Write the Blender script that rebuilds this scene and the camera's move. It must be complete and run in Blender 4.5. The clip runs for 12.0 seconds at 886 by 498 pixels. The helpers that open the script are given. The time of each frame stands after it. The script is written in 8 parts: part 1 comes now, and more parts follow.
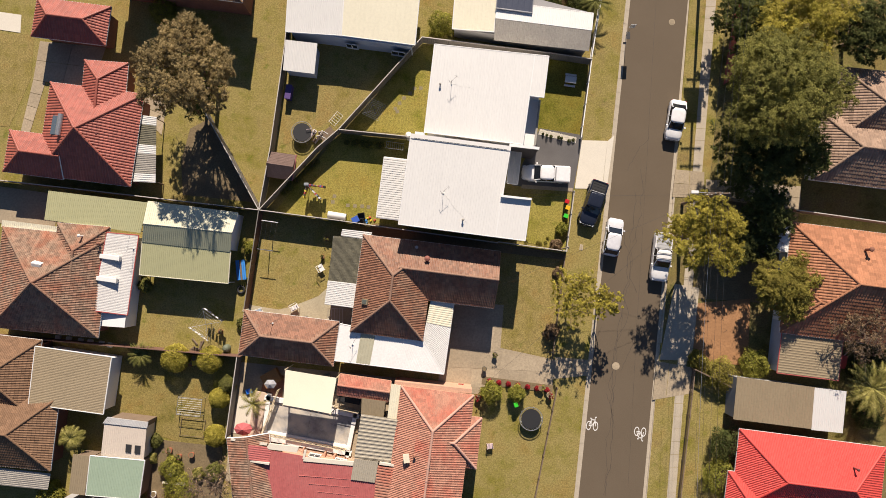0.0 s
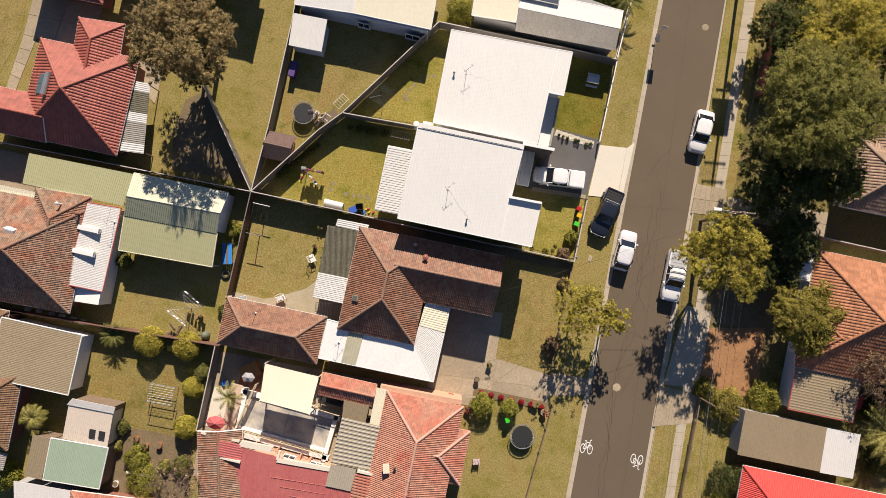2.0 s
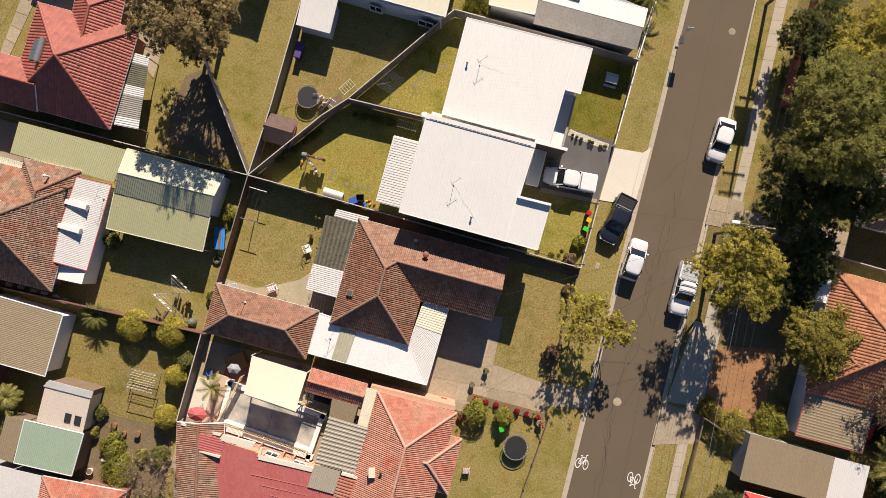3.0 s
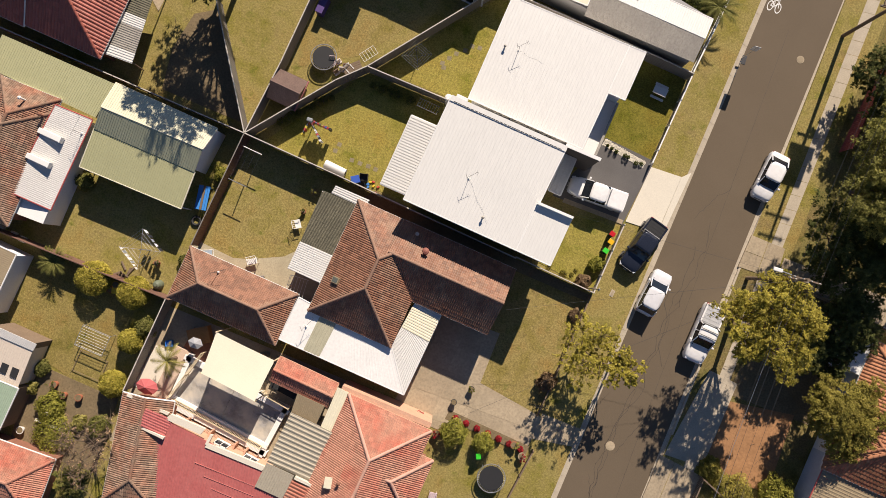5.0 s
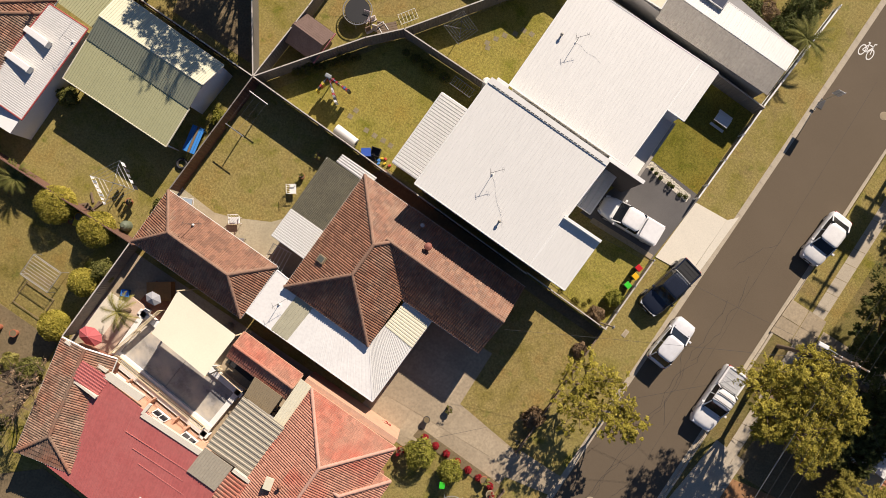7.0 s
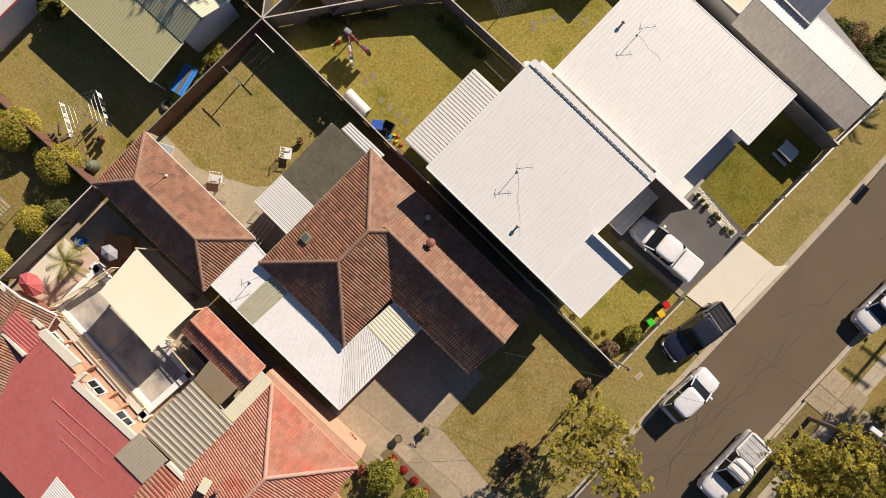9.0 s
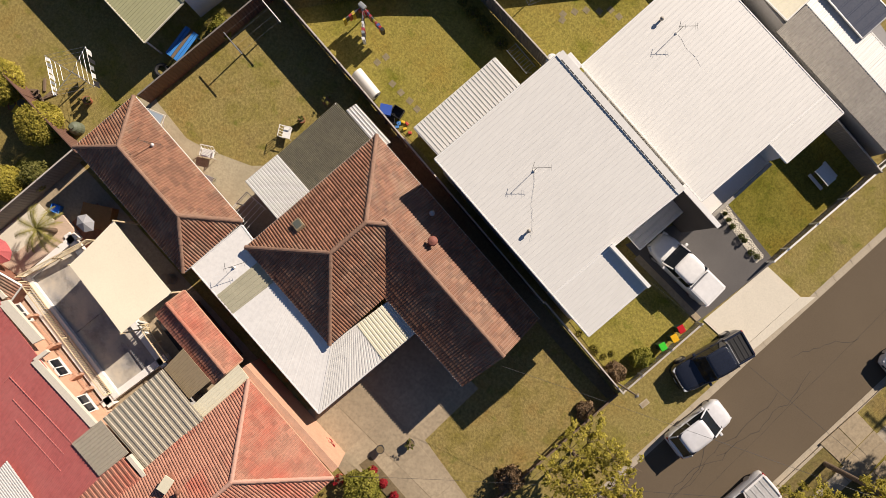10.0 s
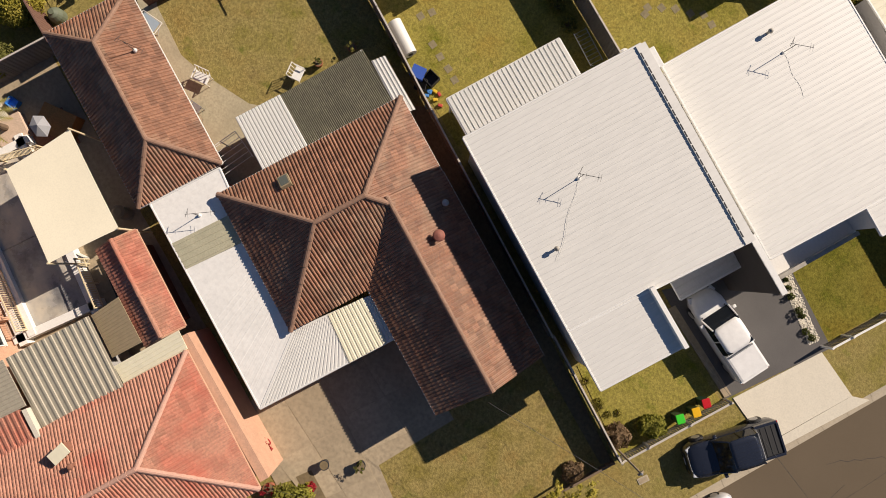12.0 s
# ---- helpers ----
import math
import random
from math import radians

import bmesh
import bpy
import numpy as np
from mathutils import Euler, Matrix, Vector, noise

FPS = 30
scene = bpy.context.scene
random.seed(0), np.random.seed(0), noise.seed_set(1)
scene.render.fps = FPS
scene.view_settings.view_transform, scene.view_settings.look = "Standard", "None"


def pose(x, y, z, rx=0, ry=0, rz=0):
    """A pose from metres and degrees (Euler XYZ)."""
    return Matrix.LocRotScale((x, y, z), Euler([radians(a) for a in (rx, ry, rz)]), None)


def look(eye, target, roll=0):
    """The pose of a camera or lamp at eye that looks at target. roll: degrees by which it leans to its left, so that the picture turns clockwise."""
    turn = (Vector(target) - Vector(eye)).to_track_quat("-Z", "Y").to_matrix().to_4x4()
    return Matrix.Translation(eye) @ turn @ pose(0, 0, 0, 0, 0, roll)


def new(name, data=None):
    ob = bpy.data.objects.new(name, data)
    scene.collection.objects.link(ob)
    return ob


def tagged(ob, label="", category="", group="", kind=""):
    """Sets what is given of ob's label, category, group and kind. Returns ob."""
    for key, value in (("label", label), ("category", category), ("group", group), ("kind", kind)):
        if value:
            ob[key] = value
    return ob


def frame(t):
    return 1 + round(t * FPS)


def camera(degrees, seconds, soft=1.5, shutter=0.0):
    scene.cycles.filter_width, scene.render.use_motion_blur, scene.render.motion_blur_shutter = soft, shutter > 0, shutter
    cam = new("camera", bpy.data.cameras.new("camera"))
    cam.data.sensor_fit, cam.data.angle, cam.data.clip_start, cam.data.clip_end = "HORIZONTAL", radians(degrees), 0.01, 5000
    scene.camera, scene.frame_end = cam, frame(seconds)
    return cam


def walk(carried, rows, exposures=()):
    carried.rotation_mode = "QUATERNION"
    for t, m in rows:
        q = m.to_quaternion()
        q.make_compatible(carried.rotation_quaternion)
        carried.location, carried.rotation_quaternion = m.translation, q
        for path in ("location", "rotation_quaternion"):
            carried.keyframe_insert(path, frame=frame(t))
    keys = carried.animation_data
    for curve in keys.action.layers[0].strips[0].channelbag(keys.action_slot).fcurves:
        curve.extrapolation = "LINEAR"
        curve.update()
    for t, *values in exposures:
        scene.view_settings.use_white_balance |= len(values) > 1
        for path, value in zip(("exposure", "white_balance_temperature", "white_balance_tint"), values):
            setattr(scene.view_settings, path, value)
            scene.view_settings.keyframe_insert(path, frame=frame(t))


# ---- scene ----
cam = camera(70.0, 12.0, soft=0.65)
# seconds, eye (x, y, z), tilt about x, tilt about y, turn
ROWS = [
    (0.0, -0.273, -2.886, 67.533, 2.269, -0.189, 0.280),
    (0.5, -0.226, -2.822, 66.632, 2.267, -0.236, 1.245),
    (1.0, -0.195, -2.757, 65.705, 2.272, -0.229, 2.429),
    (1.5, -0.168, -2.708, 64.665, 2.212, -0.232, 3.588),
    (2.0, -0.148, -2.662, 63.490, 2.161, -0.245, 4.868),
    (2.5, -0.139, -2.626, 62.204, 2.078, -0.251, 6.403),
    (3.0, -0.146, -2.594, 60.819, 1.984, -0.224, 8.224),
    (5.0, -0.141, -2.384, 54.823, 1.837, -0.282, 17.219),
    (5.5, -0.156, -2.349, 53.332, 1.791, -0.294, 20.107),
    (6.0, -0.184, -2.325, 51.806, 1.756, -0.318, 23.250),
    (6.5, -0.229, -2.313, 50.275, 1.737, -0.342, 25.889),
    (7.0, -0.271, -2.298, 48.725, 1.713, -0.366, 28.295),
    (9.0, -0.405, -2.201, 42.535, 1.589, -0.408, 37.235),
    (9.5, -0.430, -2.195, 40.983, 1.540, -0.420, 39.646),
    (10.0, -0.472, -2.175, 39.414, 1.577, -0.420, 41.964),
    (10.5, -0.492, -2.167, 37.842, 1.598, -0.425, 44.454),
    (11.0, -0.497, -2.165, 36.313, 1.641, -0.439, 46.966),
    (11.5, -0.482, -2.187, 34.788, 1.665, -0.415, 49.916),
    (12.0, -0.454, -2.204, 33.240, 1.706, -0.393, 54.459),
]
walk(cam, [(t, pose(x, y, z, rx, ry, rz)) for t, x, y, z, rx, ry, rz in ROWS],
     exposures=((0.0, 0.63, 6650, 18.0), (3.0, 0.63, 6650, 18.0), (6.5, 0.55, 6650, 18.0), (9.5, 0.44, 6750, 18.0), (12.0, 0.3, 6820, 17.5)))

# ---- light ----
SUN_WAY = Vector((0.1, 1.6, 1.0)).normalized()      # towards the sun, high in the north
world = bpy.data.worlds.new("sky")
scene.world = world
world.use_nodes = True
wn = world.node_tree
sky = wn.nodes.new("ShaderNodeTexSky")
sky.sky_type, sky.sun_disc = "NISHITA", False
sky.ozone_density, sky.dust_density = 6.0, 0.3
sky.sun_elevation = math.asin(SUN_WAY.z)
sky.sun_rotation = math.atan2(SUN_WAY.x, SUN_WAY.y)
wn.links.new(sky.outputs[0], wn.nodes["Background"].inputs[0])
wn.nodes["Background"].inputs[1].default_value = 0.046
sun_lamp = new("sun", bpy.data.lights.new("sun", "SUN"))
sun_lamp.data.energy, sun_lamp.data.angle, sun_lamp.data.color = 5.0, radians(0.5), (1.0, 0.925, 0.78)
sun_lamp.matrix_world = look(SUN_WAY * 100, (0, 0, 0))

# ---- materials ----
def shader(name, colour, rough=0.8, metal=0.0):
    m = bpy.data.materials.new(name)
    m.use_nodes = True
    b = m.node_tree.nodes["Principled BSDF"]
    b.inputs["Base Color"].default_value = (*colour, 1)
    b.inputs["Roughness"].default_value = rough
    b.inputs["Metallic"].default_value = metal
    return m, m.node_tree, b


def noise_node(nt, scale, detail=4.0, rough=0.6, kind="Object", stretch=(1, 1, 1)):
    tc = nt.nodes.new("ShaderNodeTexCoord")
    mp = nt.nodes.new("ShaderNodeMapping")
    mp.inputs["Scale"].default_value = stretch
    n = nt.nodes.new("ShaderNodeTexNoise")
    n.inputs["Scale"].default_value = scale
    n.inputs["Detail"].default_value = detail
    n.inputs["Roughness"].default_value = rough
    nt.links.new(tc.outputs[kind], mp.inputs[0])
    nt.links.new(mp.outputs[0], n.inputs["Vector"])
    return n


def ramp(nt, source, stops):
    r = nt.nodes.new("ShaderNodeValToRGB")
    e = r.color_ramp.elements
    while len(e) < len(stops):
        e.new(0.5)
    for el, (p, c) in zip(e, stops):
        el.position, el.color = p, (*c, 1) if len(c) == 3 else c
    nt.links.new(source, r.inputs[0])
    return r.outputs[0]


def mix(nt, kind, fac, a, b):
    n = nt.nodes.new("ShaderNodeMix")
    n.data_type, n.blend_type = "RGBA", kind
    for key, v in ((0, fac), (6, a), (7, b)):
        if isinstance(v, (int, float)):
            n.inputs[key].default_value = v
        elif isinstance(v, tuple):
            n.inputs[key].default_value = (*v, 1)
        else:
            nt.links.new(v, n.inputs[key])
    return n.outputs[2]


def weathered(name, colour, rough=0.8, metal=0.0, grain=9.0, stain=0.6, amount=0.25, bump=0.15, island=0.0, streak=(1, 1, 1), obj_var=0.0, stain_colour=None, gloss_var=0.1):
    """A worn surface: fine grain, broad stains and, where wanted, a shade of its own for every loose piece."""
    m, nt, b = shader(name, colour, rough, metal)
    dark = tuple(c * (1 - amount) for c in colour)
    light = tuple(min(0.95, c * (1 + amount * 0.8)) for c in colour)
    fine = noise_node(nt, grain, 5, 0.65, stretch=streak)
    col = ramp(nt, fine.outputs[0], [(0.3, dark), (0.52, colour), (0.75, light)])
    broad = noise_node(nt, stain, 5, 0.6)
    sc = stain_colour or tuple(c * 0.72 for c in colour)
    fac = ramp(nt, broad.outputs[0], [(0.42, (0, 0, 0)), (0.7, (amount * 2.0,) * 3)])
    col = mix(nt, "MIX", fac, col, sc)
    if island:
        g = nt.nodes.new("ShaderNodeNewGeometry")
        col = mix(nt, "MULTIPLY", 1.0, col, ramp(nt, g.outputs["Random Per Island"], [(0.0, (1 - island,) * 3), (1.0, (1 + island * 0.5,) * 3)]))
    if obj_var:
        o = nt.nodes.new("ShaderNodeObjectInfo")
        col = mix(nt, "MULTIPLY", 1.0, col, ramp(nt, o.outputs["Random"], [(0.0, (1 - obj_var,) * 3), (1.0, (1 + obj_var * 0.5,) * 3)]))
    nt.links.new(col, b.inputs["Base Color"])
    rr = ramp(nt, fine.outputs[0], [(0.3, (max(0.05, rough - gloss_var),) * 3), (0.7, (min(1, rough + gloss_var),) * 3)])
    nt.links.new(rr, b.inputs["Roughness"])
    if rough >= 0.8:
        b.inputs["Specular IOR Level"].default_value = 0.2
    if bump:
        bp = nt.nodes.new("ShaderNodeBump")
        bp.inputs["Strength"].default_value, bp.inputs["Distance"].default_value = bump, 0.02
        nt.links.new(fine.outputs[0], bp.inputs["Height"])
        nt.links.new(bp.outputs[0], b.inputs["Normal"])
    return m


def grass_material(name, green, dry, patch=0.25, bare=(0.2, 0.14, 0.07), bare_at=0.68):
    """Mown grass: broad green and dry areas, worn patches, tufts and blades."""
    m, nt, b = shader(name, green, 0.95)
    big = noise_node(nt, patch, 6, 0.6)
    mid = noise_node(nt, 0.9, 5, 0.62)
    worn = noise_node(nt, 0.33, 7, 0.68)
    tuft = noise_node(nt, 6.0, 4, 0.7)
    blade = noise_node(nt, 19.0, 4, 0.75)
    brown = tuple(c * k for c, k in zip(dry, (0.98, 0.86, 0.78)))
    col = ramp(nt, big.outputs[0], [(0.36, green), (0.52, dry), (0.66, brown)])
    col = mix(nt, "MIX", ramp(nt, mid.outputs[0], [(0.42, (0, 0, 0)), (0.68, (0.8,) * 3)]), col, dry)
    lush = tuple(c * k for c, k in zip(green, (0.72, 0.9, 0.75)))
    col = mix(nt, "MIX", ramp(nt, mid.outputs[0], [(0.28, (0.75,) * 3), (0.42, (0, 0, 0))]), col, lush)
    col = mix(nt, "MIX", ramp(nt, worn.outputs[0], [(bare_at - 0.1, (0, 0, 0)), (bare_at + 0.05, (0.7,) * 3)]), col, bare)
    col = mix(nt, "MULTIPLY", 1.0, col, ramp(nt, tuft.outputs[0], [(0.32, (0.66,) * 3), (0.68, (1.28,) * 3)]))
    col = mix(nt, "MULTIPLY", 1.0, col, ramp(nt, blade.outputs[0], [(0.34, (0.62,) * 3), (0.5, (1.0,) * 3), (0.68, (1.36,) * 3)]))
    nt.links.new(col, b.inputs["Base Color"])
    b.inputs["Specular IOR Level"].default_value = 0.1
    bp = nt.nodes.new("ShaderNodeBump")
    bp.inputs["Strength"].default_value, bp.inputs["Distance"].default_value = 0.55, 0.05
    nt.links.new(blade.outputs[0], bp.inputs["Height"])
    nt.links.new(bp.outputs[0], b.inputs["Normal"])
    return m


def leaf_material(name, a, b_, c):
    """Thin leaves that pass some light; the shade changes from spray to spray more than from leaf to leaf."""
    a, b_, c = [tuple(v * 1.3 for v in col) for col in (a, b_, c)]
    m, nt, b = shader(name, a, 0.75)
    g = nt.nodes.new("ShaderNodeNewGeometry")
    n = noise_node(nt, 0.5, 3, 0.6)
    n2 = noise_node(nt, 2.2, 3, 0.6)
    col = ramp(nt, n2.outputs[0], [(0.3, a), (0.5, b_), (0.7, c)])
    col = mix(nt, "MULTIPLY", 1.0, col, ramp(nt, g.outputs["Random Per Island"], [(0.0, (0.78,) * 3), (1.0, (1.2,) * 3)]))
    col = mix(nt, "MULTIPLY", 1.0, col, ramp(nt, n.outputs[0], [(0.3, (0.65,) * 3), (0.7, (1.25,) * 3)]))
    nt.links.new(col, b.inputs["Base Color"])
    b.inputs["Specular IOR Level"].default_value = 0.12
    tr = nt.nodes.new("ShaderNodeBsdfTranslucent")
    nt.links.new(mix(nt, "MULTIPLY", 1.0, col, (1.15, 1.2, 0.6)), tr.inputs["Color"])
    mx = nt.nodes.new("ShaderNodeMixShader")
    mx.inputs[0].default_value = 0.3
    nt.links.new(b.outputs[0], mx.inputs[1])
    nt.links.new(tr.outputs[0], mx.inputs[2])
    nt.links.new(mx.outputs[0], nt.nodes["Material Output"].inputs[0])
    return m


M = {}
M["lawn"] = grass_material("lawn_grass", (0.19, 0.166, 0.028), (0.285, 0.228, 0.08))
M["lawn_green"] = grass_material("lawn_green_grass", (0.18, 0.168, 0.022), (0.3, 0.25, 0.062), bare_at=0.75)
M["lawn_deep"] = grass_material("lawn_deep_green_grass", (0.115, 0.112, 0.012), (0.19, 0.165, 0.03), bare_at=0.78)
M["lawn_dry"] = grass_material("lawn_dry_grass", (0.215, 0.17, 0.045), (0.285, 0.22, 0.08), patch=0.5)
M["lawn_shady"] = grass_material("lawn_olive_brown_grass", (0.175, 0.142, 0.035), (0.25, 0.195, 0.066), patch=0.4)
M["soil"] = weathered("bare_soil", (0.2, 0.15, 0.085), 0.95, grain=6, stain=0.7, amount=0.35, bump=0.5)
M["red_soil"] = weathered("red_earth", (0.36, 0.19, 0.09), 0.95, grain=4, stain=0.5, amount=0.3, bump=0.4)
M["ground"] = grass_material("rough_ground", (0.10, 0.095, 0.022), (0.2, 0.165, 0.06), bare_at=0.6)
M["asphalt"] = weathered("asphalt_road", (0.132, 0.101, 0.068), 0.9, grain=30, stain=0.22, amount=0.16, bump=0.3, stain_colour=(0.156, 0.12, 0.082))
M["drive_black"] = weathered("black_asphalt_drive", (0.125, 0.117, 0.112), 0.85, grain=25, stain=0.5, amount=0.2, bump=0.3)
M["tar"] = weathered("tar_seam", (0.06, 0.048, 0.038), 0.7, grain=10, amount=0.2)
M["concrete"] = weathered("weathered_concrete", (0.41, 0.33, 0.225), 0.9, grain=5, stain=0.45, amount=0.24, bump=0.2, obj_var=0.12)
M["concrete_pale"] = weathered("pale_concrete", (0.67, 0.615, 0.505), 0.9, grain=12, stain=0.4, amount=0.1, bump=0.15, obj_var=0.06)
M["kerb"] = weathered("kerb_concrete", (0.46, 0.395, 0.3), 0.9, grain=14, stain=0.9, amount=0.2)
M["charcoal"] = weathered("charcoal_cladding", (0.07, 0.062, 0.06), 0.8, grain=9, stain=1.0, amount=0.2, streak=(1, 1, 5))
M["old_stone"] = weathered("mossy_paving_stone", (0.27, 0.225, 0.135), 0.95, grain=8, stain=2, amount=0.35)
M["white_paint"] = weathered("white_road_paint", (0.75, 0.73, 0.68), 0.8, grain=25, stain=2, amount=0.12)
M["white_roof"] = weathered("white_sheet_metal", (0.675, 0.66, 0.615), 0.45, grain=3, stain=0.25, amount=0.05, bump=0.03, streak=(4, 0.4, 1))
M["white_wall"] = weathered("white_render", (0.78, 0.76, 0.72), 0.8, grain=10, stain=0.8, amount=0.07)
M["blush_roof"] = weathered("blush_sheet_metal", (0.6, 0.515, 0.42), 0.55, grain=5, stain=0.4, amount=0.08, bump=0.03)
M["cream_roof"] = weathered("cream_sheet_metal", (0.72, 0.67, 0.5), 0.5, grain=4, stain=0.4, amount=0.06, bump=0.03)
M["old_white_roof"] = weathered("aged_white_sheet_metal", (0.62, 0.6, 0.56), 0.5, grain=6, stain=0.5, amount=0.13, bump=0.05, streak=(1, 4, 1))
# shed's north slope: sunlight put into a paler copy of the green sheet
M["green_roof_lit"] = weathered("sunlit_pale_green_sheet", (0.56, 0.54, 0.39), 0.5, grain=4, stain=0.4, amount=0.06)
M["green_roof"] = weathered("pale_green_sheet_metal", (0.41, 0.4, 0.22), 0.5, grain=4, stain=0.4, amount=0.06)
# shed's south slope: its shade put into a greyer copy
M["green_roof_shaded"] = weathered("shaded_green_sheet_metal", (0.36, 0.37, 0.25), 0.5, grain=4, stain=0.4, amount=0.07)
M["sage_roof"] = weathered("sage_sheet_metal", (0.33, 0.42, 0.3), 0.5, grain=4, stain=0.5, amount=0.1)
M["tan_roof"] = weathered("tan_sheet_metal", (0.29, 0.226, 0.138), 0.6, grain=5, stain=0.5, amount=0.12)
M["grey_roof"] = weathered("old_galvanised_sheet", (0.36, 0.33, 0.28), 0.55, metal=0.15, grain=5, stain=0.7, amount=0.2)
M["olive_roof"] = weathered("dirty_translucent_sheet", (0.16, 0.145, 0.095), 0.6, grain=4, stain=0.8, amount=0.35)
M["red_metal"] = weathered("faded_red_sheet_metal", (0.44, 0.12, 0.108), 0.55, grain=4, stain=0.6, amount=0.15, stain_colour=(0.5, 0.19, 0.165))
M["bright_red_tile"] = weathered("bright_red_roof_tile", (0.62, 0.07, 0.055), 0.6, grain=8, stain=0.6, amount=0.12, island=0.1)
M["brown_tile"] = weathered("brown_terracotta_tile", (0.27, 0.124, 0.07), 0.62, grain=11, stain=0.7, amount=0.36, island=0.3, stain_colour=(0.31, 0.2, 0.13), bump=0.3)
M["brown_tile_single"] = weathered("single_brown_tile", (0.27, 0.124, 0.07), 0.62, grain=11, stain=0.7, amount=0.36, obj_var=0.3, stain_colour=(0.31, 0.2, 0.13), bump=0.3)
M["pink_tile_single"] = weathered("single_pink_tile", (0.46, 0.225, 0.15), 0.75, grain=9, stain=0.55, amount=0.34, obj_var=0.16, stain_colour=(0.5, 0.115, 0.07), bump=0.3)
M["red_tile"] = weathered("glazed_red_tile", (0.36, 0.1, 0.068), 0.55, grain=7, stain=0.6, amount=0.2, island=0.2)
M["pink_tile"] = weathered("faded_pink_tile", (0.46, 0.225, 0.15), 0.75, grain=9, stain=0.55, amount=0.34, island=0.2, stain_colour=(0.5, 0.115, 0.07), bump=0.3)
M["grey_tile"] = weathered("lichen_grey_tile", (0.3, 0.2, 0.14), 0.85, grain=5, stain=0.6, amount=0.35, island=0.3, stain_colour=(0.38, 0.14, 0.08))
M["orange_tile"] = weathered("orange_terracotta_tile", (0.43, 0.195, 0.105), 0.8, grain=6, stain=0.5, amount=0.2, island=0.25)
M["tan_tile"] = weathered("tan_cement_tile", (0.35, 0.24, 0.17), 0.85, grain=6, stain=0.5, amount=0.25, island=0.25)
M["brown_plain_tile"] = weathered("dull_brown_tile", (0.245, 0.145, 0.086), 0.8, grain=6, stain=0.5, amount=0.2, island=0.2)
M["brick"] = weathered("red_brown_brick", (0.26, 0.12, 0.08), 0.9, grain=8, stain=1, amount=0.3)
M["grey_wall"] = weathered("grey_wall_paint", (0.35, 0.34, 0.33), 0.85, grain=8, amount=0.1)
M["blue_wall"] = weathered("pale_blue_boards", (0.5, 0.54, 0.6), 0.8, grain=8, amount=0.1)
M["fence_grey"] = weathered("grey_brown_fence_sheet", (0.2, 0.18, 0.16), 0.65, grain=6, stain=0.8, amount=0.15)
M["fence_brown"] = weathered("brown_fence_sheet", (0.17, 0.09, 0.065), 0.65, grain=6, stain=0.8, amount=0.2)
M["fence_cap"] = weathered("pale_fence_rail", (0.5, 0.46, 0.4), 0.6, grain=9, amount=0.12)
M["timber"] = weathered("weathered_timber", (0.2, 0.145, 0.1), 0.85, grain=8, amount=0.3, streak=(1, 6, 1))
M["metal"] = weathered("galvanised_steel", (0.45, 0.45, 0.45), 0.4, metal=0.7, grain=12, amount=0.12)
M["dark_metal"] = weathered("dark_steel", (0.05, 0.05, 0.052), 0.5, metal=0.3, grain=12, amount=0.2)
M["white_metal"] = weathered("white_powder_coat", (0.75, 0.74, 0.7), 0.45, grain=12, amount=0.06)
M["cream_metal"] = weathered("cream_powder_coat", (0.66, 0.55, 0.36), 0.5, grain=12, amount=0.1)
M["black"] = weathered("black_rubber", (0.02, 0.02, 0.021), 0.7, grain=15, amount=0.3)
M["sail"] = weathered("cream_shade_cloth", (0.85, 0.77, 0.58), 0.9, grain=14, stain=0.8, amount=0.06)
M["bark"] = weathered("grey_brown_bark", (0.16, 0.115, 0.08), 0.95, grain=6, stain=2, amount=0.4, bump=0.5, streak=(3, 3, 0.6))
M["leaf_olive"] = leaf_material("olive_eucalypt_leaf", (0.15, 0.112, 0.05), (0.23, 0.172, 0.08), (0.32, 0.238, 0.115))
M["leaf_green"] = leaf_material("mid_green_leaf", (0.085, 0.088, 0.022), (0.13, 0.128, 0.035), (0.19, 0.175, 0.055))
M["leaf_dark"] = leaf_material("dark_green_leaf", (0.045, 0.055, 0.016), (0.075, 0.085, 0.025), (0.12, 0.12, 0.04))
M["leaf_yellow"] = leaf_material("yellow_green_leaf", (0.13, 0.117, 0.024), (0.2, 0.172, 0.036), (0.29, 0.238, 0.06))
M["leaf_gold"] = leaf_material("golden_green_leaf", (0.18, 0.16, 0.024), (0.29, 0.245, 0.042), (0.42, 0.345, 0.08))
M["leaf_grey"] = leaf_material("olive_green_leaf", (0.1, 0.1, 0.026), (0.17, 0.162, 0.042), (0.26, 0.235, 0.07))
M["leaf_lime"] = leaf_material("clipped_hedge_leaf", (0.14, 0.142, 0.024), (0.21, 0.2, 0.036), (0.3, 0.27, 0.06))
M["leaf_palm"] = leaf_material("palm_leaf", (0.15, 0.14, 0.035), (0.24, 0.215, 0.06), (0.38, 0.33, 0.12))
M["leaf_bare"] = leaf_material("dry_brown_twig", (0.12, 0.08, 0.045), (0.18, 0.12, 0.07), (0.25, 0.17, 0.1))
M["leaf_twig"] = leaf_material("reddish_dry_twig", (0.2, 0.13, 0.08), (0.3, 0.2, 0.125), (0.4, 0.28, 0.18))
M["flower_red"] = leaf_material("red_flower", (0.16, 0.03, 0.02), (0.28, 0.02, 0.025), (0.4, 0.04, 0.06))


def plain(name, colour, rough=0.5, metal=0.0, amount=0.08):
    if name not in M:
        M[name] = weathered(name, colour, rough, metal, grain=15, stain=1.5, amount=amount, bump=0.03)
    return M[name]


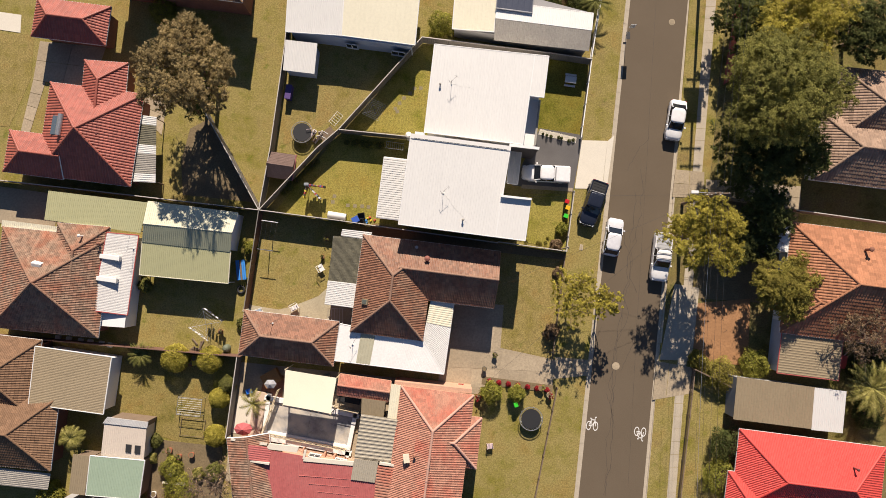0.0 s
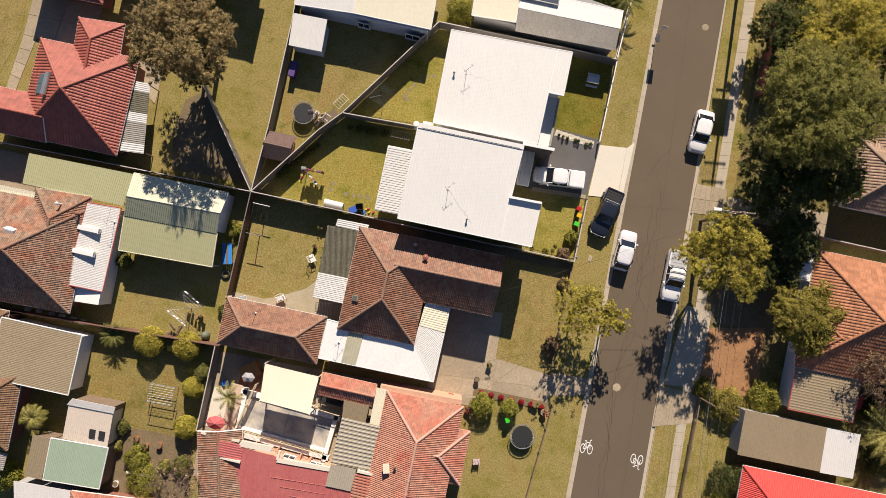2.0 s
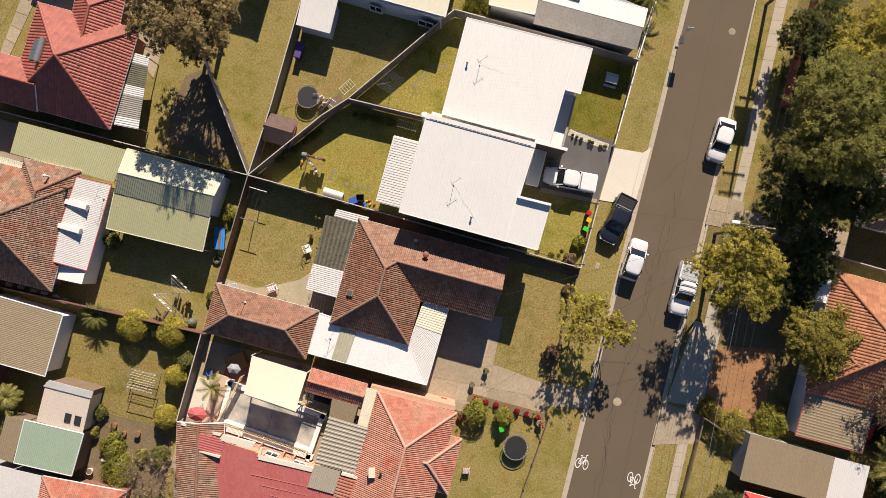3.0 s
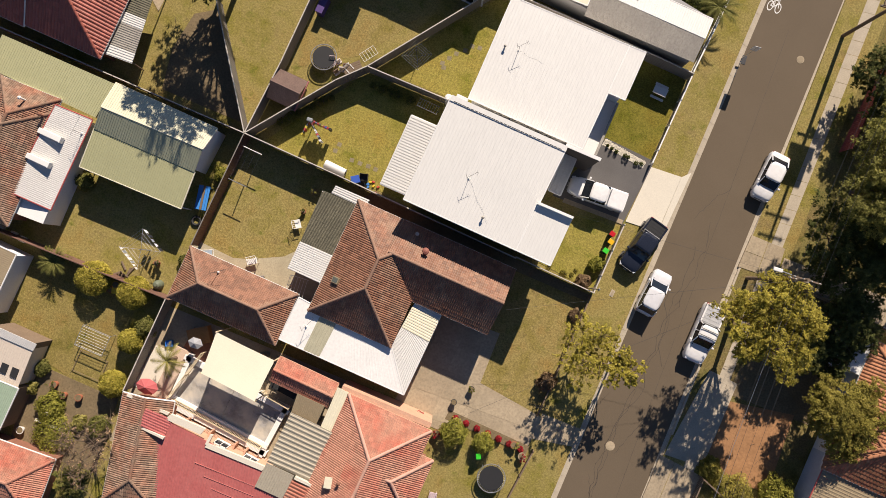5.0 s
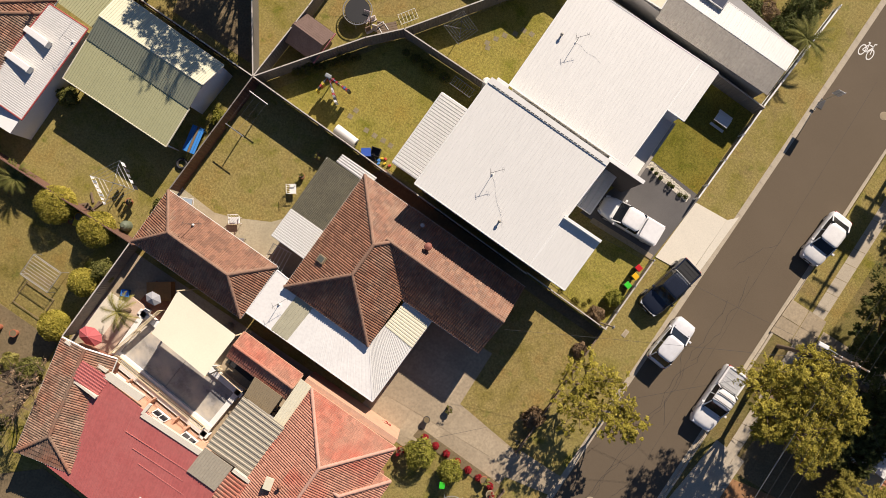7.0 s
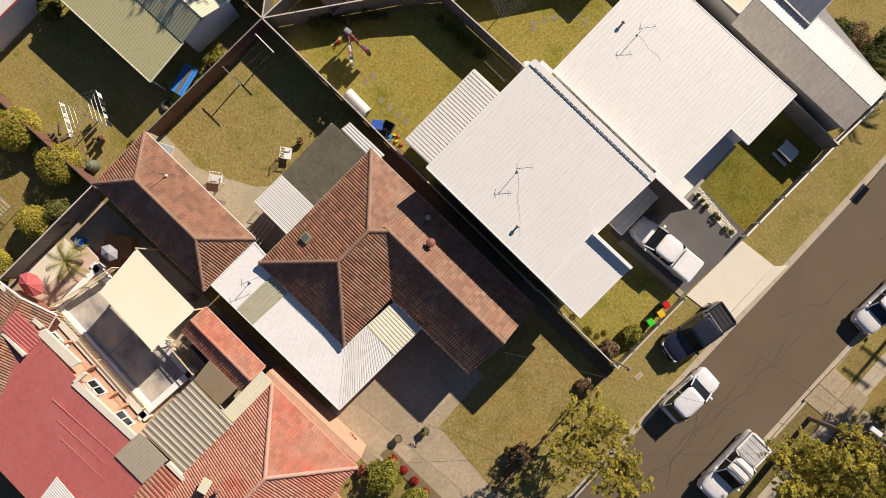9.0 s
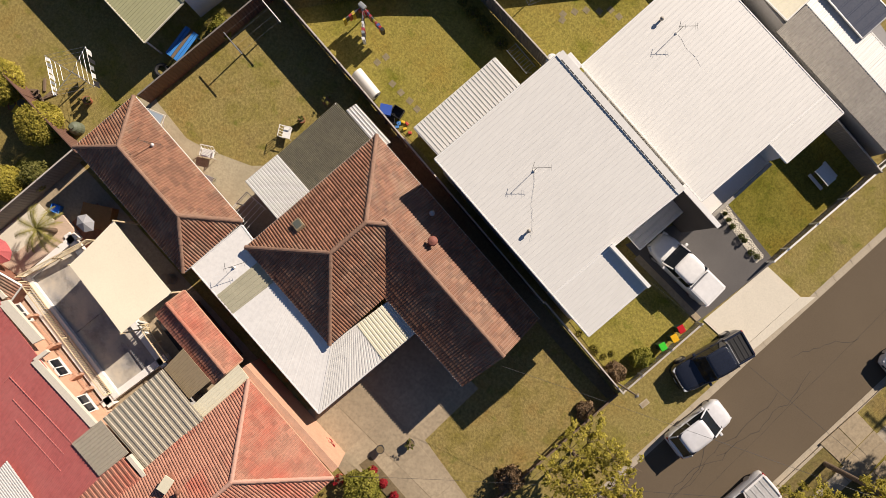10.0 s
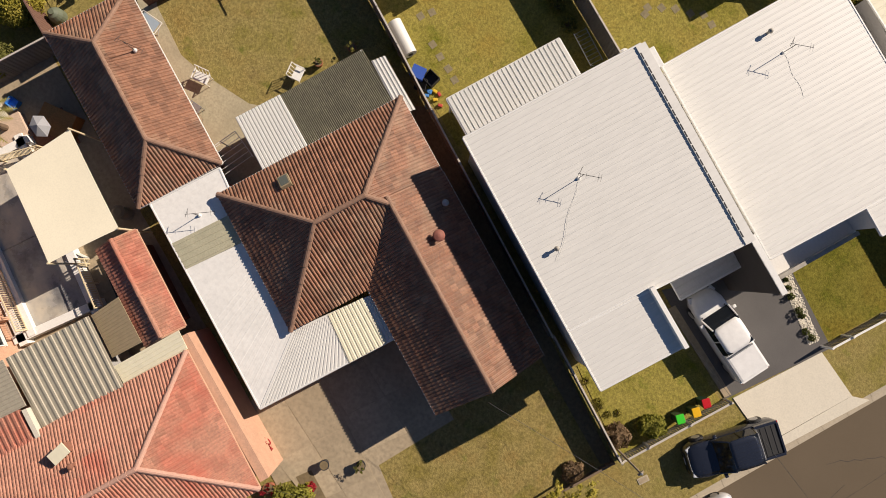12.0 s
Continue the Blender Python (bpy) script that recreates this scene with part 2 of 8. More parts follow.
def glass_material():
    m, nt, b = shader("dark_window_glass", (0.012, 0.015, 0.02), 0.06)
    b.inputs["Specular IOR Level"].default_value = 0.6
    return m


M["glass"] = glass_material()

# ---- building blocks ----
def empty(name, x=0.0, y=0.0, z=0.0, rz=0.0):
    ob = new(name)
    ob.empty_display_size = 0.3
    ob.matrix_world = pose(x, y, z, 0, 0, rz)
    return ob


def part(name, bm, material, parent=None, label="", smooth=False):
    """Links a bmesh as one mesh object under a thing or a part (in its own space)."""
    me = bpy.data.meshes.new(name)
    bm.to_mesh(me)
    bm.free()
    me.materials.append(material)
    if smooth:
        me.polygons.foreach_set("use_smooth", [True] * len(me.polygons))
    ob = new(name, me)
    if parent:
        ob.parent = parent
    if label:
        tagged(ob, label)
    return ob


def piece(name, me, parent, m=None):
    """One more object on a shared mesh."""
    ob = new(name, me)
    ob.parent = parent
    if m is not None:
        ob.matrix_local = m
    return ob


def quad(bm, pts):
    return bm.faces.new([bm.verts.new(p) for p in pts])


def box(bm, x0, y0, z0, x1, y1, z1, bevel=0.0, m=None):
    geo = bmesh.ops.create_cube(bm, size=1.0)
    vs = geo["verts"]
    bmesh.ops.scale(bm, vec=(x1 - x0, y1 - y0, z1 - z0), verts=vs)
    bmesh.ops.translate(bm, vec=((x0 + x1) / 2, (y0 + y1) / 2, (z0 + z1) / 2), verts=vs)
    if m is not None:
        bmesh.ops.transform(bm, matrix=m, verts=vs)
    if bevel:
        es = list({e for v in vs for e in v.link_edges})
        bmesh.ops.bevel(bm, geom=es, offset=bevel, segments=2, affect="EDGES", profile=0.6)
    return bm


def tube(bm, a, b, r0, r1=None, seg=8, caps=True):
    a, b = Vector(a), Vector(b)
    r1 = r0 if r1 is None else r1
    w = (b - a)
    q = w.to_track_quat("Z", "Y")
    rings = []
    for p, r in ((a, r0), (b, r1)):
        rings.append([bm.verts.new(p + q @ Vector((r * math.cos(6.2832 * i / seg), r * math.sin(6.2832 * i / seg), 0))) for i in range(seg)])
    for i in range(seg):
        j = (i + 1) % seg
        bm.faces.new((rings[0][i], rings[0][j], rings[1][j], rings[1][i]))
    if caps:
        bm.faces.new(rings[0][::-1])
        bm.faces.new(rings[1])
    return bm


def prism(bm, outline, z0, z1):
    """A solid on a plan outline of (x, y)."""
    area = sum(a[0] * b[1] - b[0] * a[1] for a, b in zip(outline, outline[1:] + outline[:1]))
    if area < 0:
        outline = outline[::-1]
    lo = [bm.verts.new((x, y, z0)) for x, y in outline]
    hi = [bm.verts.new((x, y, z1)) for x, y in outline]
    bm.faces.new(lo[::-1])
    bm.faces.new(hi)
    for i in range(len(lo)):
        j = (i + 1) % len(lo)
        bm.faces.new((lo[i], lo[j], hi[j], hi[i]))
    return bm


def thicken(bm, t):
    """Gives an open sheet an underside t below it, and edges."""
    faces, edges = list(bm.faces), [e for e in bm.edges if len(e.link_faces) == 1]
    rim = [tuple(e.verts) for e in edges]
    low = {v: bm.verts.new(v.co - Vector((0, 0, t))) for v in list(bm.verts)}
    for f in faces:
        bm.faces.new([low[v] for v in reversed(f.verts)])
    for a, b in rim:
        bm.faces.new((a, b, low[b], low[a]))
    bmesh.ops.recalc_face_normals(bm, faces=bm.faces)


def slab(name, outline, z1, material, label, category, z0=-0.1, kind="structure", parent=None):
    bm = bmesh.new()
    prism(bm, [tuple(p) for p in outline], z0, z1)
    ob = part(name, bm, material, parent)
    if parent is None:
        tagged(ob, label, category, kind=kind)
    return ob


TILE_PROFILE = ((0.0, 0.0), (0.1, 0.15), (0.2, 1.0), (0.36, 1.0), (0.46, 0.1), (0.56, 0.1), (0.66, 1.0), (0.84, 1.0), (0.94, 0.15), (1.0, 0.0))


def inside(poly, x, y, margin):
    """Whether a point lies in a convex outline (counter-clockwise), at least margin from its sides."""
    for a, b in zip(poly, poly[1:] + poly[:1]):
        ex, ey = b[0] - a[0], b[1] - a[1]
        l = math.hypot(ex, ey)
        if l > 1e-6 and (ex * (y - a[1]) - ey * (x - a[0])) / l < margin:
            return False
    return True


def tile_sheet(origin, u, v, n, poly, course=0.34, width=0.34, lift=0.034, arch=0.045, singles=None):
    """Overlapping tiles on a roof plane. origin, u (along the eave), v (up the slope), n: the plane; poly: its outline in (u, v), convex."""
    u0, u1 = min(p[0] for p in poly), max(p[0] for p in poly)
    v0, v1 = min(p[1] for p in poly), max(p[1] for p in poly)
    tmp = bmesh.new()
    prof = TILE_PROFILE
    rows, cols = int((v1 - v0) / course) + 1, int((u1 - u0) / width) + 1
    for r in range(rows):
        va, vb = v0 + r * course, v0 + (r + 1) * course + 0.05
        edge = []
        for p in poly + poly[:1]:
            edge.append(p)
        xs = []
        for (a, b) in zip(edge, edge[1:]):
            for lim in (va, vb):
                if (a[1] - lim) * (b[1] - lim) < 0:
                    xs.append(a[0] + (b[0] - a[0]) * (lim - a[1]) / (b[1] - a[1]))
            for p in (a, b):
                if va - 1e-6 <= p[1] <= vb + 1e-6:
                    xs.append(p[0])
        if len(xs) < 2:
            continue
        c0, c1 = int((min(xs) - u0) / width), int((max(xs) - u0) / width) + 1
        for c in range(max(0, c0), min(cols, c1) + 1):
            ua = u0 + c * width
            wob = random.uniform(-0.006, 0.006)
            if singles is not None and len(singles) < 300 and all(inside(poly, x_, y_, 0.03) for x_, y_ in ((ua, va), (ua + width, va), (ua, vb), (ua + width, vb))):
                singles.append((ua, va + wob))
                continue
            low, high, foot = [], [], []
            for fx, fh in prof:
                x = ua + fx * width * 0.985
                h = arch * fh
                low.append(tmp.verts.new((x, va + wob, lift + h + wob)))
                high.append(tmp.verts.new((x, vb, 0.006 + h)))
                foot.append(tmp.verts.new((x, va + wob + 0.004, h * 0.4 - 0.004)))
            for i in range(len(prof) - 1):
                tmp.faces.new((low[i], low[i + 1], high[i + 1], high[i]))
                tmp.faces.new((foot[i], foot[i + 1], low[i + 1], low[i]))
    # trim to the outline
    k = len(poly)
    for i in range(k):
        a, b = Vector(poly[i]), Vector(poly[(i + 1) % k])
        if (b - a).length < 1e-4:
            continue
        out = Vector(((b - a).y, -(b - a).x)).normalized()
        if abs(out.y + 1) < 1e-3:
            continue                                   # the eave keeps its whole tiles
        geom = tmp.verts[:] + tmp.edges[:] + tmp.faces[:]
        bmesh.ops.bisect_plane(tmp, geom=geom, dist=1e-5, plane_co=(a.x, a.y, 0), plane_no=(out.x, out.y, 0), clear_outer=True)
    # the deck below, so that no light leaks through
    quad_pts = [tmp.verts.new((p[0], p[1], -0.02)) for p in poly]
    tmp.faces.new(quad_pts)
    m = plane_matrix(origin, u, v, n)
    bmesh.ops.transform(tmp, matrix=m, verts=tmp.verts)
    return tmp


def plane_matrix(origin, u, v, n):
    m = Matrix(((*u, 0), (*v, 0), (*n, 0), (0, 0, 0, 1))).transposed()
    m.translation = origin
    return m


def single_tile(course, width, material, lift=0.034, arch=0.045):
    """The mesh of one roof tile, with its lip, for tiles that are objects of their own."""
    bm = bmesh.new()
    low, high, foot = [], [], []
    for fx, fh in TILE_PROFILE:
        low.append(bm.verts.new((fx * width * 0.985, 0, lift + arch * fh)))
        high.append(bm.verts.new((fx * width * 0.985, course + 0.05, 0.006 + arch * fh)))
        foot.append(bm.verts.new((fx * width * 0.985, 0.004, arch * fh * 0.4 - 0.004)))
    for i in range(len(TILE_PROFILE) - 1):
        bm.faces.new((low[i], low[i + 1], high[i + 1], high[i]))
        bm.faces.new((foot[i], foot[i + 1], low[i + 1], low[i]))
    me = bpy.data.meshes.new("roof_tile")
    bm.to_mesh(me)
    bm.free()
    me.materials.append(material)
    return me


def capping(a, b, step=0.42, r=0.12):
    """Half-round ridge tiles from a to b, one mesh each."""
    a, b = Vector(a) + Vector((0, 0, 0.05)), Vector(b) + Vector((0, 0, 0.05))
    w = b - a
    L = w.length
    if L < 0.2:
        return
    w.normalize()
    side = w.cross(Vector((0, 0, 1))).normalized()
    up = side.cross(w)
    n = max(1, int(L / step))
    for i in range(n):
        bm = bmesh.new()
        p, q = a + w * (L * i / n), a + w * (L * (i + 1) / n + 0.03)
        rr = r * random.uniform(0.93, 1.07)
        ring = []
        for o, k in ((p, 1.12), (q, 0.92)):
            ring.append([bm.verts.new(o + side * (rr * k * math.cos(t)) + up * (rr * k * math.sin(t) * 0.8)) for t in (0.0, 0.63, 1.26, 1.88, 2.51, 3.14)])
        for j in range(5):
            bm.faces.new((ring[0][j], ring[0][j + 1], ring[1][j + 1], ring[1][j]))
        bm.faces.new(ring[0][::-1])
        yield bm


def hip_roof(house, A, B, D, eave, pitch, material, cap=None, hips=(True, True), course=0.34, width=0.34, name="roof", gutter=None, ends=(1.0, 1.0), body=None, single=None, short=None, barge=(True, True), bare=()):
    """A tiled roof on an eave rectangle: A to B runs along the ridge, D gives the far eave. hips: hipped or gabled at A's and B's end."""
    A, B, D = Vector(A), Vector(B), Vector(D)
    ax = (B - A).normalized()
    ay = Vector((-ax.y, ax.x))
    if (D - A).dot(ay) < 0:
        A, B = B, A
        hips, ends = hips[::-1], ends[::-1]
        ax = (B - A).normalized()
        ay = Vector((-ax.y, ax.x))
    L, W = (B - A).length, (D - A).dot(ay)
    t = math.tan(radians(pitch))
    rise = W / 2 * t
    ha = W / 2 * ends[0] if hips[0] else 0.0
    hb = W / 2 * ends[1] if hips[1] else 0.0
    if ha + hb > L:
        k = L / (ha + hb)
        ha, hb = ha * k, hb * k
    P = lambda x, y, z: Vector((A.x + ax.x * x + ay.x * y, A.y + ax.y * x + ay.y * y, z))
    c = [P(0, 0, eave), P(L, 0, eave), P(L, W, eave), P(0, W, eave)]
    r0, r1 = P(ha, W / 2, eave + rise), P(L - hb, W / 2, eave + rise)
    roof = part(name, bmesh.new(), material, house)
    faces = [(c[0], c[1], r1, r0), (c[2], c[3], r0, r1)]
    tiles_made = []
    if hips[1]:
        faces.append((c[1], c[2], r1))
    if hips[0]:
        faces.append((c[3], c[0], r0))
    for f in faces:
        f = [p for i, p in enumerate(f) if (p - f[i - 1]).length > 1e-3]
        u = (f[1] - f[0]).normalized()
        n = (f[1] - f[0]).cross(f[2] - f[0]).normalized()
        v = n.cross(u)
        poly = [((p - f[0]).dot(u), (p - f[0]).dot(v)) for p in f]
        loose = [] if single and not tiles_made else None
        sheet = part("tiled_slope", tile_sheet(f[0], u, v, n, poly, course, width, singles=loose), material, roof)
        if loose:
            me = single_tile(course, width, single)
            pm = plane_matrix(f[0], u, v, n)
            for tx, ty in loose:
                piece("roof_tile", me, roof, pm @ Matrix.Translation((tx, ty, 0)))
            tiles_made.append(len(loose))
            tagged(sheet, kind="stuff")
    runs = [(r0, r1)]
    for corner, top, on in ((c[0], r0, hips[0]), (c[3], r0, hips[0]), (c[1], r1, hips[1]), (c[2], r1, hips[1])):
        if on:
            runs.append((corner if (corner - c[3]).length > 0.01 or not short else top.lerp(corner, short), top))
    for a, b in runs:
        for bm in capping(a, b):
            part("ridge_tile", bm, cap or material, roof)
    # gable infill and fascia
    bm = bmesh.new()
    for on, x in ((hips[0], 0.0), (hips[1], L)):
        if not on and barge[0 if x == 0 else 1]:
            s = 0.25 if x == 0 else -0.25
            for yy in (0.0, W):
                tube(bm, P(x, yy, eave - 0.02), P(x, W / 2, eave + rise - 0.02), 0.07, seg=4)
            quad(bm, [P(x + s, 0.4, eave - 0.05), P(x + s, W - 0.4, eave - 0.05), P(x + s, W / 2, eave + rise - 0.12)])
    g = gutter or M["white_metal"]
    for i in range(4):
        a, b = c[i], c[(i + 1) % 4]
        if i in bare or (i == 1 and not hips[1]) or (i == 3 and not hips[0]):
            continue
        w = (b - a).normalized()
        o = Vector((w.y, -w.x, 0)) * 0.05
        z = Vector((0, 0, 1))
        pts = [a + o - z * 0.1, b + o - z * 0.1, b + o + z * 0.02, a + o + z * 0.02]
        inner = [p - o * 2.2 for p in pts]
        vs = [bm.verts.new(p) for p in pts + inner]
        for q in ((0, 1, 2, 3), (7, 6, 5, 4), (0, 4, 5, 1), (3, 2, 6, 7), (0, 3, 7, 4), (1, 5, 6, 2)):
            bm.faces.new([vs[k] for k in q])
    part("gutter", bm, g, roof)
    # walls under the eaves
    if body:
        s = 0.5
        bm = bmesh.new()
        prism(bm, [(P(s, s, 0).x, P(s, s, 0).y), (P(L - s, s, 0).x, P(L - s, s, 0).y), (P(L - s, W - s, 0).x, P(L - s, W - s, 0).y), (P(s, W - s, 0).x, P(s, W - s, 0).y)], -0.1, eave - 0.06)
        part("wall", bm, body, house)
    return roof


def sheet_roof(parent, corners, rib=0.25, material=None, name="sheet_roof", height=0.035, thick=0.05, ridge_w=0.3, edge=None, label="", skip=0.0):
    """Ribbed sheet metal on four corners (x, y, z): the first side is one eave, ribs run from it to the opposite side."""
    a, b, c, d = [Vector(p) for p in corners]
    n = max(2, int(round((b - a).length / rib)))
    bm = bmesh.new()
    nrm = (b - a).cross(d - a).normalized()
    if nrm.z < 0:
        nrm = -nrm
    lo, hi = [], []
    for i in range(n):
        for f, h in ((0.0, 0.0), (0.5 - ridge_w / 2 - 0.08, 0.0), (0.5 - ridge_w / 2, 1.0), (0.5 + ridge_w / 2, 1.0), (0.5 + ridge_w / 2 + 0.08, 0.0)):
            s = (i + f) / n
            wob = random.uniform(-0.002, 0.002)
            lo.append(a.lerp(b, s) + nrm * (h * height + wob))
            hi.append(d.lerp(c, s) + nrm * (h * height + wob))
    lo.append(b.copy())
    hi.append(c.copy())
    vl, vh = [bm.verts.new(p) for p in lo], [bm.verts.new(p) for p in hi]
    bl, bh = [bm.verts.new(p - nrm * thick) for p in (a, b)], [bm.verts.new(p - nrm * thick) for p in (d, c)]
    for i in range(len(vl) - 1):
        bm.faces.new((vl[i], vl[i + 1], vh[i + 1], vh[i]))
    bm.faces.new((bl[0], bh[0], bh[1], bl[1]))
    bm.faces.new([bl[0], bl[1]] + vl[::-1])
    bm.faces.new([bh[1], bh[0]] + vh)
    bm.faces.new((bl[0], vl[0], vh[0], bh[0]))
    bm.faces.new((bl[1], bh[1], vh[-1], vl[-1]))
    bmesh.ops.recalc_face_normals(bm, faces=bm.faces)
    ob = part(name, bm, material, parent, label)
    if edge:
        bm = bmesh.new()
        for p, q in ((a, b), (b, c), (c, d), (d, a)):
            tube(bm, p - nrm * 0.03, q - nrm * 0.03, 0.06, seg=6)
        part("edge_trim", bm, edge, ob)
    return ob


def corners3(pts, zs):
    return [(p[0], p[1], z) for p, z in zip(pts, zs)]


def inset(pts, d):
    """A plan outline drawn in towards its middle by about d metres."""
    cx, cy = sum(p[0] for p in pts) / len(pts), sum(p[1] for p in pts) / len(pts)
    out = []
    for x, y in pts:
        dx, dy = cx - x, cy - y
        l = math.hypot(dx, dy)
        out.append((x + dx / l * d * 1.4, y + dy / l * d * 1.4))
    return out


def walls(house, pts, top, material, base=-0.1):
    bm = bmesh.new()
    prism(bm, pts, base, top)
    return part("wall", bm, material, house)


def window(house, a, b, z0, z1, out=0.03, frame_mat=None):
    """A window on the wall line a to b (plan), between two heights: frame, sill, two panes."""
    a, b = Vector(a), Vector(b)
    w = (b - a).normalized()
    o = Vector((w.y, -w.x))
    L = (b - a).length
    m = Matrix(((w.x, o.x, 0, a.x), (w.y, o.y, 0, a.y), (0, 0, 1, 0), (0, 0, 0, 1)))
    bm = bmesh.new()
    for x0, x1, za, zb in ((0, L, z0, z0 + 0.06), (0, L, z1 - 0.06, z1), (0, 0.06, z0, z1), (L - 0.06, L, z0, z1), (L / 2 - 0.03, L / 2 + 0.03, z0, z1)):
        box(bm, x0, -0.03, za, x1, out + 0.03, zb, m=m)
    fr = part("window", bm, frame_mat or M["white_metal"], house)
    for x0, x1 in ((0.06, L / 2 - 0.03), (L / 2 + 0.03, L - 0.06)):
        part("pane", box(bmesh.new(), x0, 0.0, z0 + 0.06, x1, out, z1 - 0.06, m=m), M["glass"], fr)
    part("sill", box(bmesh.new(), -0.05, 0, z0 - 0.06, L + 0.05, 0.12, z0, m=m), M["white_metal"], fr)
    return fr


def fence(pts, height, material, cap=None, label="", panel=2.4, z0=0.0, rib=0.2):
    """Sheet fencing from point to point: every panel with its ribs, every post, and a top rail over each panel."""
    root = empty("fence", pts[0][0], pts[0][1])
    tagged(root, label or "grey sheet-metal boundary fence with a pale top rail", "fence")
    inv = root.matrix_world.inverted()
    posts = bmesh.new()
    box(posts, -0.03, -0.03, 0, 0.03, 0.03, height + 0.02, 0.008)
    first = part("post", posts, material, root)
    made = []
    for a, b in zip(pts, pts[1:]):
        a, b = Vector(a), Vector(b)
        L = (b - a).length
        n = max(1, round(L / panel))
        ang = math.atan2((b - a).y, (b - a).x)
        l = L / n
        bm = bmesh.new()
        k = max(3, int(l / rib))
        xs = []
        for i in range(k):
            for fx, dy in ((0.0, 0.0), (0.35, 0.0), (0.5, 0.022), (0.85, 0.022)):
                xs.append(((i + fx) / k * l, dy))
        xs.append((l, 0.0))
        lo = [bm.verts.new((x, y - 0.011, 0.03)) for x, y in xs]
        hi = [bm.verts.new((x, y - 0.011, height - 0.02)) for x, y in xs]
        for i in range(len(xs) - 1):
            bm.faces.new((lo[i], lo[i + 1], hi[i + 1], hi[i]))
        me = bpy.data.meshes.new("panel")
        bm.to_mesh(me)
        bm.free()
        me.materials.append(material)
        bm = box(bmesh.new(), 0.0, -0.045, height - 0.05, l, 0.045, height, 0.01)
        rail = bpy.data.meshes.new("top_rail")
        bm.to_mesh(rail)
        bm.free()
        rail.materials.append(cap or material)
        for i in range(n):
            p = a + (b - a) * (i / n)
            m = inv @ (Matrix.Translation((p.x, p.y, z0)) @ Matrix.Rotation(ang, 4, "Z"))
            piece("panel", me, root, m)
            piece("top_rail", rail, root, m)
            if made:
                piece("post", first.data, root, m)
            else:
                first.matrix_local = m
                made.append(1)
    p = pts[-1]
    piece("post", first.data, root, inv @ Matrix.Translation((p[0], p[1], z0)))
    return root

# ---- ground, road and paving ----
def line_at(a, b, s):
    return (a[0] + (b[0] - a[0]) * s, a[1] + (b[1] - a[1]) * s)


ROAD_W = ((20.16, 26.79), (14.36, -26.22))       # west and east edges of the carriageway
ROAD_E = ((26.43, 26.78), (21.14, -26.12))
FAR_N, FAR_S = -7.0, 8.0
wn_, ws_ = line_at(*ROAD_W, FAR_N), line_at(*ROAD_W, FAR_S)
en_, es_ = line_at(*ROAD_E, FAR_N), line_at(*ROAD_E, FAR_S)
slab("ground", [(-900, -900), (900, -900), (900, 900), (-900, 900)], -0.16, M["ground"], "dry grassy ground reaching to the horizon", "ground", z0=-0.4)
slab("road", [wn_, en_, es_, ws_], -0.12, M["asphalt"], "worn grey-brown asphalt street with tar seams", "road", z0=-0.3)


def shifted(line, d):
    (x0, y0), (x1, y1) = line
    l = math.hypot(x1 - x0, y1 - y0)
    return ((x0 + (y1 - y0) / l * d, y0 - (x1 - x0) / l * d), (x1 + (y1 - y0) / l * d, y1 - (x1 - x0) / l * d))


# west is the positive shift for lines that run south
def land(name, line, d, far, mat, label):
    k = shifted(line, d)
    a, b = line_at(*k, FAR_N), line_at(*k, FAR_S)
    slab(name, [a, b, (far, b[1]), (far, a[1])], 0.0, mat, label, "ground", z0=-0.3)


SW = -1 if shifted(ROAD_W, 1)[0][0] > ROAD_W[0][0] else 1
land("ground_west", ROAD_W, 0.5 * SW, -400, M["lawn"], "sunlit dry green grass of the yards and verge")
land("ground_east", ROAD_E, -0.5 * SW, 400, M["ground"], "dry patchy grass and soil of the eastern yards")


def kerb_run(line, side, label):
    """Gutter and kerb stones along one side of the street."""
    root = empty("kerb")
    tagged(root, label, "kerb", kind="structure")
    L = math.hypot(line[1][0] - line[0][0], line[1][1] - line[0][1])
    n = int(L * 1.7 / 1.5)
    seg = L * 1.7 / n
    ang = math.atan2(line[1][1] - line[0][1], line[1][0] - line[0][0])
    a = line_at(*line, -0.35)
    s = 1 if side > 0 else -1
    mesh = []
    for k in range(2):
        bm = bmesh.new()
        y0, y1 = sorted((0.0, s * 0.32))
        box(bm, 0.006, y0, -0.3, seg - 0.006, y1, -0.108)
        y0, y1 = sorted((s * 0.32, s * 0.5))
        box(bm, 0.006, y0, -0.3, seg - 0.006, y1, 0.004, 0.02)
        me = bpy.data.meshes.new("kerb_stone")
        bm.to_mesh(me)
        bm.free()
        me.materials.append(M["kerb"])
        mesh.append(me)
    for i in range(n):
        piece("kerb_stone", mesh[i % 2], root, Matrix.Translation((a[0] + math.cos(ang) * seg * i, a[1] + math.sin(ang) * seg * i, 0)) @ Matrix.Rotation(ang, 4, "Z"))


kerb_run(ROAD_W, -1, "pale concrete kerb and gutter on the west side")
kerb_run(ROAD_E, 1, "pale concrete kerb and gutter on the east side")


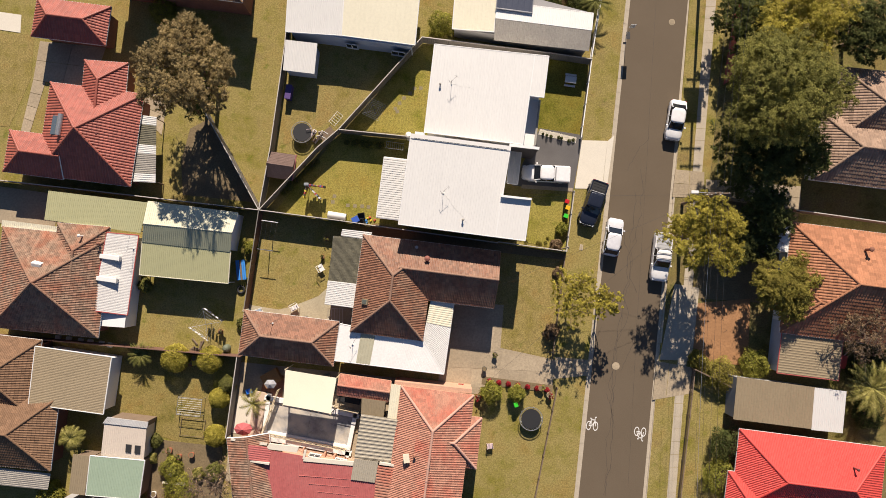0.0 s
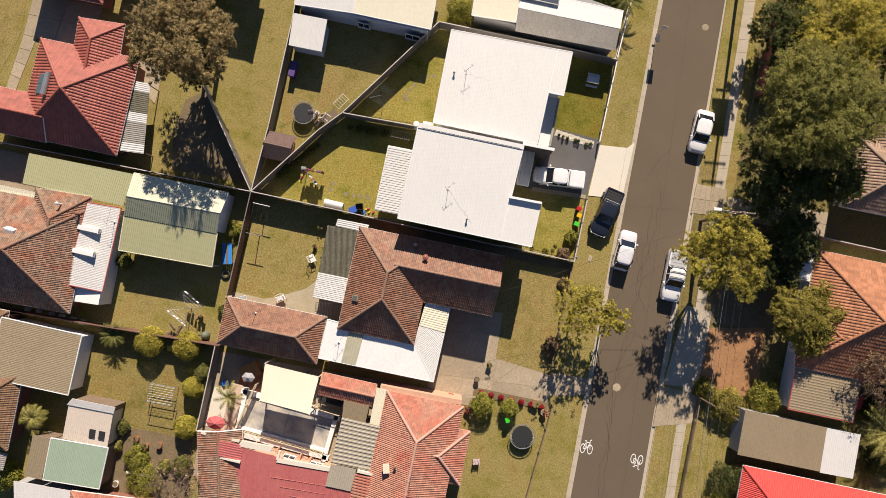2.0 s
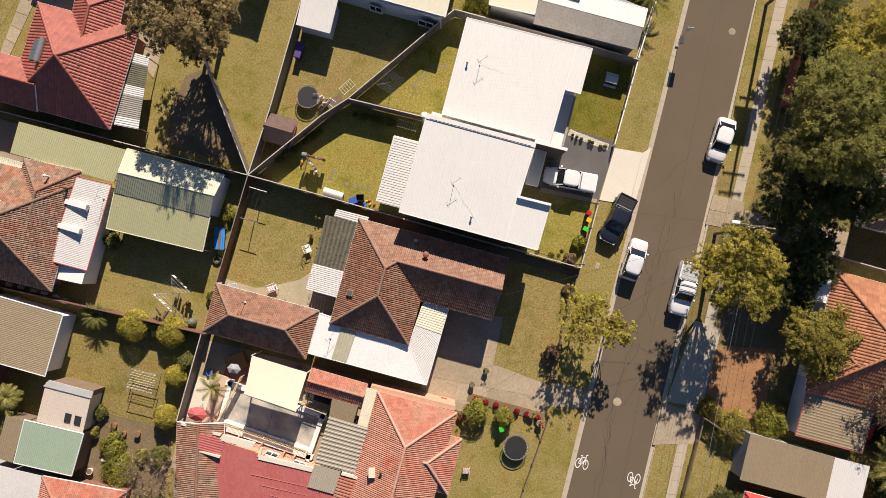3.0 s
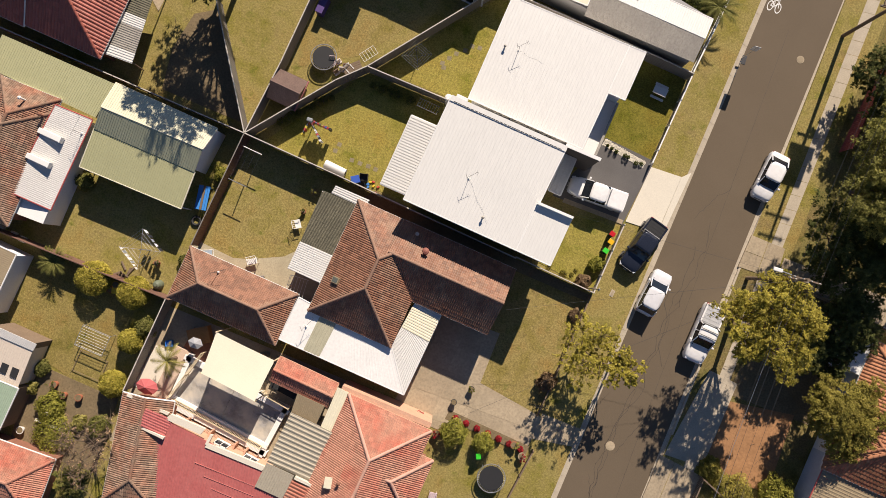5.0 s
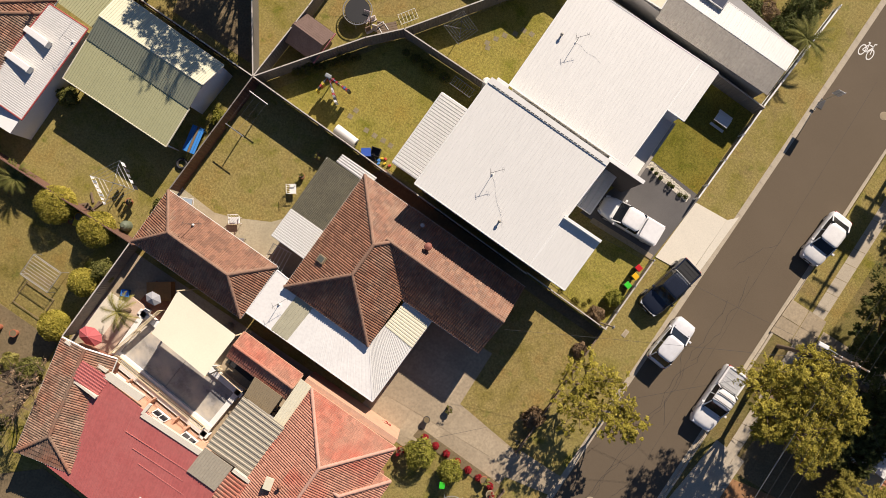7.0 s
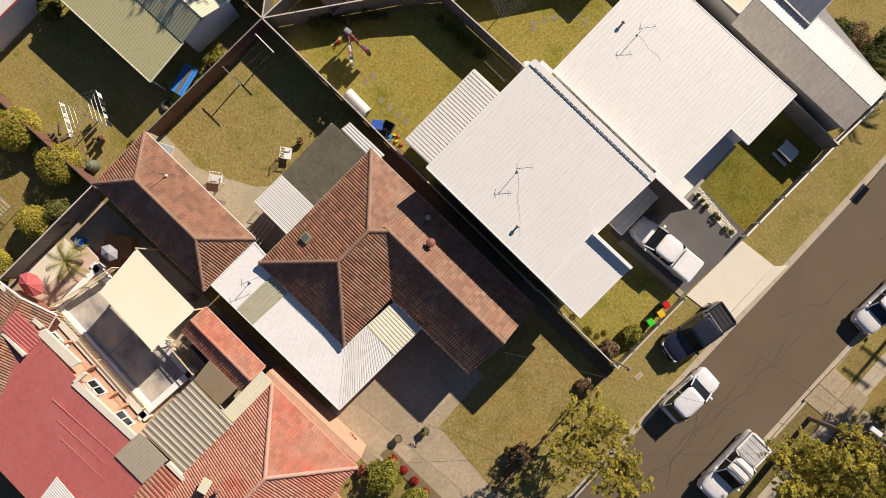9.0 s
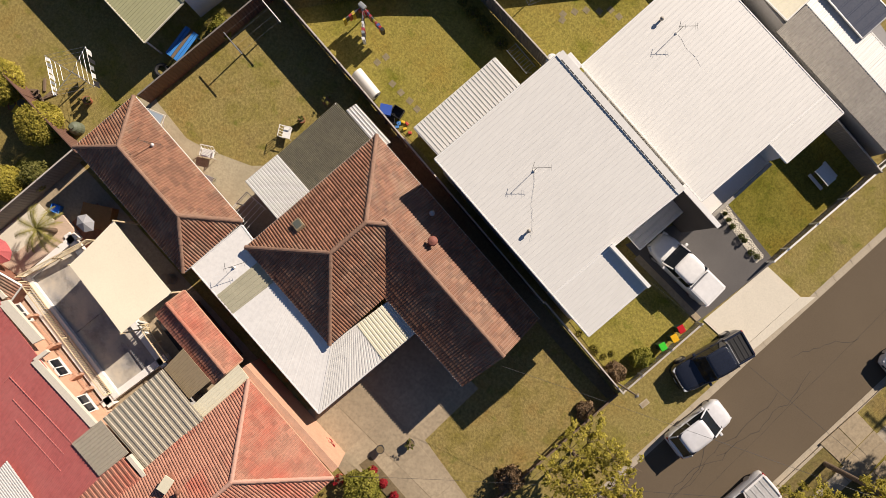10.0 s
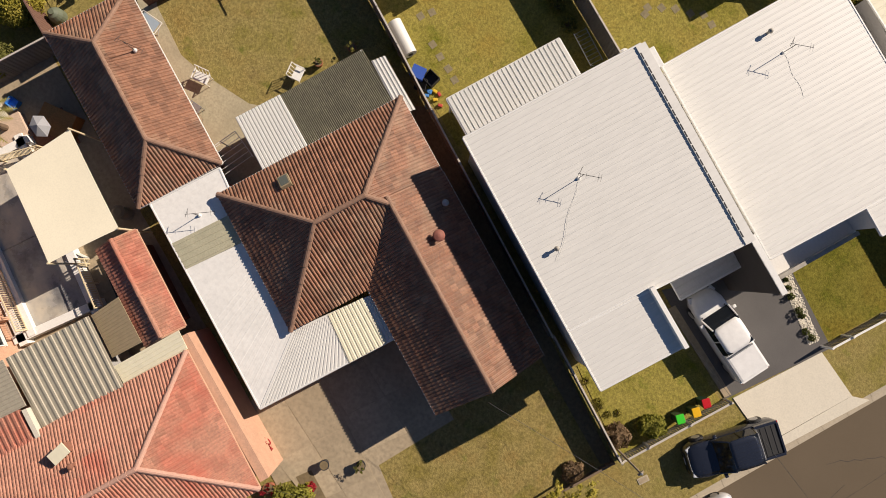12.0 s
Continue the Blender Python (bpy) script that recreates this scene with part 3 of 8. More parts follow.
def paving(name, corners, nu, nv, z, mat, label, gap=0.02, kind="structure", category="paving", thick=0.1):
    """Slabs with open joints on four plan corners."""
    a, b, c, d = [Vector(p) for p in corners]
    root = empty(name, a.x, a.y)
    tagged(root, label, category, kind=kind)
    inv = root.matrix_world.inverted()
    P = lambda u, v: a.lerp(b, u).lerp(d.lerp(c, u), v)
    lu, lv = (b - a).length, (d - a).length
    gu, gv = gap / lu, gap / lv
    for i in range(nu):
        for j in range(nv):
            q = [P(i / nu + gu, j / nv + gv), P((i + 1) / nu - gu, j / nv + gv), P((i + 1) / nu - gu, (j + 1) / nv - gv), P(i / nu + gu, (j + 1) / nv - gv)]
            bm = bmesh.new()
            prism(bm, [(p.x - a.x, p.y - a.y) for p in q], -thick, z + random.uniform(-0.006, 0.004))
            part("paving_slab", bm, mat, root)
    return root


def patch(name, pts, z, mat, label, category="lawn"):
    return slab(name, pts, z, mat, label, category, z0=-0.12)


M["path"] = weathered("pale_worn_path", (0.42, 0.366, 0.25), 0.9, grain=9, stain=0.8, amount=0.25, bump=0.2)
# yards, from west to east
patch("verge_east", [(27.36, 35.46), (31.39, 35.65), (28.74, 8.51), (28.71, 6.09), (24.73, 5.79)], 0.012, M["lawn"], "dry green grass of the eastern verge")
patch("verge_east_south", [(23.10, -10.07), (26.78, -9.45), (30.18, -15.43), (28.41, -27.14), (21.43, -27.17)], 0.012, M["lawn"], "dry green grass beside the eastern footpath")
patch("lawn_north_dry", [(-16.82, 15.17), (-13.79, 18.56), (-8.26, 18.25), (-11.89, 13.63), (-17.37, 10.75)], 0.015, M["lawn_dry"], "worn brown patch of back-yard grass")
patch("lawn_back", [(-19.60, 3.49), (-11.16, 2.46), (-11.68, -4.94), (-14.40, -6.16), (-16.82, -7.38), (-21.02, -6.60)], 0.03, M["lawn"], "mown square back lawn with a dry tinge")
patch("lawn_unit_south", [(-18.49, 3.21), (-11.26, 12.10), (-3.63, 11.50), (-5.08, 2.36), (-13.60, 3.06)], 0.02, M["lawn_green"], "yellow-green back lawn of the white duplex", )
patch("lawn_unit_north", [(-10.53, 12.59), (-2.30, 21.81), (-0.65, 21.62), (-1.20, 11.99)], 0.025, M["lawn_green"], "green back lawn beside the white duplex")
patch("lawn_unit_front", [(10.72, 20.37), (15.55, 19.93), (14.58, 12.12), (10.12, 12.85)], 0.03, M["lawn_deep"], "small dark green front lawn")
patch("lawn_unit_bins", [(8.81, 5.74), (13.85, 5.76), (13.01, -0.27), (7.91, 0.72)], 0.03, M["lawn_green"], "patchy green front lawn with yellow weeds")
patch("lawn_front", [(5.81, -0.61), (12.89, -1.30), (11.70, -12.66), (5.12, -10.93)], 0.03, M["lawn_dry"], "dry olive front lawn")
patch("lawn_west", [(-51.93, 22.88), (-44.33, 22.79), (-44.54, 17.95), (-46.69, 12.70), (-52.19, 12.98)], 0.02, M["lawn_dry"], "dry brown grass beside the red-roofed house")
# soil in the outline of the tree's shadow, darkening the grass there
patch("tree_shadow_soil", [(-27.30, 12.62), (-25.38, 13.62), (-20.34, 4.70), (-27.94, 5.46), (-28.19, 9.13)], 0.018, M["soil"], "bare soil patch cut to the tall tree's shadow to darken it", "soil")
# darker soil laid over bright lawn in place of the shade here
patch("side_shade_soil", [(-22.45, -32.00), (-19.47, -29.93), (-6.00, -32.19), (-5.37, -36.01), (-21.18, -39.66)], 0.02, M["soil"], "brown soil strip standing for the shade beside the red roof", "soil")
patch("lawn_garden", [(-35.06, -11.15), (-24.26, -12.27), (-24.37, -21.77), (-34.56, -18.57)], 0.02, M["lawn_shady"], "dry brownish lawn of the garden yard")
patch("garden_bed", [(-31.11, -20.32), (-23.20, -21.19), (-23.25, -27.68), (-30.93, -27.66)], 0.04, M["soil"], "bare brown garden soil", "soil")
patch("side_strip", [(-7.51, 2.47), (13.01, -0.70), (12.77, -1.30), (6.41, -0.61), (-8.71, 1.13)], 0.02, M["soil"], "shaded earth strip along the fence", "soil")
patch("yard_grey", [(-47.69, 6.28), (-40.98, 5.39), (-41.48, 2.05), (-47.55, 2.32)], 0.03, M["concrete"], "concrete yard beside the shed", "paving")
patch("red_yard", [(26.81, -5.89), (32.74, -5.35), (32.34, -12.50), (26.34, -11.83)], 0.03, M["red_soil"], "bare red-brown earth yard", "soil")
patch("shade_yard", [(28.84, 5.79), (38.36, 5.52), (36.37, -5.96), (26.69, -5.29)], 0.02, M["soil"], "leaf-strewn shaded soil under the street trees", "soil")
patch("terrace_ground", [(-21.89, -12.26), (-4.95, -13.89), (-4.85, -26.48), (-22.84, -24.73)], 0.03, M["concrete"], "concrete ground round the terrace house", "paving")
patch("path_back", [(-21.05, -5.96), (-20.37, -6.29), (-17.52, -6.74), (-16.31, -6.46), (-15.09, -6.01), (-13.32, -5.31), (-12.23, -4.29), (-8.76, -6.73), (-11.22, -10.20), (-21.37, -6.94)], 0.045, M["path"], "pale concrete path with a curved edge beside the lawn", "path")
patch("driveway_base", [(1.02, -5.81), (6.43, -6.14), (6.08, -10.69), (12.05, -11.95), (11.58, -14.68), (4.18, -14.52), (3.82, -15.59), (-0.73, -15.04), (0.44, -10.25)], 0.036, M["concrete"], "worn concrete base of the driveway", "driveway")
paving("driveway_brown", [(1.38, -6.05), (6.07, -6.32), (5.12, -10.69), (0.86, -10.37)], 2, 2, 0.05, M["concrete"], "grey concrete carport slab in shade")
paving("driveway_front", [(0.62, -10.43), (11.99, -11.95), (11.58, -14.45), (-0.13, -15.04)], 4, 2, 0.05, M["concrete"], "weathered grey concrete driveway slabs")
paving("crossover_brown", [(11.93, -11.59), (15.62, -11.91), (15.26, -13.58), (11.52, -13.97)], 2, 1, 0.02, M["concrete"], "concrete driveway crossing of the verge")
patch("driveway_black", [(10.30, 12.85), (14.94, 12.12), (13.85, 6.06), (7.30, 6.65)], 0.05, M["drive_black"], "dark asphalt driveway of the duplex", "driveway")
paving("crossover_white", [(14.82, 11.58), (17.58, 11.52), (16.97, 6.31), (14.03, 6.36)], 1, 1, 0.05, M["concrete_pale"], "pale new concrete driveway crossing", 0.004)
patch("crossover_flare", [(17.58, 11.49), (18.30, 12.13), (17.45, 6.25), (17.00, 6.34)], 0.048, M["concrete_pale"], "pale concrete flare down to the kerb", "driveway")
paving("footpath", [(29.04, 34.28), (30.18, 34.33), (24.48, -27.13), (23.54, -27.14)], 1, 46, 0.02, M["kerb"], "narrow concrete footpath along the eastern verge", 0.015)
paving("crossover_east", [(24.87, 8.50), (28.00, 8.21), (27.97, 5.37), (24.49, 5.49)], 2, 2, 0.03, M["concrete"], "worn concrete crossing on the eastern verge")
paving("crossover_south", [(22.68, -11.97), (26.75, -12.72), (26.50, -15.37), (22.19, -16.12)], 3, 1, 0.03, M["concrete"], "worn concrete crossing by the grey shed")
patch("drive_shade", [(24.68, -3.80), (27.30, -4.23), (26.40, -11.95), (22.98, -11.85)], 0.035, M["kerb"], "pale concrete drive in the shade of the street tree", "driveway")
paving("drive_east", [(28.12, 7.43), (38.39, 6.73), (38.22, 4.19), (27.97, 5.37)], 8, 2, 0.04, M["concrete"], "shaded concrete drive between the eastern houses")
paving("pad_west", [(-43.69, 22.05), (-36.56, 21.39), (-37.95, 16.75), (-44.29, 17.82)], 2, 2, 0.05, M["concrete"], "concrete pad in front of the red garage")
paving("path_west", [(-44.29, 17.82), (-42.94, 17.59), (-44.52, 11.79), (-45.45, 12.28)], 1, 4, 0.04, M["concrete"], "narrow concrete garden path")
paving("pad_corner", [(-48.34, 25.26), (-45.75, 24.91), (-45.80, 22.91), (-48.27, 23.27)], 1, 1, 0.04, M["concrete_pale"], "pale concrete pad at the yard's corner")
paving("path_house", [(-32.76, 16.47), (-29.70, 16.17), (-30.33, 11.86), (-31.95, 13.39)], 1, 2, 0.035, M["concrete"], "concrete path beside the red house")

# ---- the white duplex ----
duplex = empty("duplex", *(3.05, 10.89))
tagged(duplex, "white flat-roofed two-storey duplex with ribbed metal roofs", "house")
duplex.matrix_world = Matrix.Identity(4)
HS, HN = 5.7, 5.1
sheet_roof(duplex, corners3([(-4.46, 1.97), (5.08, 0.77), (6.5, 9.5), (-3.3, 10.72)], (HS, HS, 5.85, 5.85)), 0.26, M["white_roof"], "roof_south", 0.013, 0.2, 0.14, M["white_metal"])
sheet_roof(duplex, corners3([(5.55, 4.72), (8.5, 4.42), (7.96, 0.41), (5.06, 0.775)], (5.77, 5.77, 5.704, 5.704)), 0.26, M["white_roof"], "roof_bay", 0.013, 0.18, 0.14, M["white_metal"])
sheet_roof(duplex, corners3([(-1.99, 11.2), (7.8, 10.02), (9.05, 19.08), (-1.02, 20.1)], (5.2, 5.2, HN, HN)), 0.26, M["white_roof"], "roof_north", 0.013, 0.2, 0.14, M["white_metal"])
sheet_roof(duplex, corners3([(8.46, 14.93), (9.9, 14.76), (10.42, 18.95), (9.03, 19.08)], (5.14, 5.14, 5.104, 5.104)), 0.26, M["white_roof"], "roof_bay_north", 0.013, 0.18, 0.14, M["white_metal"])
walls(duplex, [(-4.1, 2.3), (7.62, 0.82), (8.05, 4.2), (5.42, 4.5), (6.1, 9.3), (-3.0, 10.5)], 5.45, M["white_wall"])
walls(duplex, [(-1.7, 11.3), (7.5, 10.15), (8.12, 15.2), (9.62, 15.0), (10.05, 18.7), (-0.8, 19.75)], 4.85, M["white_wall"])

# ---- the brown-tiled house ----
CAP_B = weathered("mortared_ridge_tile", (0.33, 0.2, 0.14), 0.8, grain=7, amount=0.3, island=0.2)
brown = empty("brown_house", 0, 0)
tagged(brown, "single-storey house with an L-shaped brown terracotta tiled roof", "house")
hip_roof(brown, (-8.20, 1.10), (-9.42, -8.76), (-0.86, 0.25), 3.07, 29.2, M["brown_tile"], CAP_B, body=M["brick"], single=M["brown_tile_single"], short=0.26, bare=(2,))
hip_roof(brown, (-4.08, 0.63), (5.85, -0.57), (-4.74, -5.15), 3.06, 29.6, M["brown_tile"], CAP_B, hips=(False, False), barge=(False, False), body=M["brick"], name="wing_roof")
sheet_roof(brown, corners3([(-11.06, -11.75), (0.07, -13.08), (-2.05, -9.6), (-10.5, -8.0)], (2.7, 2.7, 2.84, 2.84)), 0.3, weathered("verandah_white_sheet", (0.82, 0.8, 0.75), 0.5, grain=5, stain=0.6, amount=0.09, bump=0.03), "verandah_roof", 0.002, 0.04, 0.2, M["white_metal"])
sheet_roof(brown, corners3([(1.1, -5.7), (0.07, -13.08), (-2.05, -9.6), (-1.2, -5.4)], (2.7, 2.7, 2.84, 2.84)), 0.22, M["white_roof"], "carport_roof", 0.02, 0.04, 0.55, M["white_metal"])
sheet_roof(brown, corners3([(1.03, -6.3), (0.76, -8.35), (-1.72, -7.85), (-1.4, -6.0)], (2.74, 2.74, 2.865, 2.865)), 0.22, M["cream_roof"], "cream_sheet", 0.022, 0.01, 0.55)
walls(brown, [(-10.36, -11.55), (-1.24, -12.62), (-2.30, -9.75), (-10.22, -8.42)], 2.44, M["brick"])

garage = empty("garage")
tagged(garage, "long brick garage with a brown tiled hip roof", "garage")
hip_roof(garage, (-20.29, -6.64), (-10.66, -7.79), (-20.88, -11.16), 2.68, 30, M["brown_tile"], CAP_B, body=M["brick"], single=M["brown_tile_single"])

# ---- the terrace house to the south ----
pink = empty("terrace_house")
tagged(pink, "house with faded pink tiled hip roofs and a rooftop terrace", "house")
hip_roof(pink, (-4.22, -14.22), (-6.70, -34.46), (3.15, -14.92), 3.0, 25, M["pink_tile"], cap=plain("pale_pink_ridge", (0.56, 0.33, 0.25), 0.8, amount=0.2), gutter=plain("orange_render", (0.58, 0.34, 0.23), 0.85, amount=0.2), body=M["brick"], single=M["pink_tile_single"])
hip_roof(pink, (3.97, -17.47), (-2.36, -16.74), (3.53, -22.60), 2.6, 25, M["pink_tile"], cap=plain("pale_pink_ridge", (0.56, 0.33, 0.25), 0.8, amount=0.2), gutter=plain("orange_render", (0.58, 0.34, 0.23), 0.85, amount=0.2), hips=(True, False), body=M["brick"], name="porch_roof")
sheet_roof(pink, corners3([(-18.56, -28.11), (-5.87, -30.11), (-6.48, -22.60), (-19.57, -20.31)], (2.68, 2.68, 2.98, 2.98)), 0.22, M["red_metal"], "red_metal_roof", 0.025, 0.05, 0.35)
M["tan_grey"] = weathered("tan_grey_sheet", (0.4, 0.355, 0.27), 0.6, grain=6, stain=0.5, amount=0.14, bump=0.05)
sheet_roof(pink, corners3([(-5.18, -21.88), (-4.56, -17.56), (-8.24, -17.03), (-8.92, -21.47)], (2.9, 3.1, 3.1, 2.9)), 0.36, M["tan_grey"], "grey_skillion_roof", 0.045, 0.04, 0.3)

# flat tiled strip where the two roofs meet, and a translucent sheet
sheet_roof(pink, corners3([(-6.60, -22.15), (-7.57, -34.32), (-5.06, -34.62), (-4.47, -22.46)], (3.05, 3.05, 3.12, 3.12)), 0.28, M["pink_tile"], "tiled_strip", 0.05, 0.04, 0.4)
sheet_roof(pink, corners3([(-11.27, -28.68), (-11.29, -26.69), (-8.11, -27.35), (-8.04, -29.29)], (3.06, 3.09, 3.06, 3.03)), 0.14, M["old_white_roof"], "translucent_sheet", 0.02, 0.02, 0.4)
for a, b, z in (((-14.52, -23.21), (-9.28, -23.60), 2.942), ((-13.47, -24.05), (-9.16, -24.39), 2.908), ((-12.60, -24.83), (-8.69, -25.23), 2.877), ((-14.53, -22.13), (-14.46, -23.61), 2.94)):
    a, b = Vector(a), Vector(b)
    n_ = Vector((-(b - a).y, (b - a).x)).normalized() * 0.016
    bm = bmesh.new()
    prism(bm, [tuple(a - n_), tuple(b - n_), tuple(b + n_), tuple(a + n_)], 2.8, z + 0.02)
    part("lap_seam", bm, plain("faded_pink_seam", (0.47, 0.165, 0.145), 0.7), pink)

# ---- the green shed ----
shed = empty("large_shed")
tagged(shed, "large pale green gabled metal shed with a side awning", "shed")
# lit and shaded slopes differ by painted colour, not by sheet
sheet_roof(shed, corners3([(-30.27, 4.41), (-21.09, 3.27), (-21.41, 1.23), (-30.33, 2.09)], (2.9, 2.9, 3.7, 3.7)), 0.2, M["green_roof_lit"], "north_slope", 0.025, 0.04, 0.2, M["cream_roof"])
sheet_roof(shed, corners3([(-30.80, 0.23), (-21.77, -0.75), (-21.41, 1.23), (-30.33, 2.09)], (2.95, 2.95, 3.7, 3.7)), 0.2, M["green_roof_shaded"], "south_slope", 0.025, 0.04, 0.2)
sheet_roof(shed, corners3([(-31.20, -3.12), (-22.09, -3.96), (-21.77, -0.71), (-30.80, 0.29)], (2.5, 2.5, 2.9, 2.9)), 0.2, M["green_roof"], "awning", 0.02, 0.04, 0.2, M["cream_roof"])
walls(shed, [(-30.09, 4.19), (-21.38, 3.20), (-22.01, -0.53), (-30.57, 0.41)], 2.85, M["white_wall"])

long_roof = empty("carport")
tagged(long_roof, "long carport with a pale green flat metal roof", "carport")
sheet_roof(long_roof, corners3([(-41.03, 2.51), (-31.14, 1.17), (-30.41, 4.31), (-40.64, 5.48)], (2.6, 2.6, 2.7, 2.7)), 0.2, M["green_roof"], "sheet_roof", 0.02, 0.04, 0.25)

# ---- houses to the west ----
red = empty("red_house")
tagged(red, "house with a red glazed-tile hip roof and wings", "house")
hip_roof(red, (-40.70, 16.75), (-31.05, 15.55), (-41.69, 7.12), 2.7, 31, M["red_tile"], width=0.58, course=0.38, body=M["brick"])
hip_roof(red, (-44.77, 11.75), (-38.60, 10.96), (-45.33, 7.45), 2.68, 31, M["red_tile"], width=0.58, course=0.38, hips=(True, False), barge=(True, False), body=M["brick"], name="west_wing_roof")
hip_roof(red, (-37.25, 19.09), (-37.66, 13.03), (-32.77, 18.45), 2.7, 31, M["red_tile"], width=0.58, course=0.38, hips=(True, False), body=M["brick"], name="north_wing_roof")
red_garage = empty("red_garage")
tagged(red_garage, "brick garage with a red tiled hip roof", "garage")
hip_roof(red_garage, (-42.92, 21.59), (-35.23, 20.66), (-42.29, 25.66), 2.6, 31, M["red_tile"], width=0.58, course=0.38, body=M["brick"])

west = empty("weathered_house")
tagged(west, "house with weathered brown-pink tiles and a white metal extension", "house")
hip_roof(west, (-45.13, 1.73), (-46.12, -8.46), (-34.16, 0.45), 2.7, 29, M["grey_tile"], body=M["brick"])
hip_roof(west, (-39.55, 2.17), (-39.94, -2.77), (-34.24, 1.49), 2.7, 29, M["grey_tile"], hips=(True, False), name="north_wing_roof")
sheet_roof(west, corners3([(-31.36, 0.94), (-32.32, -7.25), (-35.70, -6.77), (-34.36, 1.18)], (2.5, 2.5, 3.05, 3.05)), 0.16, M["old_white_roof"], "white_extension_roof", 0.01, 0.05, 0.3, plain("red_fascia", (0.4, 0.08, 0.07)))
walls(west, [(-31.83, 0.76), (-32.63, -8.52), (-36.70, -8.25), (-34.86, 1.04)], 2.4, M["white_wall"])

sw = empty("tan_house")
tagged(sw, "house with tan ribbed roof, white gutters and brown tiled wings", "house")
sheet_roof(sw, corners3([(-34.37, -17.23), (-33.67, -11.47), (-41.14, -10.36), (-41.64, -16.13)], (2.8, 2.8, 3.3, 3.3)), 0.16, M["tan_roof"], "tan_roof", 0.01, 0.06, 0.3, M["white_metal"])
walls(sw, [(-34.6, -16.92), (-33.95, -11.68), (-40.9, -10.67), (-41.36, -15.92)], 2.74, M["white_wall"])
hip_roof(sw, (-40.80, -9.79), (-51.53, -8.60), (-42.01, -17.39), 2.8, 28, M["brown_plain_tile"], body=M["brick"])
hip_roof(sw, (-38.84, -15.49), (-51.31, -14.32), (-39.65, -22.87), 2.8, 28, M["brown_plain_tile"], body=M["brick"], name="south_wing_roof")

north_c = empty("grey_tiled_house")
tagged(north_c, "house with a dull brown tiled roof at the yard's end", "house")
hip_roof(north_c, (-34.02, 31.45), (-19.84, 29.71), (-34.28, 26.12), 4.6, 26, M["brown_plain_tile"], body=M["brick"])

# ---- houses to the east ----
east_a = empty("tan_tiled_house")
tagged(east_a, "house with tan and pink tiled hip roofs behind trees", "house")
hip_roof(east_a, (41.09, 18.86), (53.44, 17.62), (39.89, 11.07), 2.7, 28, M["tan_tile"], width=0.58, course=0.38, body=M["brick"])
hip_roof(east_a, (39.00, 13.98), (53.20, 12.29), (37.83, 7.05), 2.8, 28, M["tan_tile"], width=0.58, course=0.38, body=M["white_wall"], name="south_roof")
east_b = empty("orange_tiled_house")
tagged(east_b, "house with an orange terracotta tiled hip roof", "house")
hip_roof(east_b, (35.79, 2.64), (49.50, 0.97), (34.44, -8.68), 2.7, 28, M["orange_tile"], width=0.58, course=0.38, body=M["white_wall"])
red_e = empty("bright_red_house")
tagged(red_e, "house with a bright red painted tile roof", "house")
hip_roof(red_e, (30.09, -18.43), (44.91, -20.23), (28.87, -26.66), 2.8, 29, M["bright_red_tile"], body=M["brick"])

# ---- duplex: pergola, porch, balcony, aerials ----
def aerial(x, y, z, turn, h=1.1, boom=1.0, mat=None, cable=None):
    """A roof aerial: short mast on a mount, a boom with a bunch of elements and a bent reflector; cable: where its lead ends."""
    ob = empty("tv_aerial", x, y, z, turn)
    tagged(ob, "thin metal television aerial on a roof mast", "aerial")
    mat = mat or M["metal"]
    part("mast", tube(bmesh.new(), (0, 0, -0.05), (0, 0, h), 0.016, seg=6), mat, ob)
    part("mount", tube(bmesh.new(), (0, 0, -0.05), (0, 0, 0.1), 0.11, 0.05, seg=8), M["white_metal"], ob)
    part("boom", tube(bmesh.new(), (-boom * 0.25, 0, h - 0.03), (boom * 0.75, 0, h), 0.012, seg=5), mat, ob)
    part("reflector", tube(bmesh.new(), (-boom * 0.25, -0.14, h - 0.02), (-boom * 0.12, 0.3, h - 0.02), 0.01, seg=5), mat, ob)
    for k, l in ((-0.15, 0.24), (0.1, 0.1), (0.62, 0.2), (0.74, 0.16)):
        part("element", tube(bmesh.new(), (k * boom, -l, h - 0.01), (k * boom, l, h - 0.01), 0.006, seg=4), mat, ob)
    if cable:
        c, sn = math.cos(radians(-turn)), math.sin(radians(-turn))
        dx, dy = cable[0] - x, cable[1] - y
        e = Vector((dx * c - dy * sn, dx * sn + dy * c, 0.03))
        side = Vector((-e.y, e.x, 0)).normalized()
        bm = bmesh.new()
        rings = []
        for k in range(17):
            p = e * (k / 16) + side * 0.05 * math.sin(k * 0.65)
            rings.append([bm.verts.new((p.x + side.x * q, p.y + side.y * q, z_)) for q, z_ in ((-0.007, 0.03), (0, 0.037), (0.007, 0.03), (0, 0.023))])
        for r0, r1 in zip(rings, rings[1:]):
            for q in range(4):
                bm.faces.new((r0[q], r0[(q + 1) % 4], r1[(q + 1) % 4], r1[q]))
        part("lead", bm, plain("pale_grey_cable", (0.58, 0.57, 0.54), 0.6), ob)
    return ob


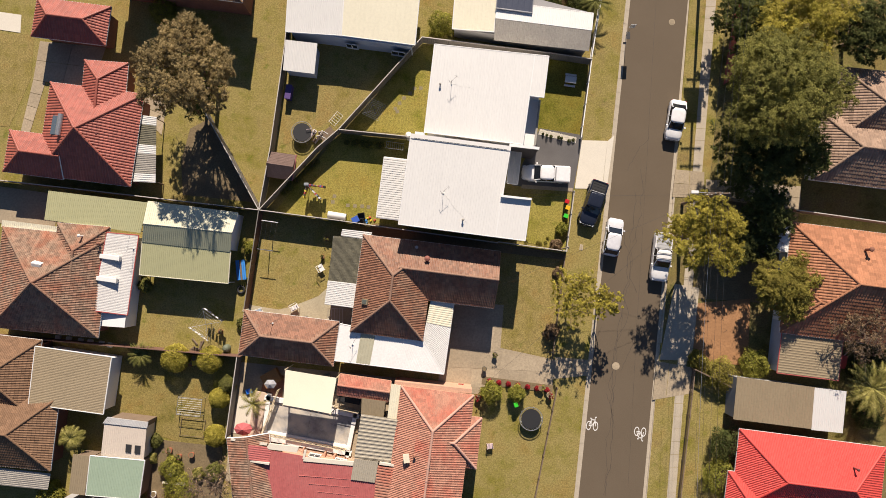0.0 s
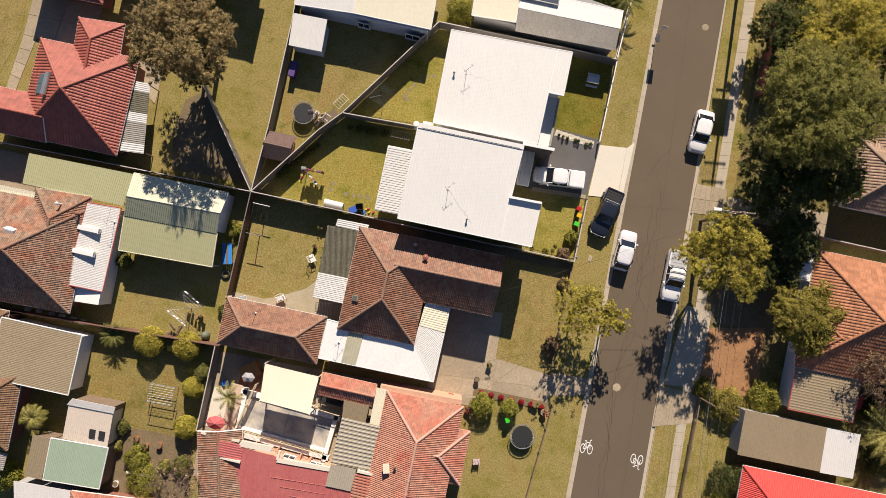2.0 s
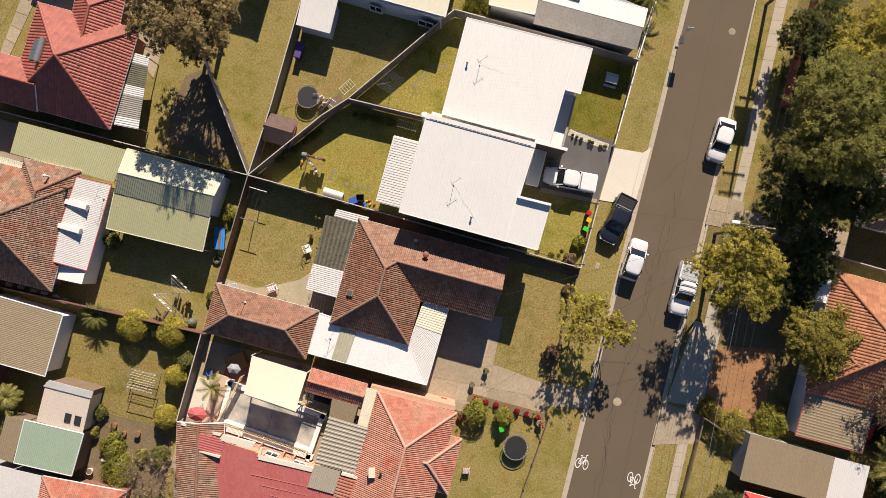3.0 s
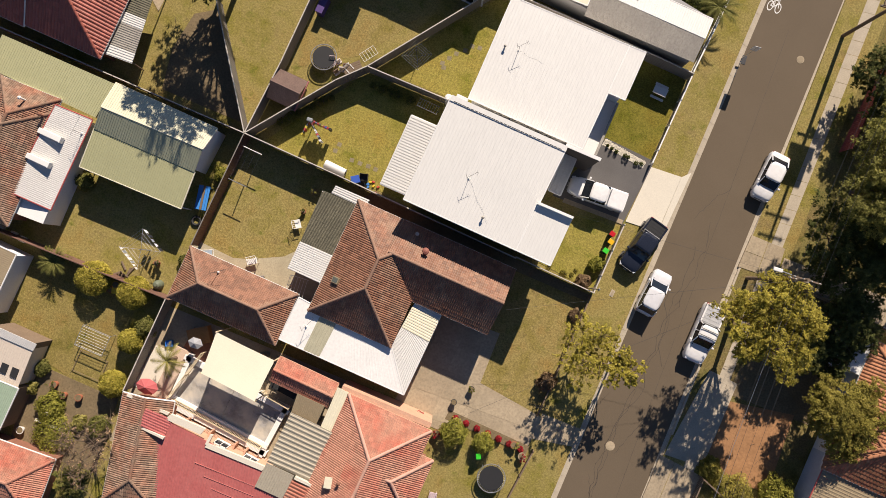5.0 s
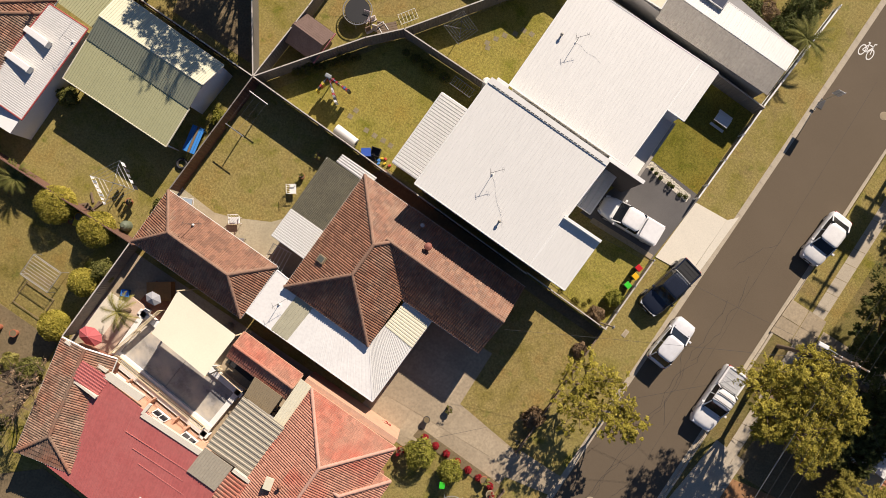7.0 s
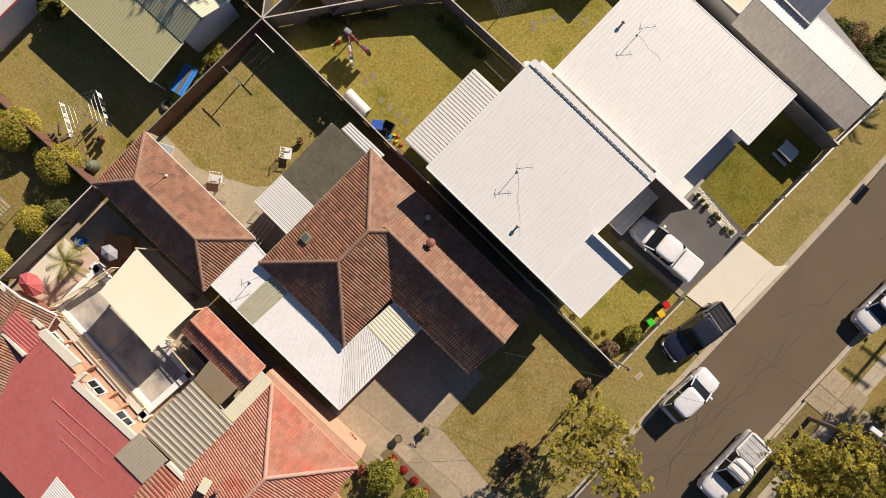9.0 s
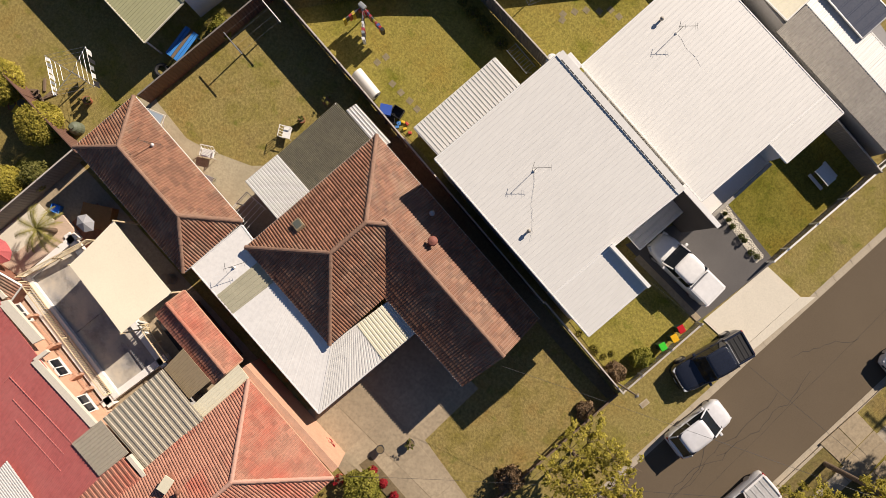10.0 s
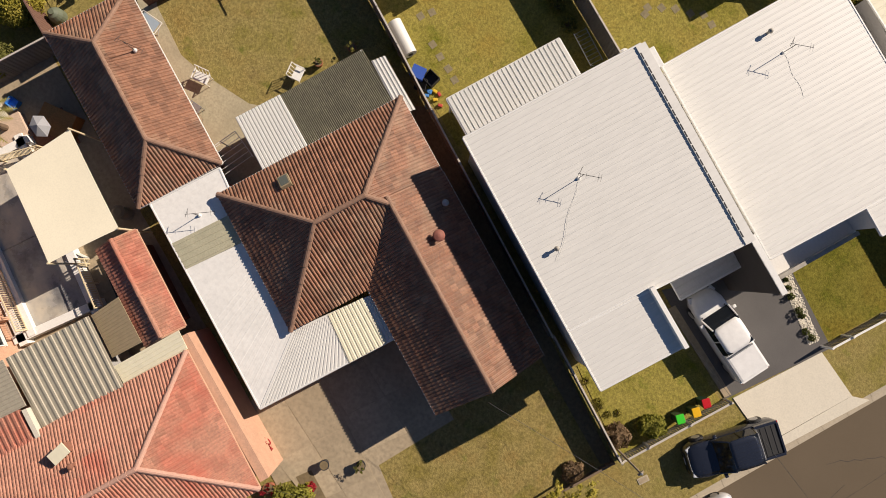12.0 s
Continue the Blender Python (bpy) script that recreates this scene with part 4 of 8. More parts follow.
def roof_vent(x, y, z, mat, name="roof_vent", r=0.12, h=0.5, label="small round roof vent with a cap"):
    ob = empty(name, x, y, z)
    tagged(ob, label, "vent")
    part("pipe", tube(bmesh.new(), (0, 0, -0.3), (0, 0, h), r * 0.7, seg=12), mat, ob)
    bm = bmesh.new()
    tube(bm, (0, 0, h), (0, 0, h + 0.08), r * 1.3, r * 1.1, seg=14)
    tube(bm, (0, 0, h + 0.08), (0, 0, h + 0.14), r * 1.1, r * 0.3, seg=14)
    part("cap", bm, mat, ob, smooth=False)
    return ob


pergola = empty("pergola_duplex")
tagged(pergola, "white ribbed-metal patio roof on posts", "pergola")
sheet_roof(pergola, corners3([(-6.97, 2.92), (-6.21, 9.2), (-3.6, 8.86), (-4.35, 2.6)], (2.42, 2.42, 2.65, 2.65)), 0.235, M["white_roof"], "sheet_roof", 0.05, 0.04, 0.68, M["white_metal"])
for p in ((-6.8, 3.05), (-6.08, 9.08)):
    part("post", box(bmesh.new(), p[0] - 0.05, p[1] - 0.05, 0, p[0] + 0.05, p[1] + 0.05, 2.4, 0.01), M["white_metal"], pergola)

# party-wall flashing; flat black dashes laid on it draw the gap shadows
bm = bmesh.new()
fa, fb = Vector((-3.3, 10.6, 5.86)), Vector((6.52, 9.4, 5.86))
w_ = (fb - fa).normalized()
s_ = Vector((-w_.y, w_.x, 0))
prism(bm, [tuple((fa - s_ * 0.17).xy), tuple((fb - s_ * 0.17).xy), tuple((fb + s_ * 0.3).xy), tuple((fa + s_ * 0.3).xy)], 4.9, 5.915)
part("flashing", bm, M["white_roof"], duplex)
slot = box(bmesh.new(), 0, -0.028, -0.01, 0.3, 0.028, 0.006)
me_slot = bpy.data.meshes.new("gap_shadow")
slot.to_mesh(me_slot)
slot.free()
me_slot.materials.append(M["black"])
ang_ = math.atan2(w_.y, w_.x)
for i in range(26):
    p = fa + w_ * (0.35 + i * 0.355) - s_ * 0.12 + Vector((0, 0, 0.055))
    piece("gap_shadow", me_slot, duplex, Matrix.Translation(p) @ Matrix.Rotation(ang_, 4, "Z"))
# corner upstand at the party wall
part("parapet", box(bmesh.new(), 0.75, 0.28, -0.9, 1.7, 0.6, 0.03, 0.02, Matrix.Translation(fa + Vector((-0.4, 0.0, 0))) @ Matrix.Rotation(ang_, 4, "Z")), M["white_metal"], duplex)

# porch slab over the entry, verandah and low front wall
bm = bmesh.new()
prism(bm, [(6.5, 10.06), (9.4, 9.72), (9.37, 9.52), (6.47, 9.84)], 0.0, 5.2)
part("porch_wall", bm, M["charcoal"], duplex)
bm = bmesh.new()
prism(bm, [(6.48, 10.1), (9.45, 9.75), (9.41, 9.48), (6.44, 9.8)], 5.2, 5.28)
part("wall_capping", bm, M["white_metal"], duplex)
bm = bmesh.new()
prism(bm, [(5.58, 4.87), (8.55, 4.56), (8.52, 4.36), (5.55, 4.67)], 4.5, 6.12)
part("parapet_wall", bm, M["white_wall"], duplex)
sheet_roof(duplex, corners3([(6.46, 6.48), (7.56, 6.37), (7.96, 9.74), (6.86, 9.85)], (2.95, 2.85, 2.85, 2.95)), 0.35, M["old_white_roof"], "verandah_roof", 0.03, 0.05, 0.2, M["white_metal"])
bm = bmesh.new()
prism(bm, [(8.46, 15.30), (9.90, 15.07), (9.33, 10.19), (8.00, 10.42)], 2.9, 3.1)
part("balcony_floor", bm, M["white_wall"], duplex)
b0, b1 = Vector((9.83, 14.94)), Vector((9.32, 10.32))
bm = bmesh.new()
prism(bm, [(b0.x - 0.14, b0.y), (b1.x - 0.14, b1.y), (b1.x, b1.y), (b0.x, b0.y)], 3.0, 3.42)
part("balcony_parapet", bm, M["white_wall"], duplex)
bm = bmesh.new()
prism(bm, [(b0.x - 0.17, b0.y + 0.02), (b1.x - 0.17, b1.y - 0.02), (b1.x + 0.03, b1.y - 0.02), (b0.x + 0.03, b0.y + 0.02)], 3.42, 3.47)
part("parapet_capping", bm, M["grey_roof"], duplex)
for a, b in (((9.78, 18.17), (9.55, 15.86)), ((8.09, 3.73), (7.76, 1.46))):
    window(duplex, a, b, 3.2, 4.4)
aerial(0.68, 16.04, 5.12, 43, 1.1, 1.0, M["dark_metal"], (2.9, 15.6))
aerial(-0.09, 5.03, 5.76, 43, 1.1, 1.0, M["dark_metal"], (2.3, 2.2))
roof_vent(*(-0.44, 15.98), 5.12, M["grey_roof"], r=0.09, h=0.3)
roof_vent(*(1.84, 2.42), 5.7, M["grey_roof"], r=0.09, h=0.3)
tank = empty("water_heater", *(-3.74, 11.70))
tagged(tank, "white round water heater beside the duplex wall", "heater")
part("tank", tube(bmesh.new(), (0, 0, 0), (0, 0, 1.7), 0.32, seg=20), M["white_metal"], tank, smooth=False)
part("top", tube(bmesh.new(), (0, 0, 1.7), (0, 0, 1.8), 0.32, 0.2, seg=20), M["white_metal"], tank)

# ---- brown house: patio roofs, flues, aerial ----
patio = empty("patio_roof")
tagged(patio, "grimy olive corrugated patio roof with white end sheets", "pergola")
sheet_roof(patio, corners3([(-11.85, -3.62), (-11.38, 0.99), (-7.95, 0.71), (-8.72, -3.94)], (2.45, 2.45, 2.7, 2.7)), 0.095, M["olive_roof"], "dirty_sheet", 0.022, 0.02, 0.35)
sheet_roof(patio, corners3([(-12.2, -6.04), (-11.87, -3.6), (-8.75, -3.95), (-9.2, -6.4)], (2.45, 2.45, 2.72, 2.72)), 0.18, M["white_roof"], "white_sheet", 0.035, 0.02, 0.6)
sheet_roof(patio, corners3([(-10.60, 0.99), (-10.43, 1.69), (-7.36, 1.35), (-7.59, 0.59)], (2.56, 2.56, 2.76, 2.76)), 0.2, M["old_white_roof"], "end_sheet", 0.025, 0.02, 0.3)
for p in ((-11.85, -5.95), (-11.34, 0.88), (-11.64, -3.56)):
    part("post", box(bmesh.new(), p[0] - 0.04, p[1] - 0.04, 0, p[0] + 0.04, p[1] + 0.04, 2.46, 0.01), M["white_metal"], patio)
sheet_roof(brown, corners3([(-8.87, -11.98), (-7.46, -12.14), (-6.93, -9.2), (-8.35, -8.75)], (2.715, 2.715, 2.865, 2.865)), 0.3, plain("algae_stained_sheet", (0.46, 0.43, 0.3), 0.6, amount=0.2), "aged_sheet", 0.02, 0.01, 0.2)
roof_vent(*(-1.64, -1.34), 4.0, plain("terracotta_pot", (0.28, 0.1, 0.07), 0.7), "chimney_pot", 0.22, 0.55, "round terracotta flue pot on the tiled roof")
roof_vent(*(-2.72, -0.20), 3.7, M["metal"], r=0.13, h=0.35)
sk = empty("skylight", -7.85, -5.7, 3.86)
sk.matrix_world = pose(-7.85, -5.7, 3.86, 0, -28, -7)
tagged(sk, "small dark square skylight set in the tiles", "skylight")
part("frame", box(bmesh.new(), -0.33, -0.27, -0.2, 0.33, 0.27, 0.17, 0.02), M["tan_roof"], sk)
part("pane", box(bmesh.new(), -0.26, -0.2, 0.0, 0.26, 0.2, 0.182), plain("green_tinted_pane", (0.11, 0.12, 0.1), 0.2), sk)
aerial(-9.2, -10.1, 2.8, 60, 0.9, 1.4, M["dark_metal"])
aerial(*(-17.25, -7.94), 3.4, 30, 1.2, 1.4, M["dark_metal"])
lw = empty("clothes_rack", *(-11.18, -7.44))
tagged(lw, "wall-mounted folding clothes line with white bars", "clothes line")
for i in range(6):
    part("bar", tube(bmesh.new(), (-0.7 + i * 0.28, -0.9, 1.6), (-0.7 + i * 0.28, 0.9, 1.6), 0.014, seg=5), M["white_metal"], lw)
for yy in (-0.9, 0.9):
    part("arm", tube(bmesh.new(), (-0.8, yy, 1.6), (0.8, yy, 1.6), 0.02, seg=5), M["white_metal"], lw)
part("stand", tube(bmesh.new(), (-0.8, 0, 0), (-0.8, 0, 1.6), 0.03, seg=6), M["white_metal"], lw)
part("cross_bar", tube(bmesh.new(), (-0.8, -0.9, 1.6), (-0.8, 0.9, 1.6), 0.02, seg=5), M["white_metal"], lw)

# ---- terrace house: courtyard, rails, small roofs ----
court = [(-18.47, -15.74), (-8.95, -17.60), (-9.80, -21.92), (-19.00, -20.25)]
M["court_tile"] = weathered("stained_grey_courtyard_slab", (0.26, 0.255, 0.255), 0.28, grain=0.8, stain=0.42, amount=0.55, bump=0.05, stain_colour=(0.6, 0.53, 0.42), obj_var=0.05)
paving("courtyard", court, 2, 1, 0.4, M["court_tile"], "stained grey courtyard slabs, damp in places", 0.015)
coping = empty("coping_wall")
tagged(coping, "white low coping wall round the courtyard", "wall", kind="structure")
for a, b in zip(court, court[1:] + court[:1]):
    a, b = Vector(a), Vector(b)
    o = (b - a).normalized()
    n_ = Vector((o.y, -o.x))
    bm = bmesh.new()
    prism(bm, [tuple(a - o * 0.2), tuple(b + o * 0.2), tuple(b + o * 0.2 + n_ * 0.42), tuple(a - o * 0.2 + n_ * 0.42)], 0.0, 0.62)
    part("coping", bm, M["white_wall"], coping)


bench_a, bench_b = Vector(court[3]), Vector(court[2])
in_ = (Vector(court[0]) - bench_a).normalized()
bm = bmesh.new()
prism(bm, [tuple(bench_a + in_ * 0.62), tuple(bench_b + in_ * 0.62), tuple(bench_b + in_ * 1.02), tuple(bench_a + in_ * 1.02)], 0.3, 0.68)
part("bench_wall", bm, M["white_wall"], coping)


def railing(a, b, z, h, mat, label, gap=0.12):
    a, b = Vector(a), Vector(b)
    ob = empty("railing", a.x, a.y, z, math.degrees(math.atan2((b - a).y, (b - a).x)))
    tagged(ob, label, "railing")
    L = (b - a).length
    for zz in (0.1, h):
        part("rail", box(bmesh.new(), 0, -0.03, zz - 0.025, L, 0.03, zz + 0.025, 0.008), mat, ob)
    me = None
    for i in range(int(L / gap) + 1):
        if me is None:
            first = part("baluster", box(bmesh.new(), -0.012, -0.012, 0.1, 0.012, 0.012, h), mat, ob)
            me = first.data
        else:
            piece("baluster", me, ob, Matrix.Translation((i * gap, 0, 0)))
    for x in (0, L / 2, L):
        part("post", box(bmesh.new(), x - 0.035, -0.035, -0.4, x + 0.035, 0.035, h + 0.04, 0.008), mat, ob)
    return ob


railing((-18.42, -19.55), (-10.09, -21.12), 0.62, 0.95, M["cream_metal"], "cream slatted balustrade along the courtyard wall")
railing((-17.15, -15.04), (-18.75, -19.47), 0.62, 0.95, M["cream_metal"], "cream slatted balustrade at the courtyard's end")
railing((-11.38, -16.73), (-8.78, -17.29), 0.62, 0.95, M["cream_metal"], "short cream balustrade beside the dark gap")
bm = bmesh.new()
prism(bm, [(-19.75, -15.25), (-18.44, -15.48), (-19.20, -20.40), (-9.48, -22.19), (-9.60, -22.72), (-20.50, -20.70)], 0.0, 0.5)
part("terrace_floor", bm, plain("peach_render", (0.6, 0.45, 0.34), 0.85, amount=0.25), pink)
for a, b in (((-16.61, -20.60), (-16.72, -21.19)), ((-14.41, -20.99), (-14.52, -21.63)), ((-12.15, -21.37), (-12.27, -22.01)), ((-11.15, -21.59), (-11.26, -22.23))):
    a, b = Vector(a), Vector(b)
    bm = bmesh.new()
    prism(bm, [(a.x - 0.09, a.y), (b.x - 0.09, b.y), (b.x + 0.09, b.y), (a.x + 0.09, a.y)], 0.4, 1.5)
    part("dividing_wall", bm, M["orange_render"], pink)
# brick parapet and wall between courtyard and red roof
bm = bmesh.new()
prism(bm, [(-19.83, -20.78), (-8.04, -22.76), (-7.98, -22.54), (-19.77, -20.56)], 0.0, 2.75)
part("courtyard_wall", bm, plain("orange_render", (0.58, 0.34, 0.23), 0.85, amount=0.2), pink)
bm = bmesh.new()
prism(bm, [(-21.40, -19.74), (-17.74, -20.24), (-17.68, -20.01), (-21.35, -19.51)], 2.7, 3.0)
prism(bm, [(-17.82, -20.55), (-14.70, -20.91), (-14.47, -20.34), (-17.48, -20.04)], 2.8, 3.07)
prism(bm, [(-19.61, -21.74), (-17.39, -22.08), (-17.39, -21.91), (-19.61, -21.57)], 2.8, 3.3)
prism(bm, [(-14.05, -21.76), (-9.05, -22.20), (-8.94, -21.81), (-13.94, -21.36)], 2.8, 3.07)
prism(bm, [(-14.11, -21.53), (-13.88, -21.53), (-13.72, -20.67), (-13.95, -20.68)], 2.8, 3.08)
prism(bm, [(-6.40, -22.03), (-4.91, -22.23), (-4.86, -22.01), (-6.34, -21.80)], 2.8, 3.2)
part("wall_capping", bm, M["concrete_pale"], pink)
for a, b in (((-13.74, -21.51), (-12.57, -21.72)), ((-11.10, -21.99), (-9.93, -22.21)), ((-17.68, -20.69), (-16.39, -20.90))):
    window(pink, b, a, 1.2, 2.2)
sheet_roof(pink, corners3([(-19.45, -20.08), (-19.53, -21.54), (-17.45, -21.97), (-17.24, -20.43)], (3.4, 3.4, 2.99, 2.99)), 0.22, M["red_metal"], "red_upper_sheet", 0.025, 0.05, 0.35)
hip_roof(pink, (-21.85, -19.59), (-20.82, -28.29), (-17.48, -20.20), 2.7, 15, M["grey_tile"], hips=(False, True), body=M["brick"], name="west_roof")
hip_roof(pink, (-10.54, -13.12), (-5.30, -13.83), (-10.75, -15.26), 2.4, 24, M["pink_tile"], gutter=M["orange_render"], hips=(False, False), body=M["brick"], name="lean_to_roof")
sheet_roof(pink, corners3([(-5.63, -17.53), (-4.65, -17.63), (-4.26, -14.18), (-5.24, -14.02)], (2.8, 2.8, 2.9, 2.9)), 0.2, M["cream_roof"], "cream_strip_roof", 0.02, 0.04, 0.3)
sheet_roof(pink, corners3([(-8.30, -17.12), (-6.04, -17.44), (-5.81, -15.82), (-8.24, -15.50)], (2.65, 2.65, 2.8, 2.8)), 0.15, M["tan_roof"], "small_roof", 0.02, 0.04, 0.3)
sheet_roof(pink, corners3([(-9.23, -23.56), (-6.81, -23.87), (-6.45, -21.75), (-8.88, -21.44)], (3.06, 3.06, 3.16, 3.16)), 0.2, M["tan_grey"], "lower_skillion_roof", 0.03, 0.04, 0.3)
walls(pink, [(-8.14, -17.60), (-5.01, -18.03), (-5.21, -21.74), (-8.68, -21.27)], 2.6, M["grey_wall"])
walls(pink, [(-6.70, -23.18), (-17.38, -21.09), (-18.75, -25.90), (-8.02, -29.45)], 2.6, M["orange_render"])
# black slab laid as the darkness of the gap below the lean-to roof
bm = bmesh.new()
prism(bm, [(-10.71, -14.87), (-8.34, -15.26), (-8.80, -16.73), (-11.17, -16.28)], 0.0, 0.2)
part("gap_shade_slab", bm, M["black"], pink)
bm = bmesh.new()
prism(bm, [(-4.95, -14.25), (2.9, -15.0), (2.95, -14.55), (-4.9, -13.78)], 0.0, 2.84)
part("side_wall", bm, M["orange_render"], pink)
# chimney boxes on the pink roof
for p, z in (((-3.60, -21.13), 3.9), ((-2.09, -20.23), 3.9)):
    ch = empty("roof_box", *p, z, 8)
    tagged(ch, "small cream box vent on the tiled roof", "vent")
    part("box", box(bmesh.new(), -0.25, -0.4, -0.6, 0.25, 0.4, 0.25, 0.03), M["brick"], ch)
    part("lid", box(bmesh.new(), -0.3, -0.45, 0.25, 0.3, 0.45, 0.31, 0.015), M["cream_roof"], ch)
    break
flue = roof_vent(*(-2.81, -20.90), 3.9, M["brick"], "chimney_pot", 0.12, 0.5, "short brick-red flue on the tiled roof")
aerial(*(-1.26, -21.51), 4.4, 80, 1.5, 1.2, M["dark_metal"])

# shade sail on four posts
sail = empty("shade_sail", *(-13.49, -14.64))
tagged(sail, "stretched cream shade sail on steel posts over the courtyard", "shade sail")
cs = [Vector((*(-15.88, -12.55), 3.5)), Vector((*(-10.69, -13.36), 3.45)), Vector((*(-11.23, -16.94), 3.5)), Vector((*(-16.06, -16.08), 3.45))]
org = Vector((*(-13.49, -14.64), 0))
bm = bmesh.new()
N = 12
grid = []
for i in range(N + 1):
    row = []
    for j in range(N + 1):
        u, v = i / N, j / N
        p = cs[0].lerp(cs[1], u).lerp(cs[3].lerp(cs[2], u), v)
        mid = sum((c for c in cs), Vector()) / 4
        pull = 0.012 * (4 * u * (1 - u) * (abs(v - 0.5) * 2) ** 3 + 4 * v * (1 - v) * (abs(u - 0.5) * 2) ** 3)
        p = p.lerp(mid, pull)
        p.z -= 0.03 * math.sin(math.pi * u) * math.sin(math.pi * v)
        row.append(bm.verts.new(p - org))
    grid.append(row)
for i in range(N):
    for j in range(N):
        bm.faces.new((grid[i][j], grid[i + 1][j], grid[i + 1][j + 1], grid[i][j + 1]))
thicken(bm, 0.012)
part("cloth", bm, M["sail"], sail)
for c in cs:
    part("post", tube(bmesh.new(), (c.x - org.x, c.y - org.y, 0), (c.x - org.x, c.y - org.y, c.z + 0.1), 0.05, seg=8), M["cream_metal"], sail)

# ---- shed, carport and west-house details ----
window(shed, (-21.83, 2.83), (-22.04, 1.99), 1.3, 2.2)
for p in ((-31.18, -3.07), (-22.28, -3.85), (-26.62, -3.51)):
    part("post", box(bmesh.new(), p[0] - 0.05, p[1] - 0.05, 0, p[0] + 0.05, p[1] + 0.05, 2.46, 0.01), M["white_metal"], shed)
for p in ((-40.93, 2.71), (-31.42, 1.42), (-40.66, 5.29), (-30.80, 4.17)):
    part("post", box(bmesh.new(), p[0] - 0.05, p[1] - 0.05, 0, p[0] + 0.05, p[1] + 0.05, 2.6, 0.01), M["white_metal"], long_roof)
for a in ((-33.95, -1.35), (-34.22, -3.60)):
    d = empty("roof_duct", *a, 2.85, -8)
    tagged(d, "white box duct lying across the metal roof", "duct")
    part("duct", box(bmesh.new(), -1.0, -0.22, 0.0, 1.0, 0.22, 0.4, 0.03), M["white_metal"], d)
    part("end_cap", box(bmesh.new(), 1.0, -0.25, -0.05, 1.06, 0.25, 0.44, 0.01), M["white_metal"], d)
sky_w = empty("skylight", *(-40.35, -2.65), 4.15, -12)
sky_w.matrix_world = pose(*(-40.35, -2.65), 4.62, 24, 0, -12)
tagged(sky_w, "white flat skylight in the weathered tiles", "skylight")
part("frame", box(bmesh.new(), -0.5, -0.75, -0.5, 0.5, 0.75, 0.15, 0.03), M["white_metal"], sky_w)
part("pane", box(bmesh.new(), -0.42, -0.67, 0, 0.42, 0.67, 0.165, 0.01), M["white_roof"], sky_w)
roof_vent(*(-34.92, 0.01), 3.2, M["brick"])
roof_vent(*(-36.60, 0.79), 3.6, M["white_metal"])
aerial(*(-31.82, -0.43), 2.6, 80, 1.3, 1.6)
sheet_roof(west, corners3([(-45.51, 1.73), (-39.54, 1.07), (-39.38, 1.76), (-45.34, 2.44)], (2.5, 2.5, 2.6, 2.6)), 0.2, M["cream_roof"], "porch_roof", 0.02, 0.04, 0.3)
# solar hot water on the red house
heater = empty("solar_heater", *(-38.91, 11.97), 3.75, -8)
tagged(heater, "solar water heater with grey tank and dark collector panels", "solar heater")
heater.matrix_world = pose(*(-38.80, 11.94), 4.1, 0, -26, -8)
part("collector", box(bmesh.new(), -1.15, -1.0, 0.05, 0.25, 0.95, 0.15, 0.02), plain("collector_glass", (0.09, 0.12, 0.15), 0.25), heater)
part("collector", box(bmesh.new(), -1.1, -0.02, 0.15, 0.2, 0.0, 0.17), M["metal"], heater)
bm = tube(bmesh.new(), (0.5, -1.1, 0.35), (0.5, 1.05, 0.35), 0.28, seg=18)
part("tank", bm, M["metal"], heater)
roof_vent(*(-34.89, 11.00), 4.0, plain("dark_red_pot", (0.12, 0.03, 0.03), 0.7), h=0.6)
lean = empty("side_awning")
tagged(lean, "patchwork awning of grey and white sheets on posts", "awning")
for i, (y0, y1, mat) in enumerate(((205, 221, "white_roof"), (221, 257, "olive_roof"), (257, 273, "white_roof"), (273, 309, "grey_roof"), (309, 324, "white_roof"))):
    x0 = 256 - (y0 - 205) * 0.15
    x1 = 256 - (y1 - 205) * 0.15
    a, b = Vector((-31.38, 13.43)), Vector((-32.14, 6.51))
    c, d = Vector((-29.94, 13.30)), Vector((-29.89, 6.43))
    s0, s1 = (y0 - 205) / 119, (y1 - 205) / 119
    q = [a.lerp(b, s0), a.lerp(b, s1), c.lerp(d, s1), c.lerp(d, s0)]
    sheet_roof(lean, corners3([(p.x, p.y) for p in q], (2.42, 2.42, 2.2, 2.2)), 0.2, M[mat], "sheet", 0.03, 0.02, 0.3)
for p in ((-30.05, 13.21), (-30.00, 6.56)):
    part("post", tube(bmesh.new(), (*p, 0), (*p, 2.2), 0.05, seg=6), M["timber"], lean)
# house to the south-west: lower skillion, awning
sheet_roof(sw, corners3([(-40.02, -24.95), (-39.64, -23.27), (-48.29, -22.30), (-48.68, -24.10)], (2.35, 2.55, 2.55, 2.35)), 0.2, M["grey_roof"], "skillion_roof", 0.02, 0.04, 0.3)
window(sw, (-34.02, -12.04), (-34.17, -12.92), 1.2, 2.2)
window(sw, (-34.22, -13.49), (-34.36, -14.47), 1.2, 2.2)


def small_shed(name, roof_pts, zs, mat, wall_mat, label, rib=0.2, trim=None, category="shed"):
    ob = empty(name)
    tagged(ob, label, category)
    sheet_roof(ob, corners3(roof_pts, zs), rib, M[mat], "sheet_roof", 0.018, 0.04, 0.3, trim)
    walls(ob, inset(roof_pts, 0.18), min(zs) - 0.06, M[wall_mat], 0.0)
    return ob


